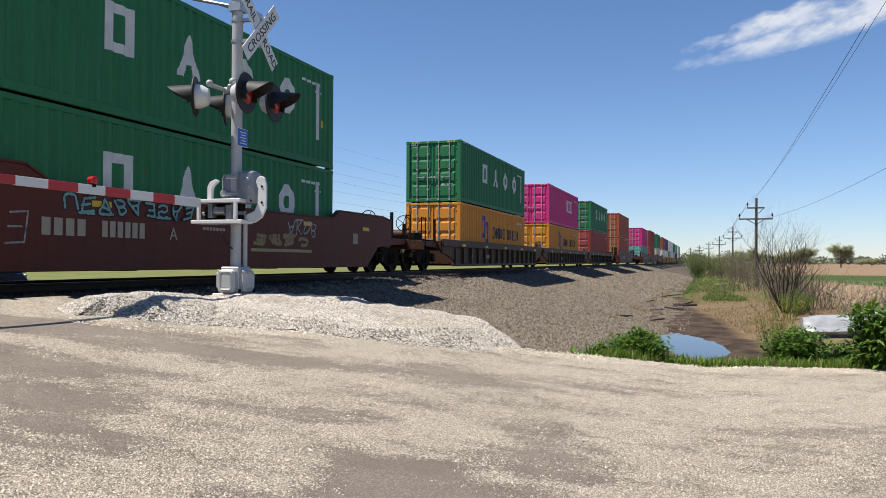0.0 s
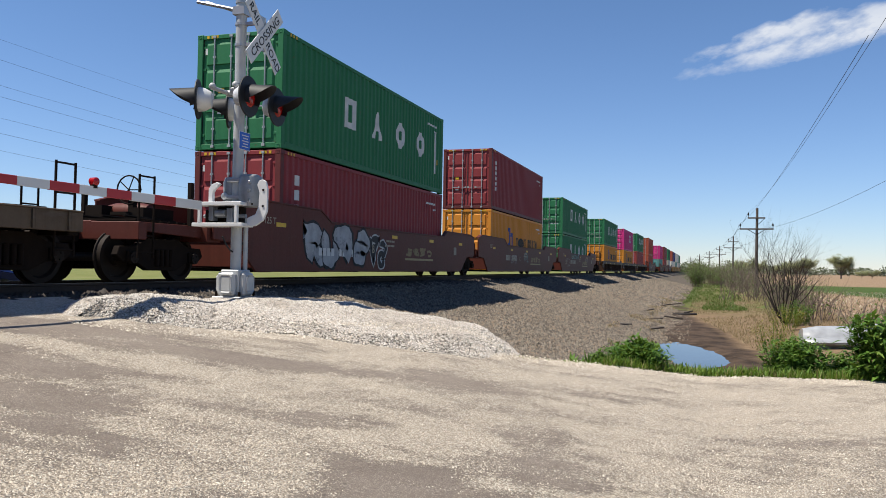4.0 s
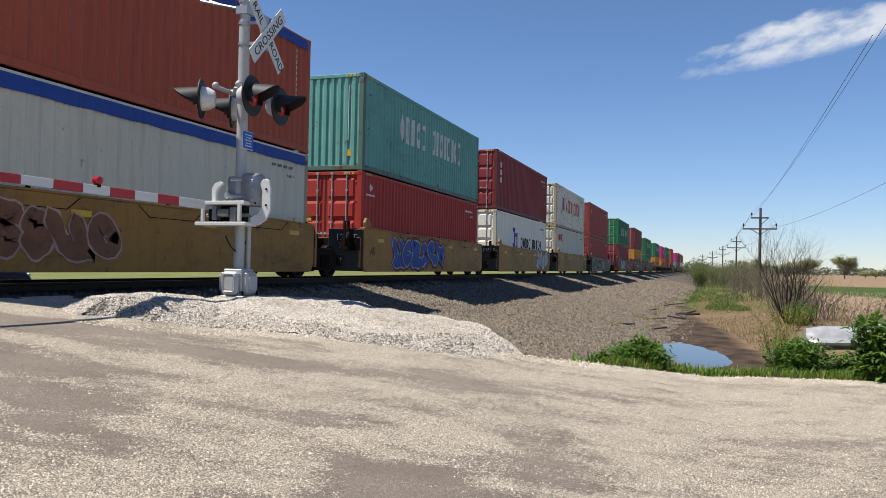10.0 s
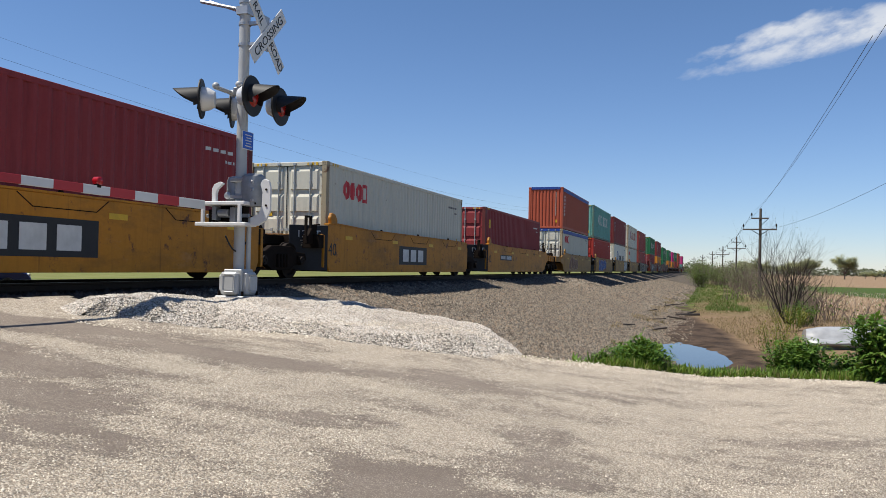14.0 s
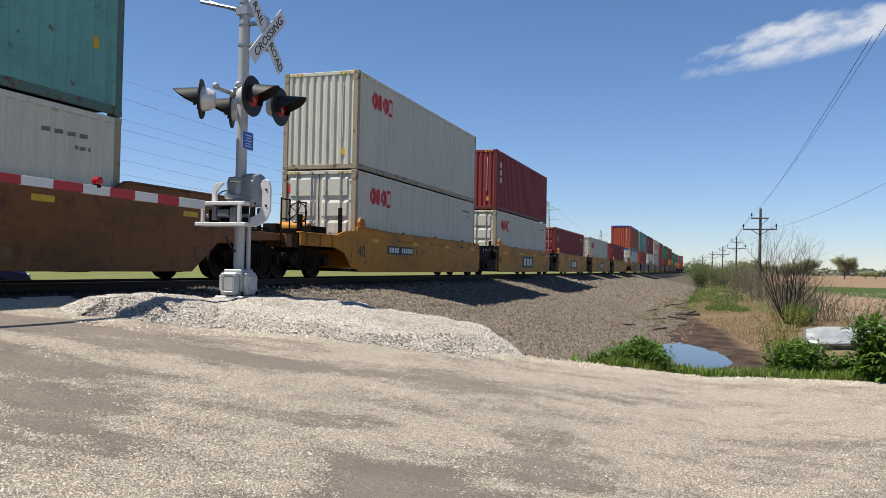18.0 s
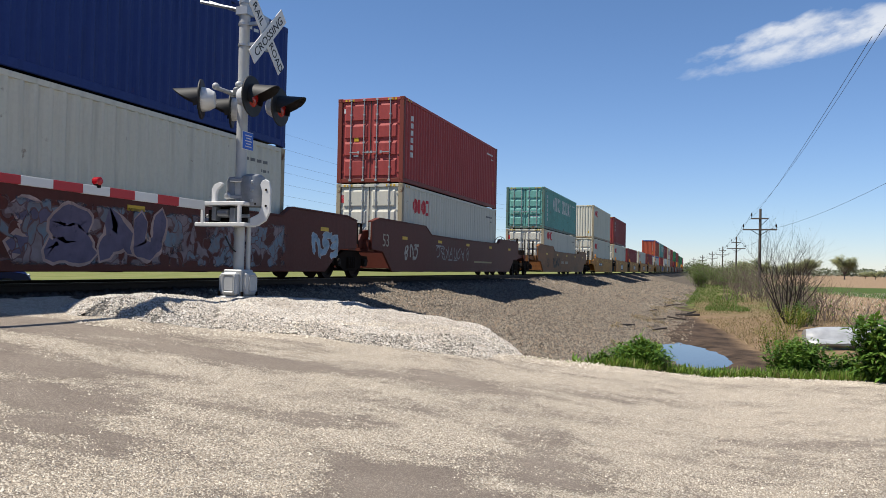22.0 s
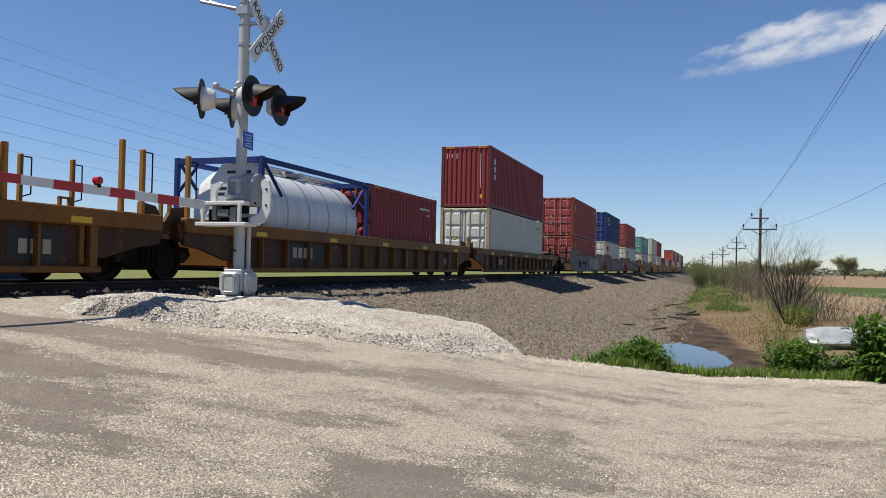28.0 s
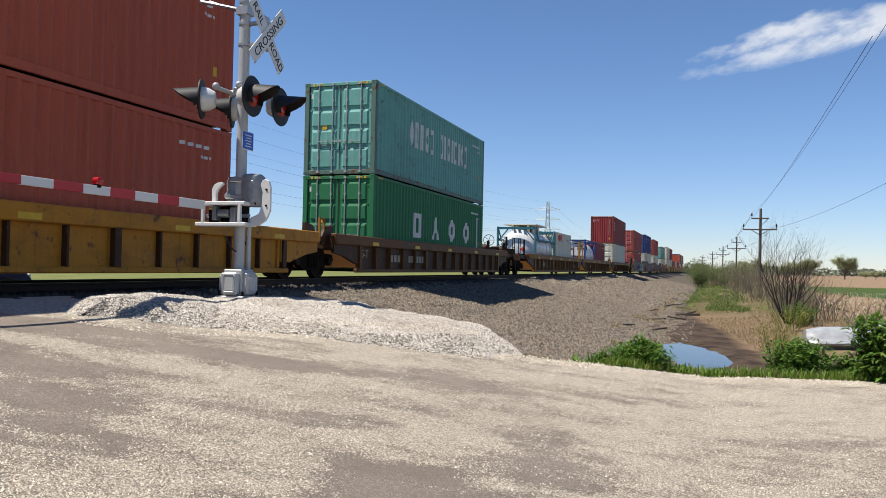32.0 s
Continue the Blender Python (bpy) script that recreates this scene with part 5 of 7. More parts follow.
def sheet(name, xs, ys, z_of, mat, keep=None, smooth=True, under=0.0):
    """A ground sheet over a grid of lines."""
    v = [(x, y, z_of(x, y)) for y in ys for x in xs]
    n, f = len(xs), []
    for j in range(len(ys) - 1):
        for i in range(n - 1):
            if keep is None or keep(0.5 * (xs[i] + xs[i + 1]), 0.5 * (ys[j] + ys[j + 1])):
                a = j * n + i
                f.append((a, a + 1, a + n + 1, a + n))
    used = sorted({i for q in f for i in q})
    at = {i: k for k, i in enumerate(used)}
    me = bpy.data.meshes.new(name)
    me.from_pydata([v[i] for i in used], [], [tuple(at[i] for i in q) for q in f])
    me.polygons.foreach_set("use_smooth", [smooth] * len(me.polygons))
    me.materials.append(mat)
    return new(name, me)


def soil():
    n = Nodes("grass_earth_and_stubble")
    pos = n.nt.nodes.new("ShaderNodeSeparateXYZ")
    n.nt.links.new(n.place, pos.inputs[0])
    x, y = pos.outputs[0], pos.outputs[1]
    wob = n.calc("MULTIPLY", n.calc("SUBTRACT", n.noise(0.35, 5), 0.5), 1.8)
    xx = n.calc("ADD", x, wob)
    grass = n.mix(n.step(n.noise(2.2, 6), 0.35, 0.7), (0.060, 0.095, 0.018), (0.17, 0.15, 0.06))
    dry = n.mix(n.step(n.noise(5.0, 7, 0.65), 0.35, 0.7), (0.235, 0.165, 0.098), (0.13, 0.085, 0.052))
    mud = n.mix(n.step(n.noise(1.6, 6), 0.35, 0.7), (0.036, 0.026, 0.019), (0.098, 0.068, 0.048))
    stub = n.mix(n.step(n.noise(1.2, 7, 0.7, n.stretch((3.5, 0.5, 1))), 0.35, 0.68), (0.20, 0.135, 0.080), (0.31, 0.22, 0.14))
    c = n.mix(n.step(n.calc("ADD", xx, n.calc("MULTIPLY", n.step(y, 20, 44), 2.9)), 1.7, 2.3), mud, dry)
    c = n.mix(n.calc("MULTIPLY", n.calc("SUBTRACT", 1.0, n.step(xx, -1.3, -0.6)), n.calc("SUBTRACT", 1.0, n.step(y, 16, 18))), c, (0.20, 0.165, 0.13))
    c = n.mix(n.calc("MULTIPLY", n.step(n.noise(0.5, 3), 0.40, 0.52), n.step(y, 44, 52)), c, grass)
    verge = n.calc("MULTIPLY", n.calc("SUBTRACT", 1.0, n.step(y, 14.6, 15.6)), n.step(x, -1.7, -1.2))
    c = n.mix(verge, c, n.mix(n.noise(6, 4), (0.05, 0.10, 0.015), (0.09, 0.14, 0.03)))
    field = n.step(n.calc("ADD", x, n.calc("MULTIPLY", wob, 0.3)), 5.4, 6.4)
    c = n.mix(field, c, stub)
    green = n.calc("MULTIPLY", n.calc("MULTIPLY", n.step(n.calc("ADD", y, n.calc("MULTIPLY", x, 7.0)), 160, 168), n.calc("SUBTRACT", 1.0, n.step(y, 128, 134))), field)
    c = n.mix(green, c, n.mix(n.noise(0.7, 4), (0.042, 0.075, 0.016), (0.075, 0.105, 0.028)))
    left = n.calc("SUBTRACT", 1.0, n.step(x, -14.5, -13.5))
    c = n.mix(left, c, n.mix(n.step(n.noise(0.4, 5), 0.3, 0.7), (0.115, 0.14, 0.035), (0.20, 0.195, 0.075)))
    n.bump(n.noise(9, 6), 0.6, 0.06)
    return n.done(c, 0.95, 0, 0.1)


def stones(name, light, dark, scale, warm, bump=0.8, track_shade=False):
    """Loose crushed stone: each pebble its own tone."""
    n = Nodes(name)
    cell = n.nt.nodes.new("ShaderNodeTexVoronoi")
    cell.inputs["Scale"].default_value = scale
    n.nt.links.new(n.place, cell.inputs["Vector"])
    sep = n.nt.nodes.new("ShaderNodeSeparateColor")
    n.nt.links.new(cell.outputs["Color"], sep.inputs[0])
    c = n.mix(sep.outputs[0], light, dark)
    c = n.mix(n.step(sep.outputs[1], 0.7, 0.9), c, warm)
    # gaps between pebbles drawn darker, as shade put into the colour
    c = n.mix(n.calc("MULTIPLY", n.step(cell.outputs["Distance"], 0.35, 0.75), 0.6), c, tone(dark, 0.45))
    c = n.mix(n.calc("MULTIPLY", n.step(n.noise(0.5, 4), 0.45, 0.7), 0.35), c, tone(dark, 0.9))
    # darker towards the rails: the train's shade, put into the ballast colour
    if track_shade:
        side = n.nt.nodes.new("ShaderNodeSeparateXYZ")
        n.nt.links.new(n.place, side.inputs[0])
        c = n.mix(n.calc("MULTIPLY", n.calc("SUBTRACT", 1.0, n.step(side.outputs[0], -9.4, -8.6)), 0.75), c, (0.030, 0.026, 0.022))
    n.bump(n.calc("SUBTRACT", 1.0, cell.outputs["Distance"]), bump, 0.05)
    return n.done(c, 0.92, 0, 0.15)


# worn patches where the chips have gone: centre, half length and half width, turn in degrees, how bare
BARE = [(-5.3, 4.9, 0.95, 0.42, 30, 1.0), (-4.3, 4.3, 0.8, 0.30, 20, 0.9), (-6.6, 6.0, 1.5, 0.5, 55, 0.8), (-4.6, 6.6, 1.5, 0.35, 25, 0.8), (-3.1, 7.3, 1.3, 0.30, 25, 0.7),
        (-1.55, 4.3, 0.42, 0.62, 15, 0.9), (-1.1, 5.7, 0.35, 0.75, 10, 0.8), (-0.9, 4.1, 0.9, 0.26, 20, 0.6), (0.55, 4.6, 0.7, 0.25, 15, 0.9), (-2.9, 5.2, 0.8, 0.22, 20, 0.6),
        (-2.0, 8.3, 1.8, 0.25, 22, 0.5), (-5.5, 7.0, 1.2, 0.3, 20, 0.6), (-3.6, 3.8, 0.5, 0.25, 20, 0.7), (0.9, 7.8, 1.4, 0.25, 20, 0.4), (-7.0, 4.4, 1.0, 0.7, 45, 0.8)]


def chips_lie(x, y):
    """How thickly loose chips lie on the road, 0 to 1."""
    k = 0.80 + 0.30 * noise.noise(Vector((x * 0.55 + y * 0.2, y * 1.1 - x * 0.35, 1.3))) + 0.40 * noise.noise(Vector((x * 1.7 + y * 0.6, y * 3.6 - x, 7.7))) + 0.42 * noise.noise(Vector((x * 5 + y * 1.6, y * 10 - 3 * x, 2.2)))
    x, y = x + 0.45 * noise.noise(Vector((x * 1.8, y * 3.2, 9))), y + 0.26 * noise.noise(Vector((x * 1.6, y * 4.0, 4)))
    for cx, cy, a, b, turn, much in BARE:
        c, d = math.cos(radians(turn)), math.sin(radians(turn))
        u, v = ((x - cx) * c + (y - cy) * d) / a, ((y - cy) * c - (x - cx) * d) / b
        r = u * u + v * v
        if r < 6:
            k -= much * 0.75 * math.exp(-r * r * 0.6)
    return clamp01(k)


def road_mix():
    """Old chip seal: bare binder, and a bed of pale chips whose cover the road's own attribute gives."""
    n = Nodes("worn_chip_seal_with_loose_gravel")
    at = n.nt.nodes.new("ShaderNodeAttribute")
    at.attribute_name = "chip_cover"
    cover = at.outputs["Fac"]

    def cellular(scale):
        cell = n.nt.nodes.new("ShaderNodeTexVoronoi")
        cell.inputs["Scale"].default_value = scale
        n.nt.links.new(n.place, cell.inputs["Vector"])
        sep = n.nt.nodes.new("ShaderNodeSeparateColor")
        n.nt.links.new(cell.outputs["Color"], sep.inputs[0])
        return cell.outputs["Distance"], sep.outputs

    d1, c1 = cellular(72)
    d2, c2 = cellular(150)
    grit = n.mix(c1[0], (0.70, 0.605, 0.48), (0.42, 0.352, 0.272))
    grit = n.mix(n.step(c1[1], 0.80, 0.9), grit, (0.70, 0.64, 0.54))
    # dark rims round the chips stand for the shade between them
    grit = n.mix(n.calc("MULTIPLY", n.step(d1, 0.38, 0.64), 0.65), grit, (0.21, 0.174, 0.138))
    bare = n.mix(n.noise(22, 6, 0.75), (0.20, 0.164, 0.135), (0.345, 0.288, 0.236))
    bare = n.mix(n.step(c2[2], 0.78, 0.84), bare, (0.40, 0.345, 0.28))
    bare = n.mix(n.calc("MULTIPLY", n.step(n.noise(1.3, 5, 0.6), 0.45, 0.65), 0.45), bare, (0.185, 0.15, 0.124))
    grain = n.noise(26, 5, 0.8)
    lie = n.calc("ADD", cover, n.calc("MULTIPLY", n.calc("SUBTRACT", grain, 0.5), 1.5))
    lie = n.calc("ADD", lie, n.calc("MULTIPLY", n.calc("SUBTRACT", c1[2], 0.5), 0.55))
    held = n.step(lie, 0.42, 0.56)
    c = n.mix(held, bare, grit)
    n.bump(n.calc("ADD", n.calc("MULTIPLY", n.calc("MULTIPLY", n.calc("SUBTRACT", 1.0, d1), held), 0.9), n.calc("MULTIPLY", n.noise(90, 5, 0.8), 0.9)), 1.0, 0.02)
    return n.done(c, 0.95, 0, 0.1)


GROUND_MAT, ROAD_MAT = soil(), road_mix()
BALLAST_MAT = stones("brown_ballast_stone", (0.235, 0.20, 0.158), (0.075, 0.063, 0.050), 26, (0.24, 0.19, 0.135), track_shade=True)
# bed toned down to hold the shade among the loose chips lying on it
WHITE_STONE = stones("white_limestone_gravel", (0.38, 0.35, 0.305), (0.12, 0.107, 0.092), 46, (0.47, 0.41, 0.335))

gx = spread(-2500, 2500, -20, 14, 0.34)
gy = spread(-300, 3500, -10, 56, 0.36)
ground = sheet("ground", gx, gy, lambda x, y: ground_z(x, y) - 0.04 + lumps(x, y, 1.7, 0.05) * (1 if 1 < x < 60 else 0.2) + (lumps(x, y, 0.45, 0.035) + lumps(x, y, 0.2, 0.02) if -2.5 < x < 2 else 0), GROUND_MAT)
tagged(ground, "grassy verge, muddy ditch and corn-stubble field", "ground", kind="structure")

road = sheet("road", spread(-60, 40, -9.0, 8, 0.10), spread(-40, 14, -3, 13.4, 0.10), lambda x, y: road_z(x) + 0.012 + lumps(x, y, 1.1, 0.012),
             ROAD_MAT, lambda x, y: -7.85 + lumps(x, y, 0.4, 0.25) < x < 40 and y < edge_y(x) + (0.35 if x < -3 or x > -0.8 else 0.08) + lumps(x, y, 0.5, 0.3))
cover = road.data.attributes.new("chip_cover", "FLOAT", "POINT")
cover.data.foreach_set("value", [chips_lie(p.co.x, p.co.y) for p in road.data.vertices])
tagged(road, "pale worn chip-seal road with loose gravel", "road", kind="structure")


def ballast_z(x, y):
    z = bank_z(x)
    if y < 11 and x > -8.3:
        z -= 0.5
    z -= 0.45 * max(0.0, x + 2.1 + 1.2 * noise.noise(Vector((x * 0.6, y * 0.22, 8))))
    return z + 0.03 + lumps(x, y, 0.35, 0.045) + lumps(x, y, 2.3, 0.06) * clamp01(x + 9)


ballast = sheet("ballast", [-14.2, -13.3, -12.6, -12.0, -9.6] + [float(v) for v in np.arange(-9.2, -0.9, 0.12)], spread(-60, 420, 9, 44, 0.14, 1.05), ballast_z,
                BALLAST_MAT, lambda x, y: y > 9 or x < -7.4)
tagged(ballast, "sloping bank of brown crushed-stone ballast", "ballast", kind="structure")


def mound_top(x, y):
    return mound_z(x, y) + lumps(x, y, 0.22, 0.03) + lumps(x, y, 1.2, 0.05)


mound = sheet("gravel_mound", [float(v) for v in np.arange(-10.0, -1.2, 0.1)], [float(v) for v in np.arange(3.5, 18, 0.1)], mound_top, WHITE_STONE,
              lambda x, y: mound_z(x, y) > min(road_z(x) if y < edge_y(x) + 0.6 else -9, 9) - 0.05 and mound_z(x, y) > (ballast_z(x, y) - 0.12 if y > 9 else 0.0) and x > -9.25 + 0.2 * math.sin(y))
tagged(mound, "low spread of white limestone gravel round the signal", "gravel", kind="structure")

# ---- track ----
STEEL_RAIL = simple("rusty_rail_steel", (0.045, 0.030, 0.023), 0.75, 0.2)
RAIL_TOP = simple("polished_rail_head", (0.16, 0.155, 0.15), 0.4, 1.0)
TIE = simple("dark_creosoted_timber", (0.012, 0.010, 0.009), 0.85)


def along(a, b, step):
    out = [a]
    while out[-1] < b:
        out.append(min(b, out[-1] + step))
    return out


def rail_line(g, x, prof, ys):
    v, f, k = [], [], len(prof)
    for s in ys:
        m = on_track(s)
        v += [m @ Vector((x + px, 0, pz)) for px, pz in prof]
    for i in range(len(ys) - 1):
        for j in range(k):
            a, b = i * k + j, i * k + (j + 1) % k
            f.append((a, b, b + k, a + k))
    g.add(v, f)


railway = new("railway_track")
tagged(railway, "single railway track on timber ties", "railway track", kind="structure")
YS = along(-80, 285, 40) + along(290, 700, 20)
for k in (1, -1):
    part("rail", shared(("rail", k), STEEL_RAIL, lambda g: rail_line(g, k * 0.755, [(-0.07, -0.17), (0.07, -0.17), (0.07, -0.155), (0.012, -0.13), (0.012, -0.045), (0.036, -0.035), (0.036, -0.004), (-0.036, -0.004), (-0.036, -0.035), (-0.012, -0.045), (-0.012, -0.13), (-0.07, -0.155)], YS)), railway)
    part("rail_head", shared(("rail_head", k), RAIL_TOP, lambda g: rail_line(g, k * 0.755, [(-0.03, -0.006), (0.03, -0.006), (0.03, 0.0), (-0.03, 0.0)], YS)), railway, label="polished rail head")
for i in range(150):
    part("tie", shared("tie", TIE, lambda g: g.box(-1.3, 1.3, -0.11, 0.11, -0.33, -0.168), bevel=0.012), railway, on_track(8.0 + i * 0.5 + 0.03 * math.sin(i * 3.1)))
part("ties_far_off", shared("ties_far", TIE, lambda g: [g.box(-1.3, 1.3, -0.11, 0.11, -0.33, -0.168, on_track(83.5 + i * 0.5)) for i in range(420)]), railway, kind="stuff")
for i in range(8):
    for k, (a, b) in enumerate(((-2.2, -0.85), (-0.64, 0.64), (0.85, 2.2))):
        part("crossing_panel", shared(("crossing_panel", k), simple("crossing_timber_%d" % k, (0.12, 0.105, 0.09), 0.85) if ("crossing_panel", k) not in STORE else TIE, lambda g: g.box(a, b, 0.02, 0.98, -0.16, -0.01), bevel=0.01), railway, (TRACK_X, -2.0 + i, RAIL_Z))

# ---- ditch water ----
def water():
    n = Nodes("still_ditch_water")
    n.bump(n.noise(3, 3), 0.008, 0.02)
    m = n.done(n.mix(n.noise(0.8, 3), (0.035, 0.030, 0.024), (0.055, 0.045, 0.034)), 0.03, 0, 0.5)
    g = Geo()
    g.add([(-3.2, 18.5, -0.915), (2.2, 18.5, -0.915), (2.2, 31.5, -0.915), (-3.2, 31.5, -0.915)], [(0, 1, 2, 3)])
    ob = new("water", g.mesh("water", m))
    tagged(ob, "still muddy puddle in the ditch reflecting the sky", "water", kind="structure")


water()


# ---- crossing signal ----
MX, MY, MZ = -6.82, 10.45, 0.93


def lamp_body(g):
    g.turned((1, 0, 0), [(-0.20, 0.06), (-0.19, 0.12), (-0.10, 0.17), (-0.02, 0.185), (0.02, 0.185)], 20)


def lamp_hood(g):
    n = 18
    v, f = [], []
    for i in range(n + 1):
        a = radians(-35 + 250 * i / n)
        reach = 0.10 + 0.33 * max(0.0, math.sin(a)) ** 0.55
        for r in (0.170, 0.178):
            v += [(0.02, r * math.cos(a), r * math.sin(a)), (reach, r * math.cos(a) * 0.98, r * math.sin(a) * 0.96 - 0.03)]
    for i in range(n):
        a, b = 4 * i, 4 * i + 4
        f += [(a, a + 1, b + 1, b), (a + 2, b + 2, b + 3, a + 3), (a + 1, a + 3, b + 3, b + 1), (a, b, b + 2, a + 2)]
    g.add(v, f)


def crossing_signal():
    root = new("crossing_signal")
    root.location = (MX, MY, MZ)
    tagged(root, "grey railroad crossing signal mast with crossbuck and four lamps", "crossing signal")
    part("foundation", shared("sig_pad", CONCRETE, lambda g: g.box(-0.42, 0.42, -0.42, 0.42, -0.12, 0.015), bevel=0.02), root, label="concrete pad in the gravel")
    part("mast", shared("sig_mast", MAST, lambda g: g.tube((0, 0, 0.0), (0, 0, 5.1), 0.082, 20), smooth=True), root)
    base = part("base_box", shared("sig_base", MAST, lambda g: (g.box(-0.16, 0.16, -0.16, 0.16, 0.02, 0.46), g.box(-0.25, 0.25, -0.25, 0.25, 0.015, 0.06)), bevel=0.015), root, label="cast junction base of the mast")
    for a in (0, 90, 180, 270):
        part("base_cover", shared("sig_cover", MAST, lambda g: (g.box(0.14, 0.245, -0.13, 0.13, 0.07, 0.42), g.box(0.24, 0.26, -0.10, 0.10, 0.12, 0.38)), bevel=0.03), base, pose(0, 0, 0, 0, 0, a))
        part("bolt", shared("sig_bolt", GRIME, lambda g: g.tube((0.2, 0.2, 0.05), (0.2, 0.2, 0.13), 0.022, 8)), base, pose(0, 0, 0, 0, 0, a))
    part("conduit", shared("sig_pipe", MAST, lambda g: g.tube((0.10, 0.10, 0.4), (0.10, 0.10, 1.25), 0.035, 10), smooth=True), root)

    def cable(g):
        p = [Vector((0.05 - 0.32 * k / 12 * 0.3, 0.22 - 0.52 * k / 12, 1.15 - 0.42 * math.sin(math.pi * (0.1 + 0.75 * k / 12)))) for k in range(13)]
        for a, b in zip(p[:-1], p[1:]):
            g.tube(a, b, 0.012, 6)
    part("cable", shared("sig_cable", RUBBER, cable, smooth=True), root, label="hanging black cable")
    # gate machine clamped round the mast
    mech = part("gate_machine", shared("sig_mech", DULL_ALUM, lambda g: (g.turned((0, 0, 1), [(1.42, 0.06), (1.42, 0.17), (1.47, 0.18), (1.80, 0.185), (1.87, 0.17), (1.91, 0.12), (1.92, 0.02)], 22, (0.215, 0.02, 0)),
         g.turned((0, 0, 1), [(1.44, 0.05), (1.44, 0.13), (1.80, 0.135), (1.87, 0.11), (1.89, 0.02)], 18, (-0.13, 0.06, 0))), smooth=True), root, label="dull aluminium gate machine housing")
    for z in (1.56, 1.82):
        part("clamp", shared("sig_clamp", ALUM, lambda g: g.box(-0.12, 0.12, -0.12, 0.12, -0.03, 0.03), bevel=0.01), mech, (0, 0, z))
    part("cap", shared("sig_cap", ALUM, lambda g: g.turned((0, -1, 0), [(0.0, 0.055), (0.02, 0.055), (0.03, 0.04), (0.032, 0.01)], 14), smooth=True), mech, (-0.17, -0.08, 1.58), "round bearing cap")
    for x in (0.06, 0.14, 0.24, 0.33):
        part("bolt", shared("sig_mbolt", GRIME, lambda g: g.tube((0, 0, 0), (0, 0, 0.03), 0.014, 6)), mech, (x, -0.11, 1.44))
    for z in (1.50, 1.66, 1.78):
        part("latch", shared("sig_latch", ALUM, lambda g: g.box(-0.02, 0.02, -0.02, 0.012, -0.022, 0.022), bevel=0.005), mech, (0.30, -0.15, z))
    part("counterweight_arm", shared("sig_cw", STRIPE_WHITE, lambda g: arm_plate(g, [(0.42, 1.74), (0.45, 1.80), (0.51, 1.82), (0.57, 1.79), (0.60, 1.68), (0.60, 1.34), (0.53, 1.20), (0.40, 1.12), (0.26, 1.12), (0.26, 1.24), (0.40, 1.30), (0.45, 1.42), (0.46, 1.62)], -0.13, -0.09), bevel=0.008), root, label="white-painted curved arm bracket")
    for z in (1.42, 1.66):
        part("bolt", shared("sig_abolt", GRIME, lambda g: g.tube((0, -0.14, 0), (0, -0.12, 0), 0.018, 8)), root, (0.53, 0, z))
    part("arm_bracket", shared("sig_cw2", STRIPE_WHITE, lambda g: arm_plate(g, [(-0.42, 1.45), (-0.42, 1.68), (-0.38, 1.75), (-0.28, 1.79), (-0.22, 1.76), (-0.26, 1.73), (-0.32, 1.68), (-0.345, 1.62), (-0.345, 1.45)], -0.14, -0.08), bevel=0.006), root)
    for z, a, b in ((1.135, -0.60, 0.285), (1.45, -0.54, 0.26)):
        part("arm_yoke", shared(("sig_yoke", z), STRIPE_WHITE, lambda g: g.box(a, b, -0.30, 0.02, z - 0.028, z + 0.028), bevel=0.008), root)
    for x in (-0.47, 0.17):
        part("yoke_post", shared("sig_ypost", STRIPE_WHITE, lambda g: g.box(-0.025, 0.025, -0.30, -0.25, 1.16, 1.43), bevel=0.006), root, (x, 0, 0))
    part("arm_pivot", shared("sig_piv", GRIME, lambda g: (g.box(-0.30, 0.10, -0.06, 0.10, 1.165, 1.42), g.box(-0.42, -0.34, -0.20, 0.0, 1.17, 1.36))), root)
    part("gear_case", shared("sig_gear", DULL_ALUM, lambda g: (g.tube((-0.24, -0.2, 1.31), (-0.06, -0.2, 1.31), 0.055, 12), g.box(-0.04, 0.05, -0.22, -0.08, 1.17, 1.39), g.box(-0.34, -0.27, -0.24, -0.10, 1.20, 1.41)), bevel=0.006), root)
    part("shaft", shared("sig_shaft", DULL_ALUM, lambda g: g.tube((-0.5, -0.12, 1.27), (0.24, -0.12, 1.27), 0.03, 10), smooth=True), root)
    # blue notice
    notice = part("notice", shared("sig_note", SIGN_BLUE, lambda g: g.box(0.085, 0.095, -0.11, 0.17, 2.30, 2.56), bevel=0.004), root, label="small blue notice plate")
    for i in range(5):
        part("marking", flat_bars(("note_bar", i % 2), WHITE_MARK, [(-0.09 + 0.03 * (i % 2), 0.09 - 0.02 * (i % 2), -0.007, 0.007)], 0, 0.002), notice, (0.0955, 0.03, 2.51 - 0.042 * i))
    part("notice_border", shared("note_edge", SIGN, lambda g: g.box(0.080, 0.086, -0.12, 0.18, 2.29, 2.57)), root)
    # lamps
    for k in (1, -1):
        cross = part("lamp_arm", shared(("sig_arm", k), MAST, lambda g: (g.tube((k * 0.1, 0, 3.17), (k * 0.22, 0, 3.17), 0.05, 10), g.tube((k * 0.2, -0.45, 3.17), (k * 0.2, 0.45, 3.17), 0.032, 10), g.ball((k * 0.2, -0.42, 3.19), 0.055), g.ball((k * 0.2, 0.42, 3.19), 0.055)), smooth=True), root)
        part("lamp_clamp", shared("sig_lclamp", ALUM, lambda g: g.box(-0.12, 0.12, -0.11, 0.11, 3.10, 3.24), bevel=0.02), root)
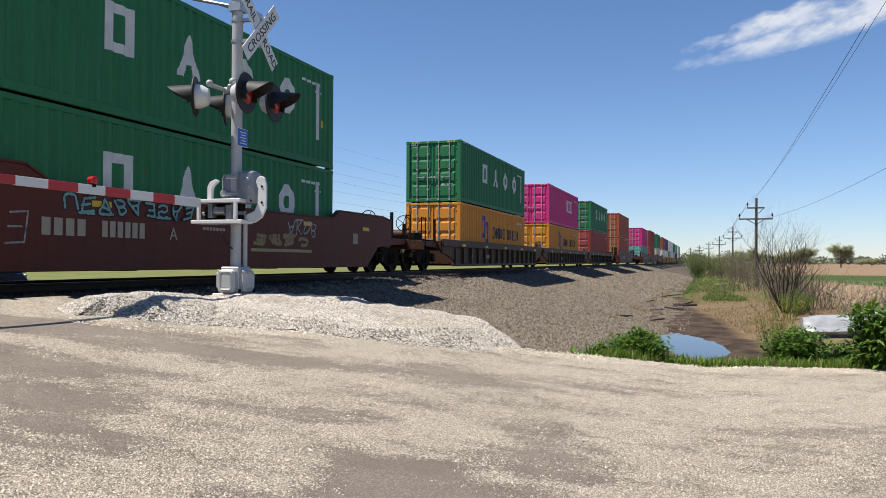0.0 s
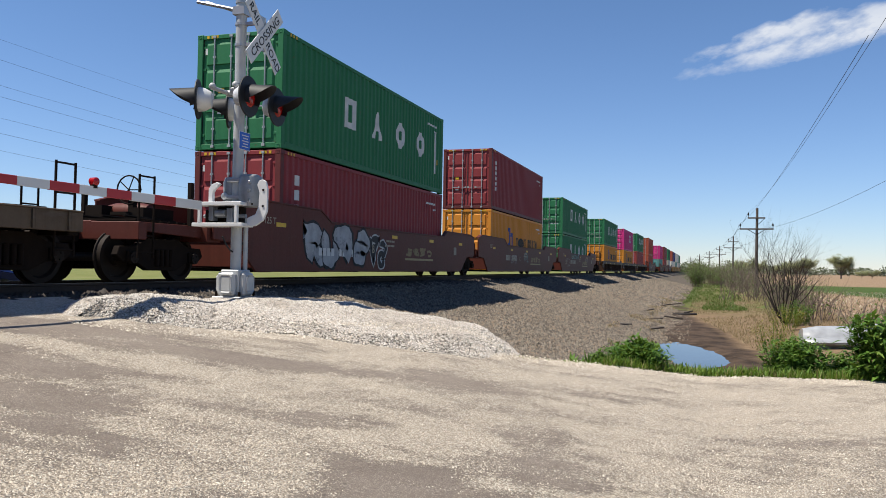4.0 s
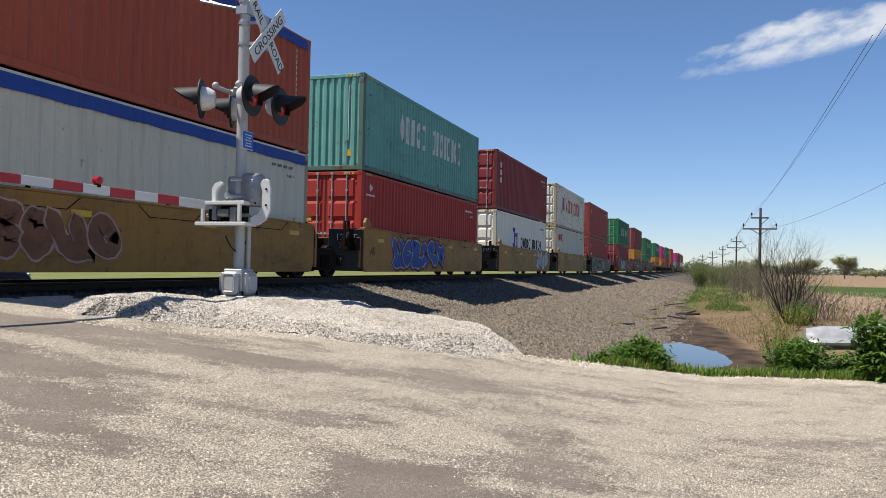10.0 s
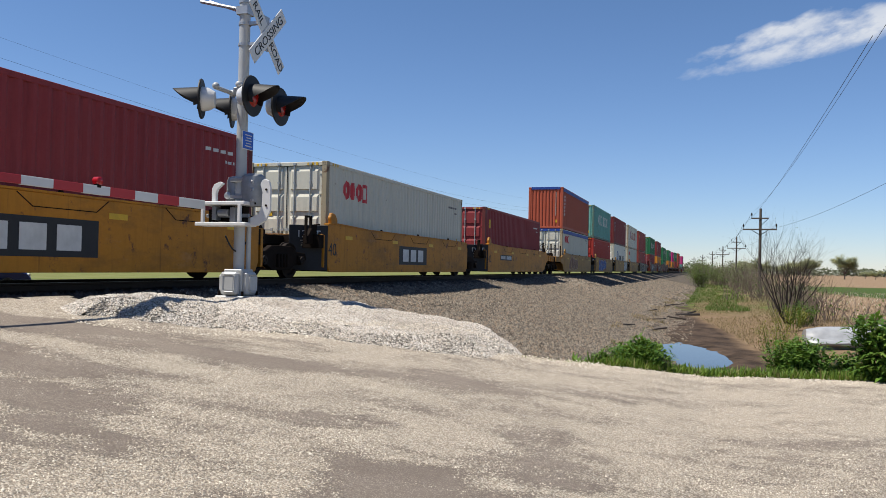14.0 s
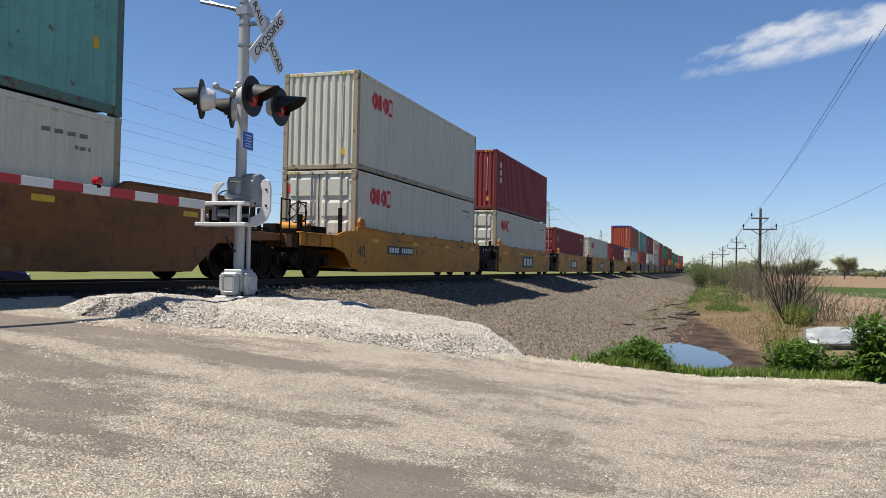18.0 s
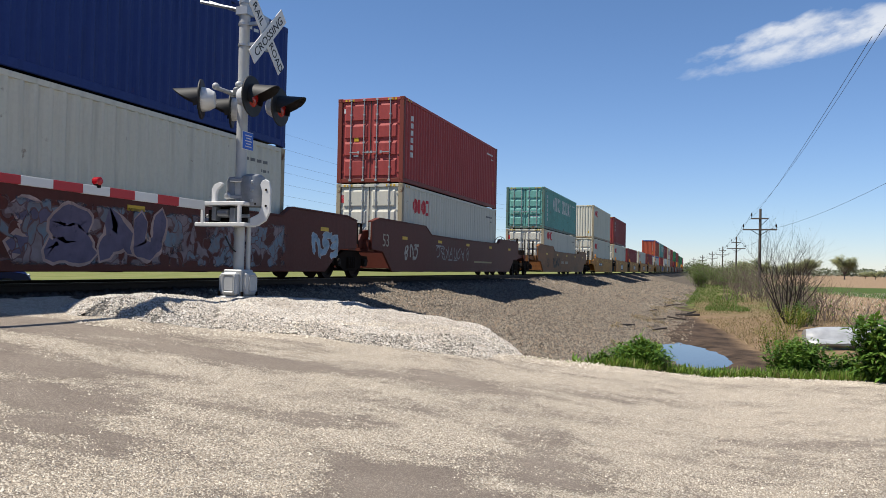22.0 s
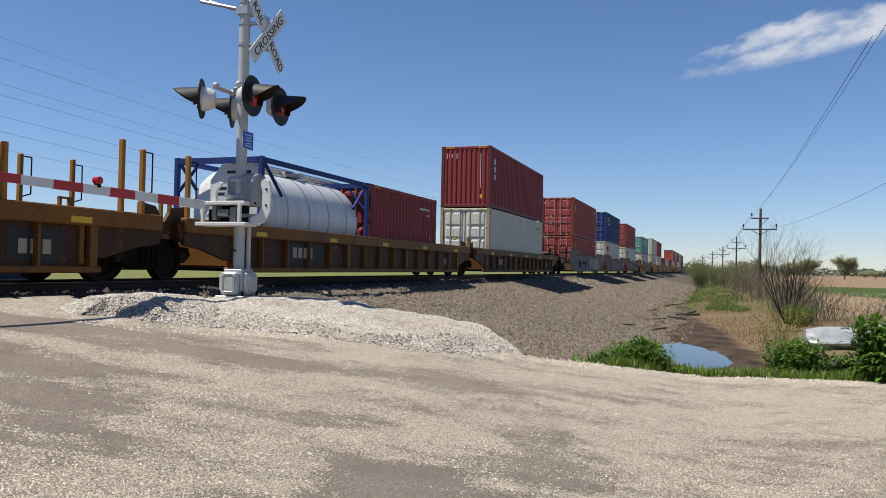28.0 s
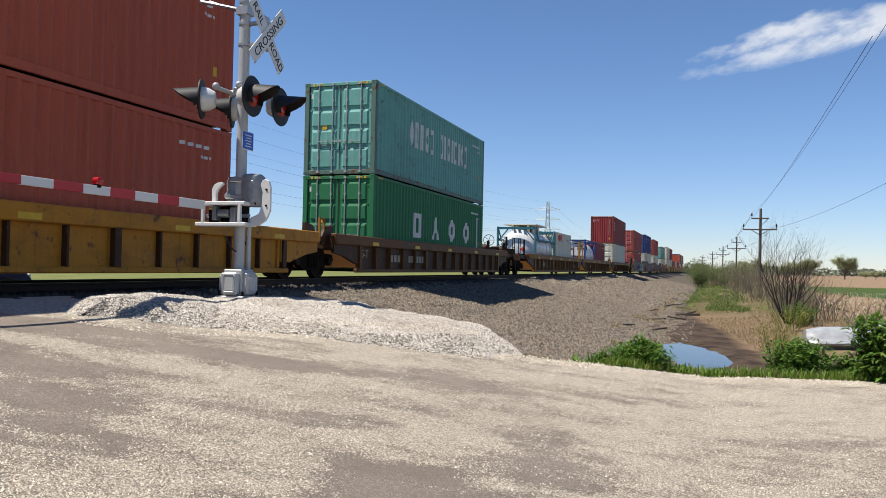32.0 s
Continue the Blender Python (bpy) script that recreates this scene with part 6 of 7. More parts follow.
        for y in (-0.40, 0.40):
            at = Matrix.Translation((0.41 if k > 0 else -0.45, y, 3.01)) @ Matrix.Rotation(radians(4) if k > 0 else math.pi + radians(26), 4, "Z")
            lamp = part("lamp", shared("lamp_body", LAMP_BACK, lamp_body, smooth=True), root, at, "round crossing lamp")
            part("background_plate", shared("lamp_plate", LAMP_BLACK, lambda g: g.turned((1, 0, 0), [(0.0, 0.17), (-0.01, 0.29), (0.005, 0.302), (0.02, 0.298), (0.022, 0.17)], 28), smooth=True), lamp)
            part("hood", shared("lamp_hood", LAMP_BLACK, lamp_hood, smooth=True), lamp)
            part("lens", shared("lamp_lens", RED_GLASS, lambda g: g.turned((1, 0, 0), [(0.01, 0.165), (0.03, 0.15), (0.05, 0.1), (0.058, 0.02)], 24), smooth=True), lamp, label="unlit red lens")
    # crossbuck
    sign = part("crossbuck", shared("buck_post", ALUM, lambda g: (g.box(0.08, 0.36, -0.03, 0.03, 3.88, 3.93), g.box(0.08, 0.36, -0.03, 0.03, 4.20, 4.25), g.box(0.34, 0.37, -0.1, 0.1, 3.80, 4.32))), root, label="white crossbuck sign with black lettering")
    for k, (turn, words) in enumerate(((45, (("RAIL", -0.375), ("ROAD", 0.375))), (-45, (("CROSSING", 0.0),)))):
        at = Matrix.Translation((0.376 + 0.022 * k, 0.03, 4.03)) @ SIDE @ Matrix.Rotation(radians(turn), 4, "Y")
        part("blade", shared("buck_blade", SIGN, lambda g: g.box(-0.62, 0.62, -0.008, 0.008, -0.115, 0.115), bevel=0.004), sign, at)
        for w, x in words:
            part("lettering", letters(w, 0.128, INK, 0.004, 1.22 if len(w) > 5 else 1.0), sign, at @ Matrix.Translation((x, -0.011, -0.064)), "black lettering")
    for z in (3.9, 4.22, 4.56, 4.75):
        part("band", shared("sig_band", ALUM, lambda g: g.turned((0, 0, 1), [(-0.02, 0.085), (-0.02, 0.094), (0.02, 0.094), (0.02, 0.085)], 18), smooth=True), root, (0, 0, z))
    part("sign_bracket", shared("buck_rear", ALUM, lambda g: (g.tube((-0.05, 0.05, 4.42), (-0.66, 0.02, 4.64), 0.022, 8), g.tube((-0.05, -0.05, 4.44), (-0.72, -0.12, 4.60), 0.028, 8), g.box(-0.1, 0.1, -0.1, 0.1, 4.36, 4.48))), root)


crossing_signal()


def gate_arm():
    root = new("gate_arm")
    root.location = (-7.12, 9.95, 2.335)
    tagged(root, "lowered crossing gate arm with red and white stripes", "gate arm")
    y, long = 0.0, 0.45
    for i in range(19):
        t = 0.065 - 0.0022 * i
        a = 0.60 if i == 0 else long
        part("stripe", shared(("arm", i), STRIPE_WHITE if i % 2 == 0 else STRIPE_RED, lambda g: g.box(-0.022, 0.022, -a, 0, -t, t), bevel=0.004), root, (0, y, 0.002 * i))
        y -= a
    for d in (2.15, 6.1):
        lamp = part("arm_lamp", shared("arm_lamp", RED_LAMP, lambda g: g.turned((1, 0, 0), [(-0.045, 0.02), (-0.04, 0.048), (0.04, 0.05), (0.055, 0.035), (0.06, 0.01)], 16, (0, 0, 0.115)), smooth=True), root, (0, -d, 0.01), "small red lamp on the arm")
        part("lamp_foot", shared("arm_foot", GRIME, lambda g: g.box(-0.03, 0.03, -0.03, 0.03, 0.03, 0.075)), lamp)


gate_arm()

# ---- scattered stones ----
def pebbles(name, spots, size, mat, label, category, seed):
    """Many small broken stones in one mesh, bedded in the ground; spots are (x, y, z)."""
    rng = np.random.default_rng(seed)
    p = np.array(spots)
    n = len(p)
    s = size * rng.lognormal(0, 0.27, (n, 1))
    turn = rng.uniform(0, 2 * math.pi, (n, 1)) + np.array([0, 0.5, 1.0, 1.5]) * math.pi + rng.normal(0, 0.25, (n, 4))
    reach = s * rng.uniform(0.75, 1.35, (n, 4))
    foot = np.stack([reach * np.cos(turn), reach * np.sin(turn), -0.5 * s * rng.uniform(0.0, 1.0, (n, 4))], 2)
    head = np.stack([s * rng.normal(0, 0.35, (n, 1)), s * rng.normal(0, 0.35, (n, 1)), s * rng.uniform(0.55, 1.15, (n, 1))], 2)
    v = np.concatenate([foot, head], 1) + p[:, None, :]
    tri = np.array([(0, 1, 4), (1, 2, 4), (2, 3, 4), (3, 0, 4)])
    f = (tri[None] + 5 * np.arange(n)[:, None, None]).reshape(-1)
    me = bpy.data.meshes.new(name)
    me.vertices.add(5 * n)
    me.vertices.foreach_set("co", v.reshape(-1))
    me.loops.add(12 * n)
    me.loops.foreach_set("vertex_index", f.astype(np.int32))
    me.polygons.add(4 * n)
    me.polygons.foreach_set("loop_start", np.arange(0, 12 * n, 3, dtype=np.int32))
    me.polygons.foreach_set("loop_total", np.full(4 * n, 3, dtype=np.int32))
    me.update(calc_edges=True)
    me.materials.append(mat)
    tagged(new(name, me), label, category, kind="stuff")


def pebble_mat(name, light, dark, warm, drift=0.25):
    n = Nodes(name)
    r = n.island()
    c = n.mix(r, dark, light)
    c = n.mix(n.step(n.calc("FRACT", n.calc("MULTIPLY", r, 37.0)), 0.8, 0.85), c, warm)
    c = n.mix(n.calc("MULTIPLY", n.noise(60, 3), 0.3), c, tone(dark, 0.8))
    c = n.mix(n.calc("MULTIPLY", n.step(n.noise(1.1, 6, 0.65, n.stretch((0.6, 1.3, 1.3))), 0.46, 0.66), drift), c, tone(warm, 0.5))
    return n.done(c, 0.9, 0, 0.2)


WHITE_BITS = pebble_mat("limestone_chips", (0.72, 0.675, 0.61), (0.20, 0.18, 0.155), (0.55, 0.475, 0.39), 0.55)
BROWN_BITS = pebble_mat("ballast_chips", (0.30, 0.258, 0.205), (0.050, 0.042, 0.034), (0.235, 0.175, 0.125))
ROAD_BITS = pebble_mat("road_chips", (0.68, 0.60, 0.485), (0.32, 0.272, 0.215), (0.74, 0.68, 0.57))
# dark copy of the ballast chips; shade below the train is in its colour
DARK_BITS = pebble_mat("shaded_ballast_chips", (0.09, 0.078, 0.068), (0.028, 0.025, 0.022), (0.08, 0.06, 0.048))
rng = np.random.default_rng(5)


def pick(n, x0, x1, y0, y1, ok, z_of, near=0.0):
    out = []
    while len(out) < n:
        x, y = float(rng.uniform(x0, x1)), float(y0 + (y1 - y0) * rng.uniform(0, 1) ** (1 + near))
        if ok(x, y):
            out.append((x, y, z_of(x, y)))
    return out


def on_mound(x, y):
    m = mound_z(x, y)
    return x > -9.2 and m > (road_z(x) if y < edge_y(x) + 0.6 else -9) - 0.03 and m > (ballast_z(x, y) - 0.06 if y > 9 else 0)


pebbles("mound_stones", pick(150000, -9.0, -1.9, 6.5, 14.0, on_mound, lambda x, y: mound_top(x, y) + 0.002), 0.0112, WHITE_BITS, "loose white limestone chips", "gravel", 1)
pebbles("ballast_stones", pick(60000, -9.6, -0.2, 10.3, 46, lambda x, y: not on_mound(x, y) and (x < -1.4 + 1.3 * noise.noise(Vector((x * 0.9, y * 0.35, 6))) or (x < -0.6 and math.sin(x * 977 + y * 613) > 0.93)) and y > edge_y(x) + 0.25 and x > -9.0 + 0.3 * math.sin(7 * y), lambda x, y: max(ballast_z(x, y), ground_z(x, y) - 0.04) + 0.004, 0.7), 0.028, BROWN_BITS, "loose brown ballast stones", "gravel", 2)
pebbles("ballast_stones_beyond", pick(26000, -9.6, -1.6, 44, 120, lambda x, y: True, lambda x, y: ballast_z(x, y) + 0.01, 0.8), 0.055, BROWN_BITS, "loose brown ballast stones", "gravel", 7)
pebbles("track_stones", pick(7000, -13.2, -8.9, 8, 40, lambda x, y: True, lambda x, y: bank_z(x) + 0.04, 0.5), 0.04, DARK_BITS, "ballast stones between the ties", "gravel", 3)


def road_spots(n):
    """Loose chips where the road has them, thickest near the viewer."""
    out = []
    while len(out) < n:
        x, y = float(rng.uniform(-8.2, 4.2)), float(2.4 + 10.2 * rng.uniform(0, 1) ** 1.4)
        if -1.25 * y - 0.4 < x < 0.28 * y + 0.3 and x > -7.8 and y < edge_y(x) + 0.2 and rng.uniform(0.1, 1.1) < chips_lie(x, y):
            out.append((x, y, road_z(x) + 0.010 + lumps(x, y, 1.1, 0.012)))
    return out


pebbles("road_stones", road_spots(240000), 0.0058, ROAD_BITS, "fine loose gravel on the road", "gravel", 4)
pebbles("edge_stones", pick(8000, -6.6, 4.5, 5, 13.4, lambda x, y: abs(y - edge_y(x) - 0.15) < 0.55, lambda x, y: (road_z(x) + 0.016 if y < edge_y(x) + 0.3 else max(ground_z(x, y), mound_top(x, y)) + 0.012)), 0.0095, ROAD_BITS, "pale chips along the road edge", "gravel", 6)


# ---- plants ----
def leaf_mat(name, a, b, c=None, spec=0.25):
    n = Nodes(name)
    r = n.island()
    col = n.mix(r, a, b)
    if c:
        col = n.mix(n.step(n.calc("FRACT", n.calc("MULTIPLY", r, 53.0)), 0.80, 0.86), col, c)
    n.bsdf.inputs["Transmission Weight"].default_value = 0.0
    n.bsdf.inputs["Subsurface Weight"].default_value = 0.0
    mat = n.done(col, 0.55, 0, spec)
    tr = n.nt.nodes.new("ShaderNodeBsdfTranslucent")
    n.put(n.mix(0.5, col, (0.25, 0.32, 0.04)), tr.inputs[0])
    mx = n.nt.nodes.new("ShaderNodeMixShader")
    mx.inputs[0].default_value = 0.3
    n.nt.links.new(n.bsdf.outputs[0], mx.inputs[1])
    n.nt.links.new(tr.outputs[0], mx.inputs[2])
    n.nt.links.new(mx.outputs[0], n.nt.nodes["Material Output"].inputs[0])
    return mat


LEAF = leaf_mat("fresh_weed_leaf", (0.040, 0.110, 0.014), (0.115, 0.215, 0.032), (0.17, 0.26, 0.055))
# paler than real foliage, with far-off haze put into the leaf colour
LEAF_FAR = leaf_mat("haze_pale_tree_leaf", (0.30, 0.32, 0.17), (0.46, 0.47, 0.27), (0.46, 0.43, 0.30))
# greyed and lightened: haze of the distance is painted into these leaves
LEAF_HAZE = leaf_mat("haze_pale_wood_leaf", (0.13, 0.15, 0.105), (0.19, 0.205, 0.15), (0.21, 0.20, 0.17))
LEAF_YELLOW = leaf_mat("yellow_green_leaf", (0.13, 0.14, 0.02), (0.22, 0.20, 0.03))
LEAF_HEDGE = leaf_mat("young_hedge_leaf", (0.055, 0.105, 0.02), (0.12, 0.17, 0.04))
BLADE = leaf_mat("grass_blade", (0.075, 0.155, 0.018), (0.18, 0.275, 0.045), (0.26, 0.25, 0.09))
STRAW = leaf_mat("dry_grass_blade", (0.24, 0.165, 0.10), (0.40, 0.30, 0.20), (0.12, 0.085, 0.052), 0.1)
STALK = leaf_mat("corn_stubble_stalk", (0.34, 0.26, 0.17), (0.74, 0.66, 0.53), (0.20, 0.14, 0.085), 0.1)
BARK = simple("grey_brown_bark", (0.040, 0.031, 0.026), 0.9, 0, 12, 0.35)
TWIG = simple("dry_twig", (0.20, 0.15, 0.12), 0.9, 0, 8, 0.35)


def leaves(name, pos, way, length, wide, mat, parent=None, label="", category="", kind="", droop=0.25):
    """Pointed leaves, each a folded blade of four triangles; pos and way are arrays."""
    n = len(pos)
    side = np.cross(way, np.array([0, 0, 1.0])) + 1e-4
    side /= np.linalg.norm(side, axis=1, keepdims=True)
    L, W = np.asarray(length).reshape(-1, 1), np.asarray(wide).reshape(-1, 1)
    mid = pos + way * L * 0.45 + np.array([0, 0, 0.04]) * L
    tip = pos + way * L - np.array([0, 0, 1.0]) * L * droop
    v = np.stack([pos, mid + side * W, mid - side * W, tip], 1).reshape(-1, 3)
    f = (np.array([(0, 1, 2), (1, 3, 2)])[None] + 4 * np.arange(n)[:, None, None]).reshape(-1, 3)
    me = bpy.data.meshes.new(name)
    me.from_pydata(v.tolist(), [], f.tolist())
    me.materials.append(mat)
    ob = new(name, me)
    ob.parent = parent
    return tagged(ob, label, category, kind=kind)


def outward(n, r, up=0.3):
    w = r.normal(size=(n, 3))
    w[:, 2] = np.abs(w[:, 2]) * 0.6 + up
    return w / np.linalg.norm(w, axis=1, keepdims=True)


def weed_bush(x, y, z, wide, high, count, leaf, thin, seed, mat, label, name="weed_bush"):
    """A leafy weed clump: several leaning stems with leaves all along them."""
    r = np.random.default_rng(seed)
    root = new(name)
    root.location = (x, y, z)
    tagged(root, label, "bush", "weeds at the roadside")
    stems = max(8, int(count / 45))
    g, pos, way = Geo(), [], []
    for i in range(stems):
        a, lean = r.uniform(0, 2 * math.pi), r.uniform(0, 1) ** 0.7
        foot = np.array([math.cos(a), math.sin(a), 0]) * wide * 0.28 * lean
        head = np.array([math.cos(a) * wide * 0.5 * lean, math.sin(a) * wide * 0.5 * lean, high * (1.05 - 0.45 * lean * r.uniform(0.5, 1.2))])
        g.tube(foot, head, 0.008, 5, 0.003)
        m = int(count / stems)
        k = r.uniform(0.12, 1.0, m)[:, None]
        p = foot + (head - foot) * k + r.normal(0, 0.045 * wide, (m, 3))
        p[:, 2] = np.maximum(p[:, 2], 0.01)
        pos.append(p)
        w = outward(m, r, 0.15)
        w[:, :2] += np.array([math.cos(a), math.sin(a)]) * 0.5
        way.append(w / np.linalg.norm(w, axis=1, keepdims=True))
    part("stem", g.mesh("stem", LEAF), root)
    pos, way = np.concatenate(pos), np.concatenate(way)
    leaves("foliage", pos, way, leaf * r.uniform(0.6, 1.3, len(pos)), leaf * thin * r.uniform(0.7, 1.2, len(pos)), mat, root)
    return root


def gz(x, y):
    return ground_z(x, y) - 0.05


weed_bush(-0.95, 11.95, gz(-0.95, 11.95) - 0.02, 0.95, 0.56, 5200, 0.13, 0.17, 11, LEAF, "dense fresh green weed clump beside the road edge")
weed_bush(-1.45, 11.6, gz(-1.45, 11.6), 0.40, 0.30, 900, 0.10, 0.16, 12, LEAF, "small green weed clump beside the road edge")
weed_bush(1.30, 13.2, gz(1.30, 13.2), 1.10, 0.76, 4600, 0.10, 0.26, 13, LEAF, "dark green leafy weed bush beside the road")
weed_bush(2.02, 13.6, gz(2.0, 13.6), 0.75, 0.60, 2400, 0.10, 0.24, 17, LEAF, "dark green leafy weed bush beside the road")
weed_bush(2.25, 12.75, gz(2.25, 12.75), 0.75, 1.0, 1300, 0.24, 0.12, 14, LEAF, "tall weeds with long narrow leaves at the roadside")
weed_bush(2.85, 12.9, gz(2.8, 12.9), 0.95, 1.05, 1600, 0.24, 0.12, 15, LEAF, "tall weeds with long narrow leaves at the roadside")
weed_bush(1.75, 24.0, -0.75, 1.4, 0.9, 900, 0.08, 0.25, 16, LEAF_YELLOW, "yellow-green shrub at the ditch side", "shrub")
weed_bush(3.0, 33.5, -0.65, 1.6, 0.9, 900, 0.10, 0.25, 18, LEAF_YELLOW, "yellow-green shrub at the ditch side", "shrub")
weed_bush(3.6, 36.2, -0.65, 1.5, 0.95, 1200, 0.11, 0.25, 19, LEAF, "dark green undergrowth at the foot of the bare tree", "shrub")


def blades(name, pts, high, wide, mat, label, seed, lean=0.35):
    r = np.random.default_rng(seed)
    p = np.array(pts)
    w = r.normal(0, lean, (len(p), 3))
    w[:, 2] = 1
    w /= np.linalg.norm(w, axis=1, keepdims=True)
    return leaves(name, p, w, high * r.uniform(0.5, 1.3, len(p)), wide * r.uniform(0.7, 1.2, len(p)), mat, None, label, "grass", "stuff", 0.12)


def by_edge(d0, d1):
    return lambda x, y: d0 < y - edge_y(x) < d1 + 0.5 * noise.noise(Vector((x, y, 0)))


blades("verge_grass", pick(21000, -1.35, 5.0, 10, 15.5, by_edge(0.12, 1.9), gz), 0.22, 0.010, BLADE, "fresh green grass along the road edge", 21)
blades("verge_weeds", pick(2200, -1.8, 4.5, 10, 14.5, by_edge(0.3, 1.2), gz), 0.26, 0.022, LEAF, "broad-leaved weeds along the road edge", 22, 0.6)
blades("toe_grass", pick(420, -2.4, -1.2, 10, 13.5, by_edge(0.05, 0.35), lambda x, y: max(gz(x, y), mound_z(x, y))), 0.10, 0.005, BLADE, "sparse grass at the foot of the gravel", 26)
blades("dry_grass", pick(24000, -1.3, 9.5, 15, 75, lambda x, y: max(-1.0, 1.9 - 0.12 * max(0, y - 22)) < x < 5.9 and noise.noise(Vector((x * 0.4, y * 0.15, 5))) > -0.25, gz, 0.8), 0.17, 0.011, STRAW, "dry matted grass on the ditch side", 23, 0.7)
blades("ditch_grass", pick(7000, -1.6, 2.8, 50, 160, lambda x, y: noise.noise(Vector((x * 0.5, y * 0.06, 9))) > -0.2, gz, 0.8), 0.24, 0.022, LEAF_HEDGE, "green grass in the ditch", 24, 0.4)
blades("bank_weeds", pick(2500, -3.2, -1.2, 20, 70, lambda x, y: noise.noise(Vector((x, y * 0.3, 2))) > 0.2, lambda x, y: ballast_z(x, y)), 0.16, 0.010, STRAW, "dry weeds at the foot of the ballast", 27, 0.6)


def stubble_spots():
    out = []
    for i in range(38):
        x = 6.0 + i * 0.76
        y = 20.0
        while y < 90:
            y += float(rng.uniform(0.10, 0.4)) * (1 + y / 80)
            out.append((x + float(rng.normal(0, 0.05)), y, gz(x, y)))
    return out


blades("corn_stubble", stubble_spots(), 0.19, 0.040, STALK, "rows of pale cut corn stubble in the field", 25, 0.3)


# ---- woody plants ----
def limb(g, a, way, length, r, depth, rnd, tips, kink=0.28):
    """One branch and what grows from it."""
    steps = 4
    p, w = Vector(a), Vector(way).normalized()
    for i in range(steps):
        q = p + w * length / steps
        r1 = r * (1 - 0.16 * (i + 1))
        g.tube(p, q, r * (1 - 0.16 * i), 5 if depth else 7, r1, caps=False)
        p = q
        w = (w + Vector((rnd.gauss(0, kink), rnd.gauss(0, kink), rnd.gauss(0.10, kink * 0.6))) * 0.5).normalized()
        if depth and i > 0:
            for _ in range(2 if depth > 1 else 2):
                side = Vector((rnd.gauss(0, 1), rnd.gauss(0, 1), rnd.gauss(0.35, 0.5))).normalized()
                limb(g, p, (w * 0.9 + side * 0.75), length * rnd.uniform(0.45, 0.65), r1 * 0.6, depth - 1, rnd, tips, kink)
    tips.append((p.x, p.y, p.z))


def bare_tree(x, y, z, high, seed, stems=7, spread=0.5, depth=2):
    rnd = random.Random(seed)
    root = new("bare_tree")
    root.location = (x, y, z)
    tagged(root, "nearly leafless multi-stemmed young tree beside the ditch", "tree")
    tips = []
    for i in range(stems):
        g = Geo()
        a = 2 * math.pi * i / stems + rnd.uniform(-0.3, 0.3)
        lean = spread * rnd.uniform(0.35, 1.1)
        limb(g, (0.12 * math.cos(a), 0.12 * math.sin(a), -0.1), (math.cos(a) * lean, math.sin(a) * lean, 1), high * rnd.uniform(0.58, 0.95), 0.031, depth, rnd, tips, 0.17)
        part("trunk", g.mesh("trunk", BARK, smooth=True), root)
    r = np.random.default_rng(seed)
    t = np.array(tips)[r.integers(0, len(tips), 420)] + r.normal(0, 0.07, (420, 3))
    leaves("crown", t, outward(420, r), 0.05 * r.uniform(0.6, 1.3, 420), 0.012 * r.uniform(0.7, 1.3, 420), LEAF_YELLOW, root, "sparse opening buds")


bare_tree(3.25, 37.5, -0.6, 3.15, 8, 16, 0.52)


def brush(x, y, z, wide, high, seed, leafy, mat):
    """A thicket of thin upright twigs, some in leaf."""
    r, rnd = np.random.default_rng(seed), random.Random(seed)
    root = new("brush_thicket")
    root.location = (x, y, z)
    tagged(root, "green leafy thicket along the ditch" if leafy > 0.5 else "grey-brown leafless brush thicket along the ditch", "bush", "brush along the ditch")
    g, tips = Geo(), []
    for i in range(26):
        a, d = rnd.uniform(0, 6.28), rnd.uniform(0, 1) ** 0.6 * wide * 0.45
        limb(g, (d * math.cos(a), d * math.sin(a), -0.1), (rnd.gauss(0, 0.3), rnd.gauss(0, 0.3), 1), high * rnd.uniform(0.5, 1.0), 0.018 + 0.004 * high, 1, rnd, tips)
    part("twig_tangle", g.mesh("twig_tangle", TWIG), root, kind="stuff")
    n = int(2600 * leafy)
    if n > 50:
        t = np.array(tips)[r.integers(0, len(tips), n)]
        t = t * np.array([1, 1, 1]) * r.uniform(0.35, 1.0, (n, 1)) ** np.array([0.3, 0.3, 1.0]) + r.normal(0, 0.12 * high / 2, (n, 3))
        s = 0.09 + 0.035 * high
        leaves("foliage", t, outward(n, r), s * r.uniform(0.6, 1.3, n), s * 0.3 * r.uniform(0.7, 1.3, n), mat, root)


rb = random.Random(4)
for i in range(22):
    y = 48 + 7.5 * i + rb.uniform(-2, 2)
    x = 4.3 - 0.016 * (y - 48) + rb.gauss(0, 0.8)
    brush(x, y, gz(x, y), 3.2 + 0.008 * y, 1.5 + 0.010 * y + rb.uniform(-0.3, 0.6), 100 + i, 0.08 if i < 8 else 0.5, LEAF_HEDGE)
for i in range(7):
    y = 125 + 24 * i + rb.uniform(-4, 4)
    x = -1.0 - 0.010 * (y - 70) + rb.gauss(0, 0.4)
    brush(x, y, gz(x, y), 2.6, 1.5 + 0.012 * y, 150 + i, 0.9, LEAF_HEDGE)
for i in range(10):
    y, x = 30 + 4.5 * i, 5.2 + rb.gauss(0, 0.9)
    brush(x, y, gz(x, y), 2.4, 0.9 + rb.uniform(0, 0.5), 170 + i, 0.05, LEAF_HEDGE)


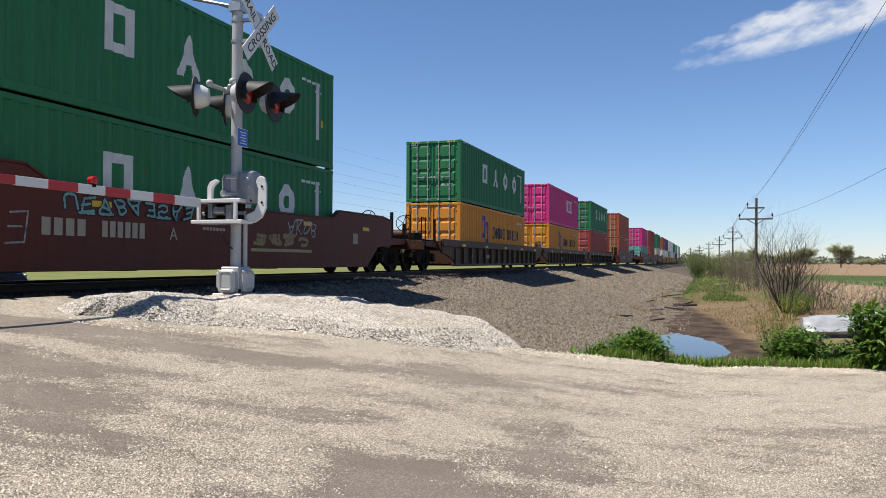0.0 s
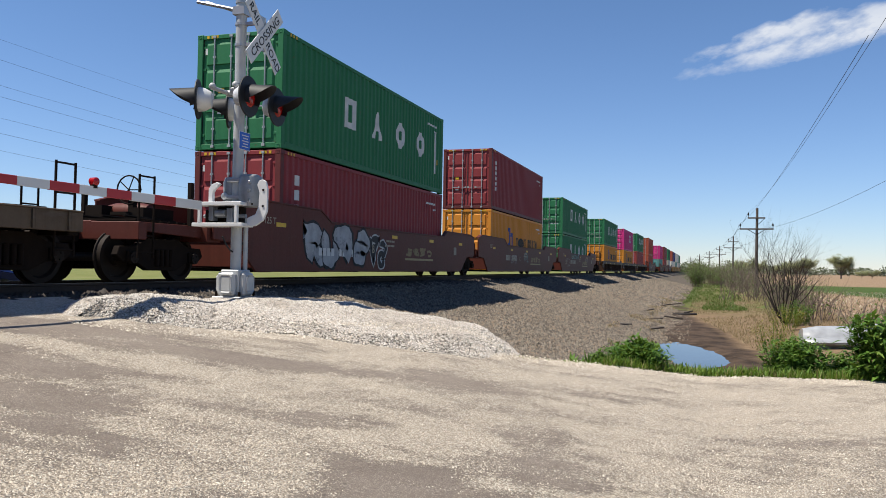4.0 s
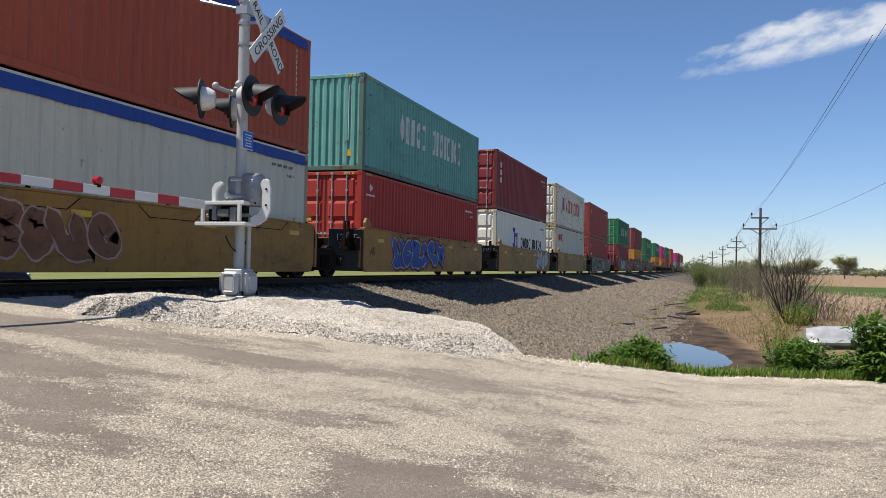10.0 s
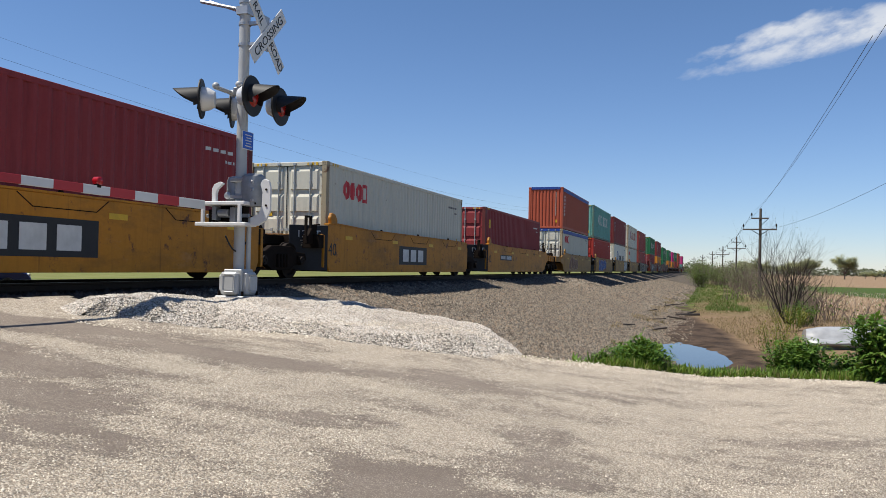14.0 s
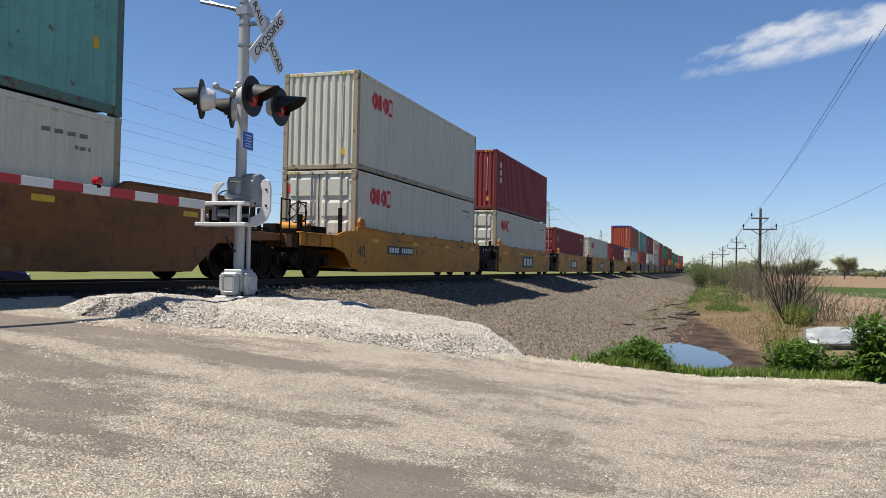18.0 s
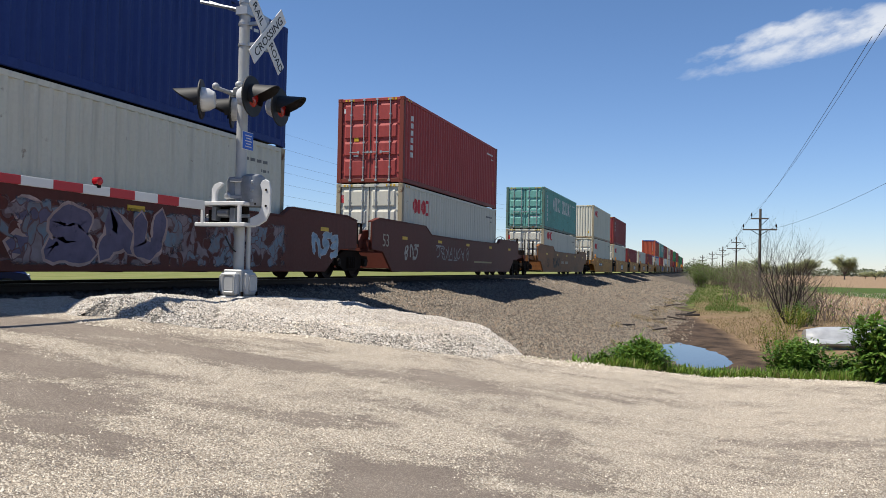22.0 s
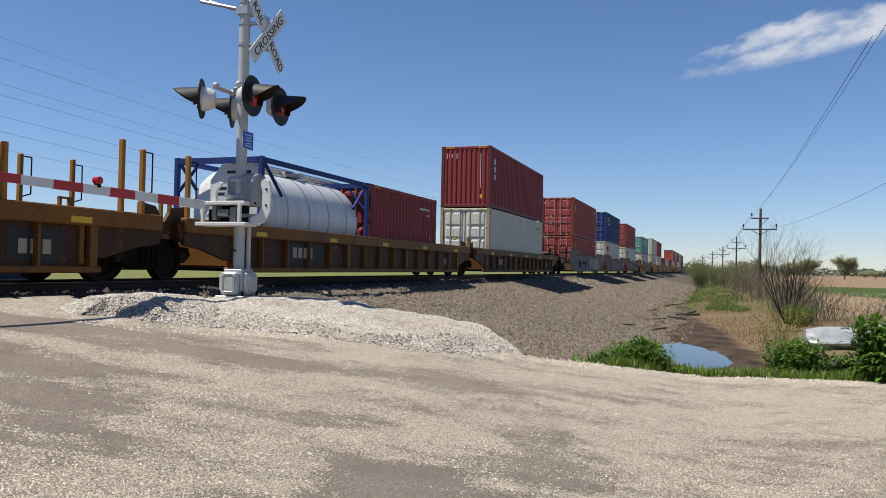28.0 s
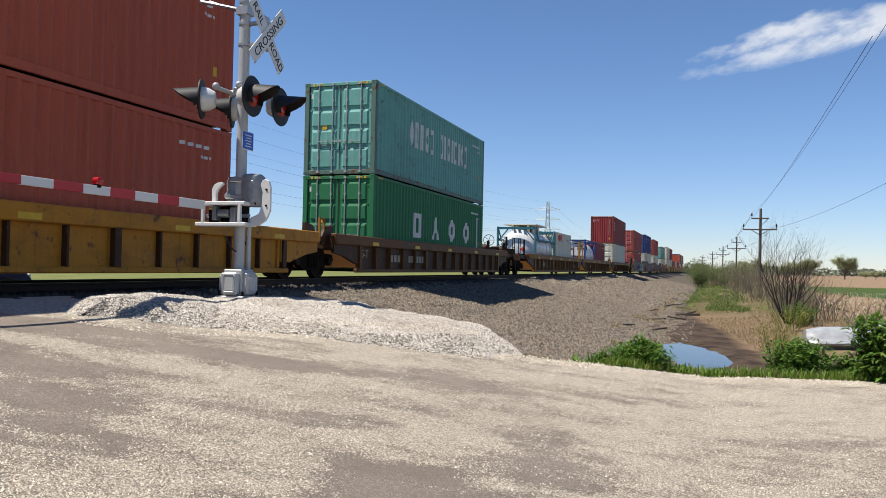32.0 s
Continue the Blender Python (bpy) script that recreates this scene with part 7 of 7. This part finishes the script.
def tree(x, y, high, wide, seed, trunk=0.3):
    """A broad field tree in thin spring leaf."""
    r, rnd = np.random.default_rng(seed), random.Random(seed)
    root = new("tree")
    root.location = (x, y, gz(x, y))
    tagged(root, "broad round-crowned field tree in thin spring leaf", "tree", "field trees")
    g, tips = Geo(), []
    g.tube((0, 0, -0.3), (0.1, 0, high * trunk), high * 0.035, 8, high * 0.026)
    for i in range(9):
        a = 2 * math.pi * i / 9 + rnd.uniform(-0.3, 0.3)
        limb(g, (0.1, 0, high * trunk * rnd.uniform(0.75, 1)), (math.cos(a) * wide / high * rnd.uniform(0.5, 1.0), math.sin(a) * wide / high * rnd.uniform(0.5, 1.0), rnd.uniform(0.5, 1.1)), high * rnd.uniform(0.42, 0.58), high * 0.016, 2, rnd, tips, 0.3)
    part("trunk", g.mesh("trunk", TWIG), root)
    t = np.array(tips)
    n = 20000
    p = t[r.integers(0, len(t), n)] + r.normal(0, high * 0.050, (n, 3)) * np.array([1, 1, 0.8])
    s = high * 0.036
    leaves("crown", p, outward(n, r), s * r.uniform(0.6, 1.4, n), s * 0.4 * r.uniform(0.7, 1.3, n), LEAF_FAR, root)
    return root


def along_ray(px, y):
    """x where the line of sight towards that place of the skyline has gone y metres along the track."""
    k = math.tan(math.atan((px - 784) / 1400) - radians(18.67))
    return k * y


for px, y, high, wide, seed in ((1495, 330, 7.9, 9, 31), (1432, 300, 6.6, 7.5, 32), (1416, 340, 5.6, 7, 33), (1345, 420, 7.2, 9, 34), (1388, 420, 6.6, 9, 35), (1550, 360, 3.6, 8, 36), (1318, 480, 7.5, 10, 37), (1532, 400, 3.4, 9, 38)):
    tree(along_ray(px, y), y, high, wide, seed)


def far_woods():
    """Tree belt on the skyline: clumps of leaves in uneven heights."""
    r = np.random.default_rng(77)
    pos, size = [], []
    for px in np.arange(1080, 1900, 5.0):
        y = 700 + 160 * noise.noise(Vector((px * 0.011, 0, 0)))
        x = along_ray(px, y)
        h = 5.5 + 6.0 * noise.noise(Vector((px * 0.035, 2, 0))) + 4 * noise.noise(Vector((px * 0.13, 5, 0)))
        n = int(14 * max(h, 2.0))
        p = np.stack([x + r.normal(0, 2.0, n), y + r.normal(0, 6, n), -0.4 + max(h, 2.5) * r.uniform(0, 1, n) ** 0.8], 1)
        pos.append(p)
    pos = np.concatenate(pos)
    n = len(pos)
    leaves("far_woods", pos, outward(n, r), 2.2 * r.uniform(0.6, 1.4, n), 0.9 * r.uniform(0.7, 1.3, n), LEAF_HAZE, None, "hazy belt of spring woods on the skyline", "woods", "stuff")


far_woods()


# ---- poles, pylons and wires ----
POLES = [(3.95, 15.5), (4.0, 73.0), (3.8, 131.0), (2.5, 180.0), (0.5, 227.0), (-2.4, 274.0), (-6.0, 320.0)]


def utility_pole(x, y):
    root = new("utility_pole")
    root.location = (x, y, -0.5)
    tagged(root, "weathered wooden pole with two crossarms", "utility pole", "line of poles beside the track")
    part("shaft", shared("pole_shaft", WOOD, lambda g: g.tube((0, 0, -0.3), (0.05, 0, 7.5), 0.15, 12, 0.10), smooth=True), root)
    for z, w0, w1 in ((6.65, -0.70, 0.70), (5.70, -1.36, 1.36)):
        arm = part("crossarm", shared(("pole_arm", z), WOOD, lambda g: g.box(w0, w1, -0.16, -0.06, z - 0.06, z + 0.06), bevel=0.01), root)
        for xx in ((-0.66,) if z > 6 else (w0 + 0.05, w1 - 0.05)):
            part("insulator", shared("pole_pin", GRIME, lambda g: (g.tube((0, -0.11, 0), (0, -0.11, 0.2), 0.02, 6), g.turned((0, 0, 1), [(0.18, 0.05), (0.22, 0.07), (0.30, 0.06), (0.42, 0.035)], 10, (0, -0.11, 0)))), arm, (xx, 0, z + 0.05))
    for k in (1, -1):
        part("brace", shared(("pole_brace", k), GRIME, lambda g: g.tube((0.03, -0.12, 5.2), (k * 0.72, -0.12, 5.68), 0.03, 6)), root)
    part("brace", shared("pole_brace_top", GRIME, lambda g: g.tube((0.03, -0.12, 6.0), (0.66, -0.12, 6.62), 0.025, 6)), root)


for x, y in POLES[1:]:
    utility_pole(x, y)
WIRE = simple("weathered_wire", (0.045, 0.045, 0.05), 0.6, 0.3)


def wire(a, b, sag, r, name="overhead_wire", label="thin sagging overhead wire between poles"):
    g, n = Geo(), 14
    a, b = Vector(a), Vector(b)
    q = (b - a).to_track_quat("Z", "Y")
    v, f = [], []
    for i in range(n + 1):
        c = a.lerp(b, i / n) - Vector((0, 0, sag * 4 * (i / n) * (1 - i / n)))
        v += [c + q @ Vector((r * math.cos(k * 1.2566), r * math.sin(k * 1.2566), 0)) for k in range(5)]
    for i in range(n):
        f += [(5 * i + k, 5 * i + (k + 1) % 5, 5 * i + 5 + (k + 1) % 5, 5 * i + 5 + k) for k in range(5)]
    g.add(v, f)
    tagged(new(name, g.mesh(name, WIRE)), label, "wire", "overhead wires")


for (xa, ya), (xb, yb) in zip(POLES[:-1], POLES[1:]):
    for dx, z in ((-0.66, 6.62), (-1.31, 5.68), (1.31, 5.68)):
        if ya < 70 and dx > 0:
            continue
        wire((xa + dx, ya - 0.1, z), (xb + dx, yb - 0.1, z), 0.5, 0.0055 if ya < 70 else 0.014)
wire((4.05, 73, 5.1), (9.3, 18.0, 7.2), 0.9, 0.008)


def pylon(x, y, high):
    root = new("lattice_pylon")
    root.location = (x, y, 0.0)
    tagged(root, "grey steel lattice transmission tower far off", "pylon", "transmission towers")
    s = high / 42.0

    def legs(g):
        w = lambda z: 3.6 * (1 - z / 30) + 0.9 if z < 24 else 1.25 - (z - 24) * 0.035
        zs = [0, 7, 13, 18, 22, 26, 30, 34, 38, 42]
        for k in range(4):
            for za, zb in zip(zs[:-1], zs[1:]):
                c = [(-1, -1), (1, -1), (1, 1), (-1, 1), (-1, -1)]
                (ax, ay), (bx, by) = c[k], c[k + 1]
                pa, pb = w(za), w(zb)
                g.tube((ax * pa * s, ay * pa * s, za * s), (ax * pb * s, ay * pb * s, zb * s), 0.13, 4)
                g.tube((ax * pa * s, ay * pa * s, za * s), (bx * pb * s, by * pb * s, zb * s), 0.07, 4)
                g.tube((bx * pa * s, by * pa * s, za * s), (ax * pb * s, ay * pb * s, zb * s), 0.07, 4)

    part("tower", shared(("pylon_body", round(s, 2)), ROD, legs), root)
    for z in (25, 31, 37):
        part("crossarm", shared(("pylon_arm", z, round(s, 2)), ROD, lambda g: [(g.tube((k * 1.0 * s, d * s, z * s), (k * 7.5 * s, 0, z * s), 0.1, 4), g.tube((k * 1.0 * s, d * s, (z + 1.8) * s), (k * 7.5 * s, 0, z * s), 0.08, 4)) for k in (1, -1) for d in (0.8, -0.8)]), root)


PYLONS = [(-120.0, 60.0), (-93.5, 473.0), (-108.0, 830.0)]
for x, y in PYLONS[1:]:
    pylon(x, y, 42)
for (xa, ya), (xb, yb) in zip(PYLONS[:-1], PYLONS[1:]):
    for z in (24, 30, 36):
        for dx in (-7.4, 7.4):
            wire((xa + dx, ya, z), (xb + dx, yb, z), 6.0, 0.022, "transmission_line", "thin high-voltage line between distant towers")
    wire((xa, ya, 41.5), (xb, yb, 41.5), 5.0, 0.016, "transmission_line", "thin high-voltage line between distant towers")


# ---- loose things by the ditch and beyond the track ----
def hull():
    """A long moulded shell lying in the weeds: a bulged back above a ledge and a turned-in lip."""
    m = simple("scuffed_pale_plastic", (0.40, 0.41, 0.42), 0.3, 0, 3, 0.4)
    ring = [(0.62, -0.05), (0.60, 0.22), (0.42, 0.43), (0.10, 0.52), (-0.16, 0.49), (-0.34, 0.40), (-0.44, 0.24), (-0.48, 0.15), (-0.62, 0.10), (-0.80, 0.085), (-0.86, 0.04), (-0.84, -0.03), (-0.70, -0.07), (-0.55, -0.10), (-0.52, -0.20)]
    n, k = 30, len(ring)
    v, f = [], []
    for i in range(n + 1):
        u = i / n
        back = (0.88 + 0.12 * ease(u * 9)) * (1.0 - 0.22 * ease((u - 0.55) / 0.3)) + 0.02 * math.sin(9 * u)
        wide = 0.80 + 0.20 * ease(u * 14)
        for j, (y, z) in enumerate(ring):
            dent = 0.02 * math.sin(11 * u + 1.7 * j)
            v.append((4.6 * u + (0.12 * abs(z - 0.25) if i == 0 else 0), y * wide, z * (0.86 * back if z > 0.1 else 1.0) + dent * (0.4 if j in (0, k - 1) else 1)))
    for i in range(n):
        for j in range(k - 1):
            a = i * k + j
            f.append((a, a + 1, a + k + 1, a + k))
    f += [tuple(range(k - 1, -1, -1)), tuple(n * k + j for j in range(k))]
    g = Geo()
    g.add(v, f)
    root = new("plastic_shell")
    root.matrix_basis = pose(2.74, 26.4, -0.57, 0, -0.6, 3)
    tagged(root, "long pale grey moulded plastic shell lying in the weeds", "debris")
    part("shell", g.mesh("shell", m, smooth=True), root)
    part("vent", Geo().box(0.0, 0.16, -0.47, -0.40, 0.22, 0.31).mesh("vent", INK, bevel=0.01), root, (1.55, 0, 0), "small dark vent")
    part("rib", Geo().box(0.0, 0.7, -0.30, 0.1, 0.49, 0.56).mesh("rib", m, bevel=0.02), root, (1.5, 0.05, 0))
    part("rib", Geo().box(0.0, 1.1, -0.30, 0.1, 0.40, 0.46).mesh("rib2", m, bevel=0.02), root, (3.4, 0.05, 0))


hull()


def debris():
    log = Geo()
    log.tube((0, 0, 0), (1.2, 0.4, 0.06), 0.09, 8, 0.06)
    log.tube((0.6, 0.2, 0.1), (1.0, 0.9, 0.2), 0.06, 6, 0.03)
    ob = new("log", log.mesh("log", simple("wet_black_wood", (0.03, 0.024, 0.02), 0.7)))
    ob.location = (-1.7, 44.0, -0.86)
    tagged(ob, "wet dark log lying in the ditch", "log")
    for i, (x, y, a, L) in enumerate(((-1.5, 39.5, 20, 0.9), (-2.4, 36.0, -35, 1.4), (-2.6, 48.0, 50, 1.8), (-2.9, 30.0, 70, 1.1), (-2.3, 52.0, 15, 1.6), (-2.9, 41.0, 65, 1.5), (-1.9, 31.5, 35, 0.8))):
        b = Geo().box(-L / 2, L / 2, -0.08, 0.08, -0.03, 0.03)
        ob = new("board", b.mesh("board", WOOD, bevel=0.008))
        ob.matrix_basis = pose(x, y, max(bank_z(x), -0.92) + 0.06, rb.uniform(-8, 8), rb.uniform(-8, 8), a)
        tagged(ob, "old weathered board lying on the ballast foot", "board", "boards on the bank")


debris()


def parked_car():
    """Only its lower flank shows below the train."""
    paint = simple("dark_blue_car_paint", (0.010, 0.022, 0.115), 0.25, 0.3, 2, 0.1)
    glass = simple("dark_car_glass", (0.02, 0.022, 0.025), 0.05)
    root = new("parked_car")
    root.matrix_basis = pose(-17.6, 11.95, 0.34)
    tagged(root, "dark blue car standing beyond the track", "car")
    out = [(4.15, 0.42), (4.2, 0.62), (4.0, 0.80), (3.0, 0.95), (2.3, 1.42), (0.7, 1.46), (-0.1, 1.0), (-0.2, 0.55), (-0.1, 0.40)]
    part("body", shared("car_body", paint, lambda g: g.plate(out, -0.88, 0.88), bevel=0.06), root)
    for k in (1, -1):
        part("side_window", shared(("car_win", k), glass, lambda g: g.plate([(2.75, 1.0), (2.2, 1.36), (0.8, 1.38), (0.25, 1.02)], k * 0.875 - 0.012, k * 0.875 + 0.012)), root)
        for y in (0.7, 3.35):
            wh = part("wheel", shared("car_tyre", RUBBER, lambda g: g.turned((1, 0, 0), [(-0.1, 0.2), (-0.1, 0.31), (-0.07, 0.33), (0.07, 0.33), (0.1, 0.31), (0.1, 0.2)], 20), smooth=True), root, (k * 0.84, y, 0.33))
            part("rim", shared("car_rim", ALUM, lambda g: g.turned((1, 0, 0), [(-0.08, 0.05), (-0.08, 0.2), (0.08, 0.2), (0.08, 0.05)], 14), smooth=True), wh)
        part("headlight", shared(("car_head", k), ALUM, lambda g: g.box(-0.18, 0.18, -0.03, 0.03, -0.07, 0.07), bevel=0.02), root, (k * 0.62, 4.17, 0.68))


parked_car()


def motions():
    """Everything of the train rolls along the track; its wheels turn."""
    times = [0, 2, 4, 6, 8, 10, 12, 14, 16, 18, 20, 22, 24, 26, 28, 30, 32]
    for thing, off, up in MOVING:
        walk(thing, [(t, on_track(off + run(t)) @ Matrix.Translation((0, 0, up))) for t in times])
    # wheels of 0.457 m radius; every wheelset in front of its truck turns alike, and so does every one behind
    steps = [k / FPS for k in range(32 * FPS + 1)]
    for side in (0, 1):
        first = AXLES[side]
        spot = first.location.copy()
        walk(first, [(t, Matrix.Translation(spot) @ Matrix.Rotation(-run(t) / 0.457, 4, "X")) for t in steps])
        keys = first.animation_data
        for other in AXLES[side + 2::2]:
            other.rotation_mode = "QUATERNION"
            other.animation_data_create()
            other.animation_data.action = keys.action
            other.animation_data.action_slot = keys.action_slot


motions()
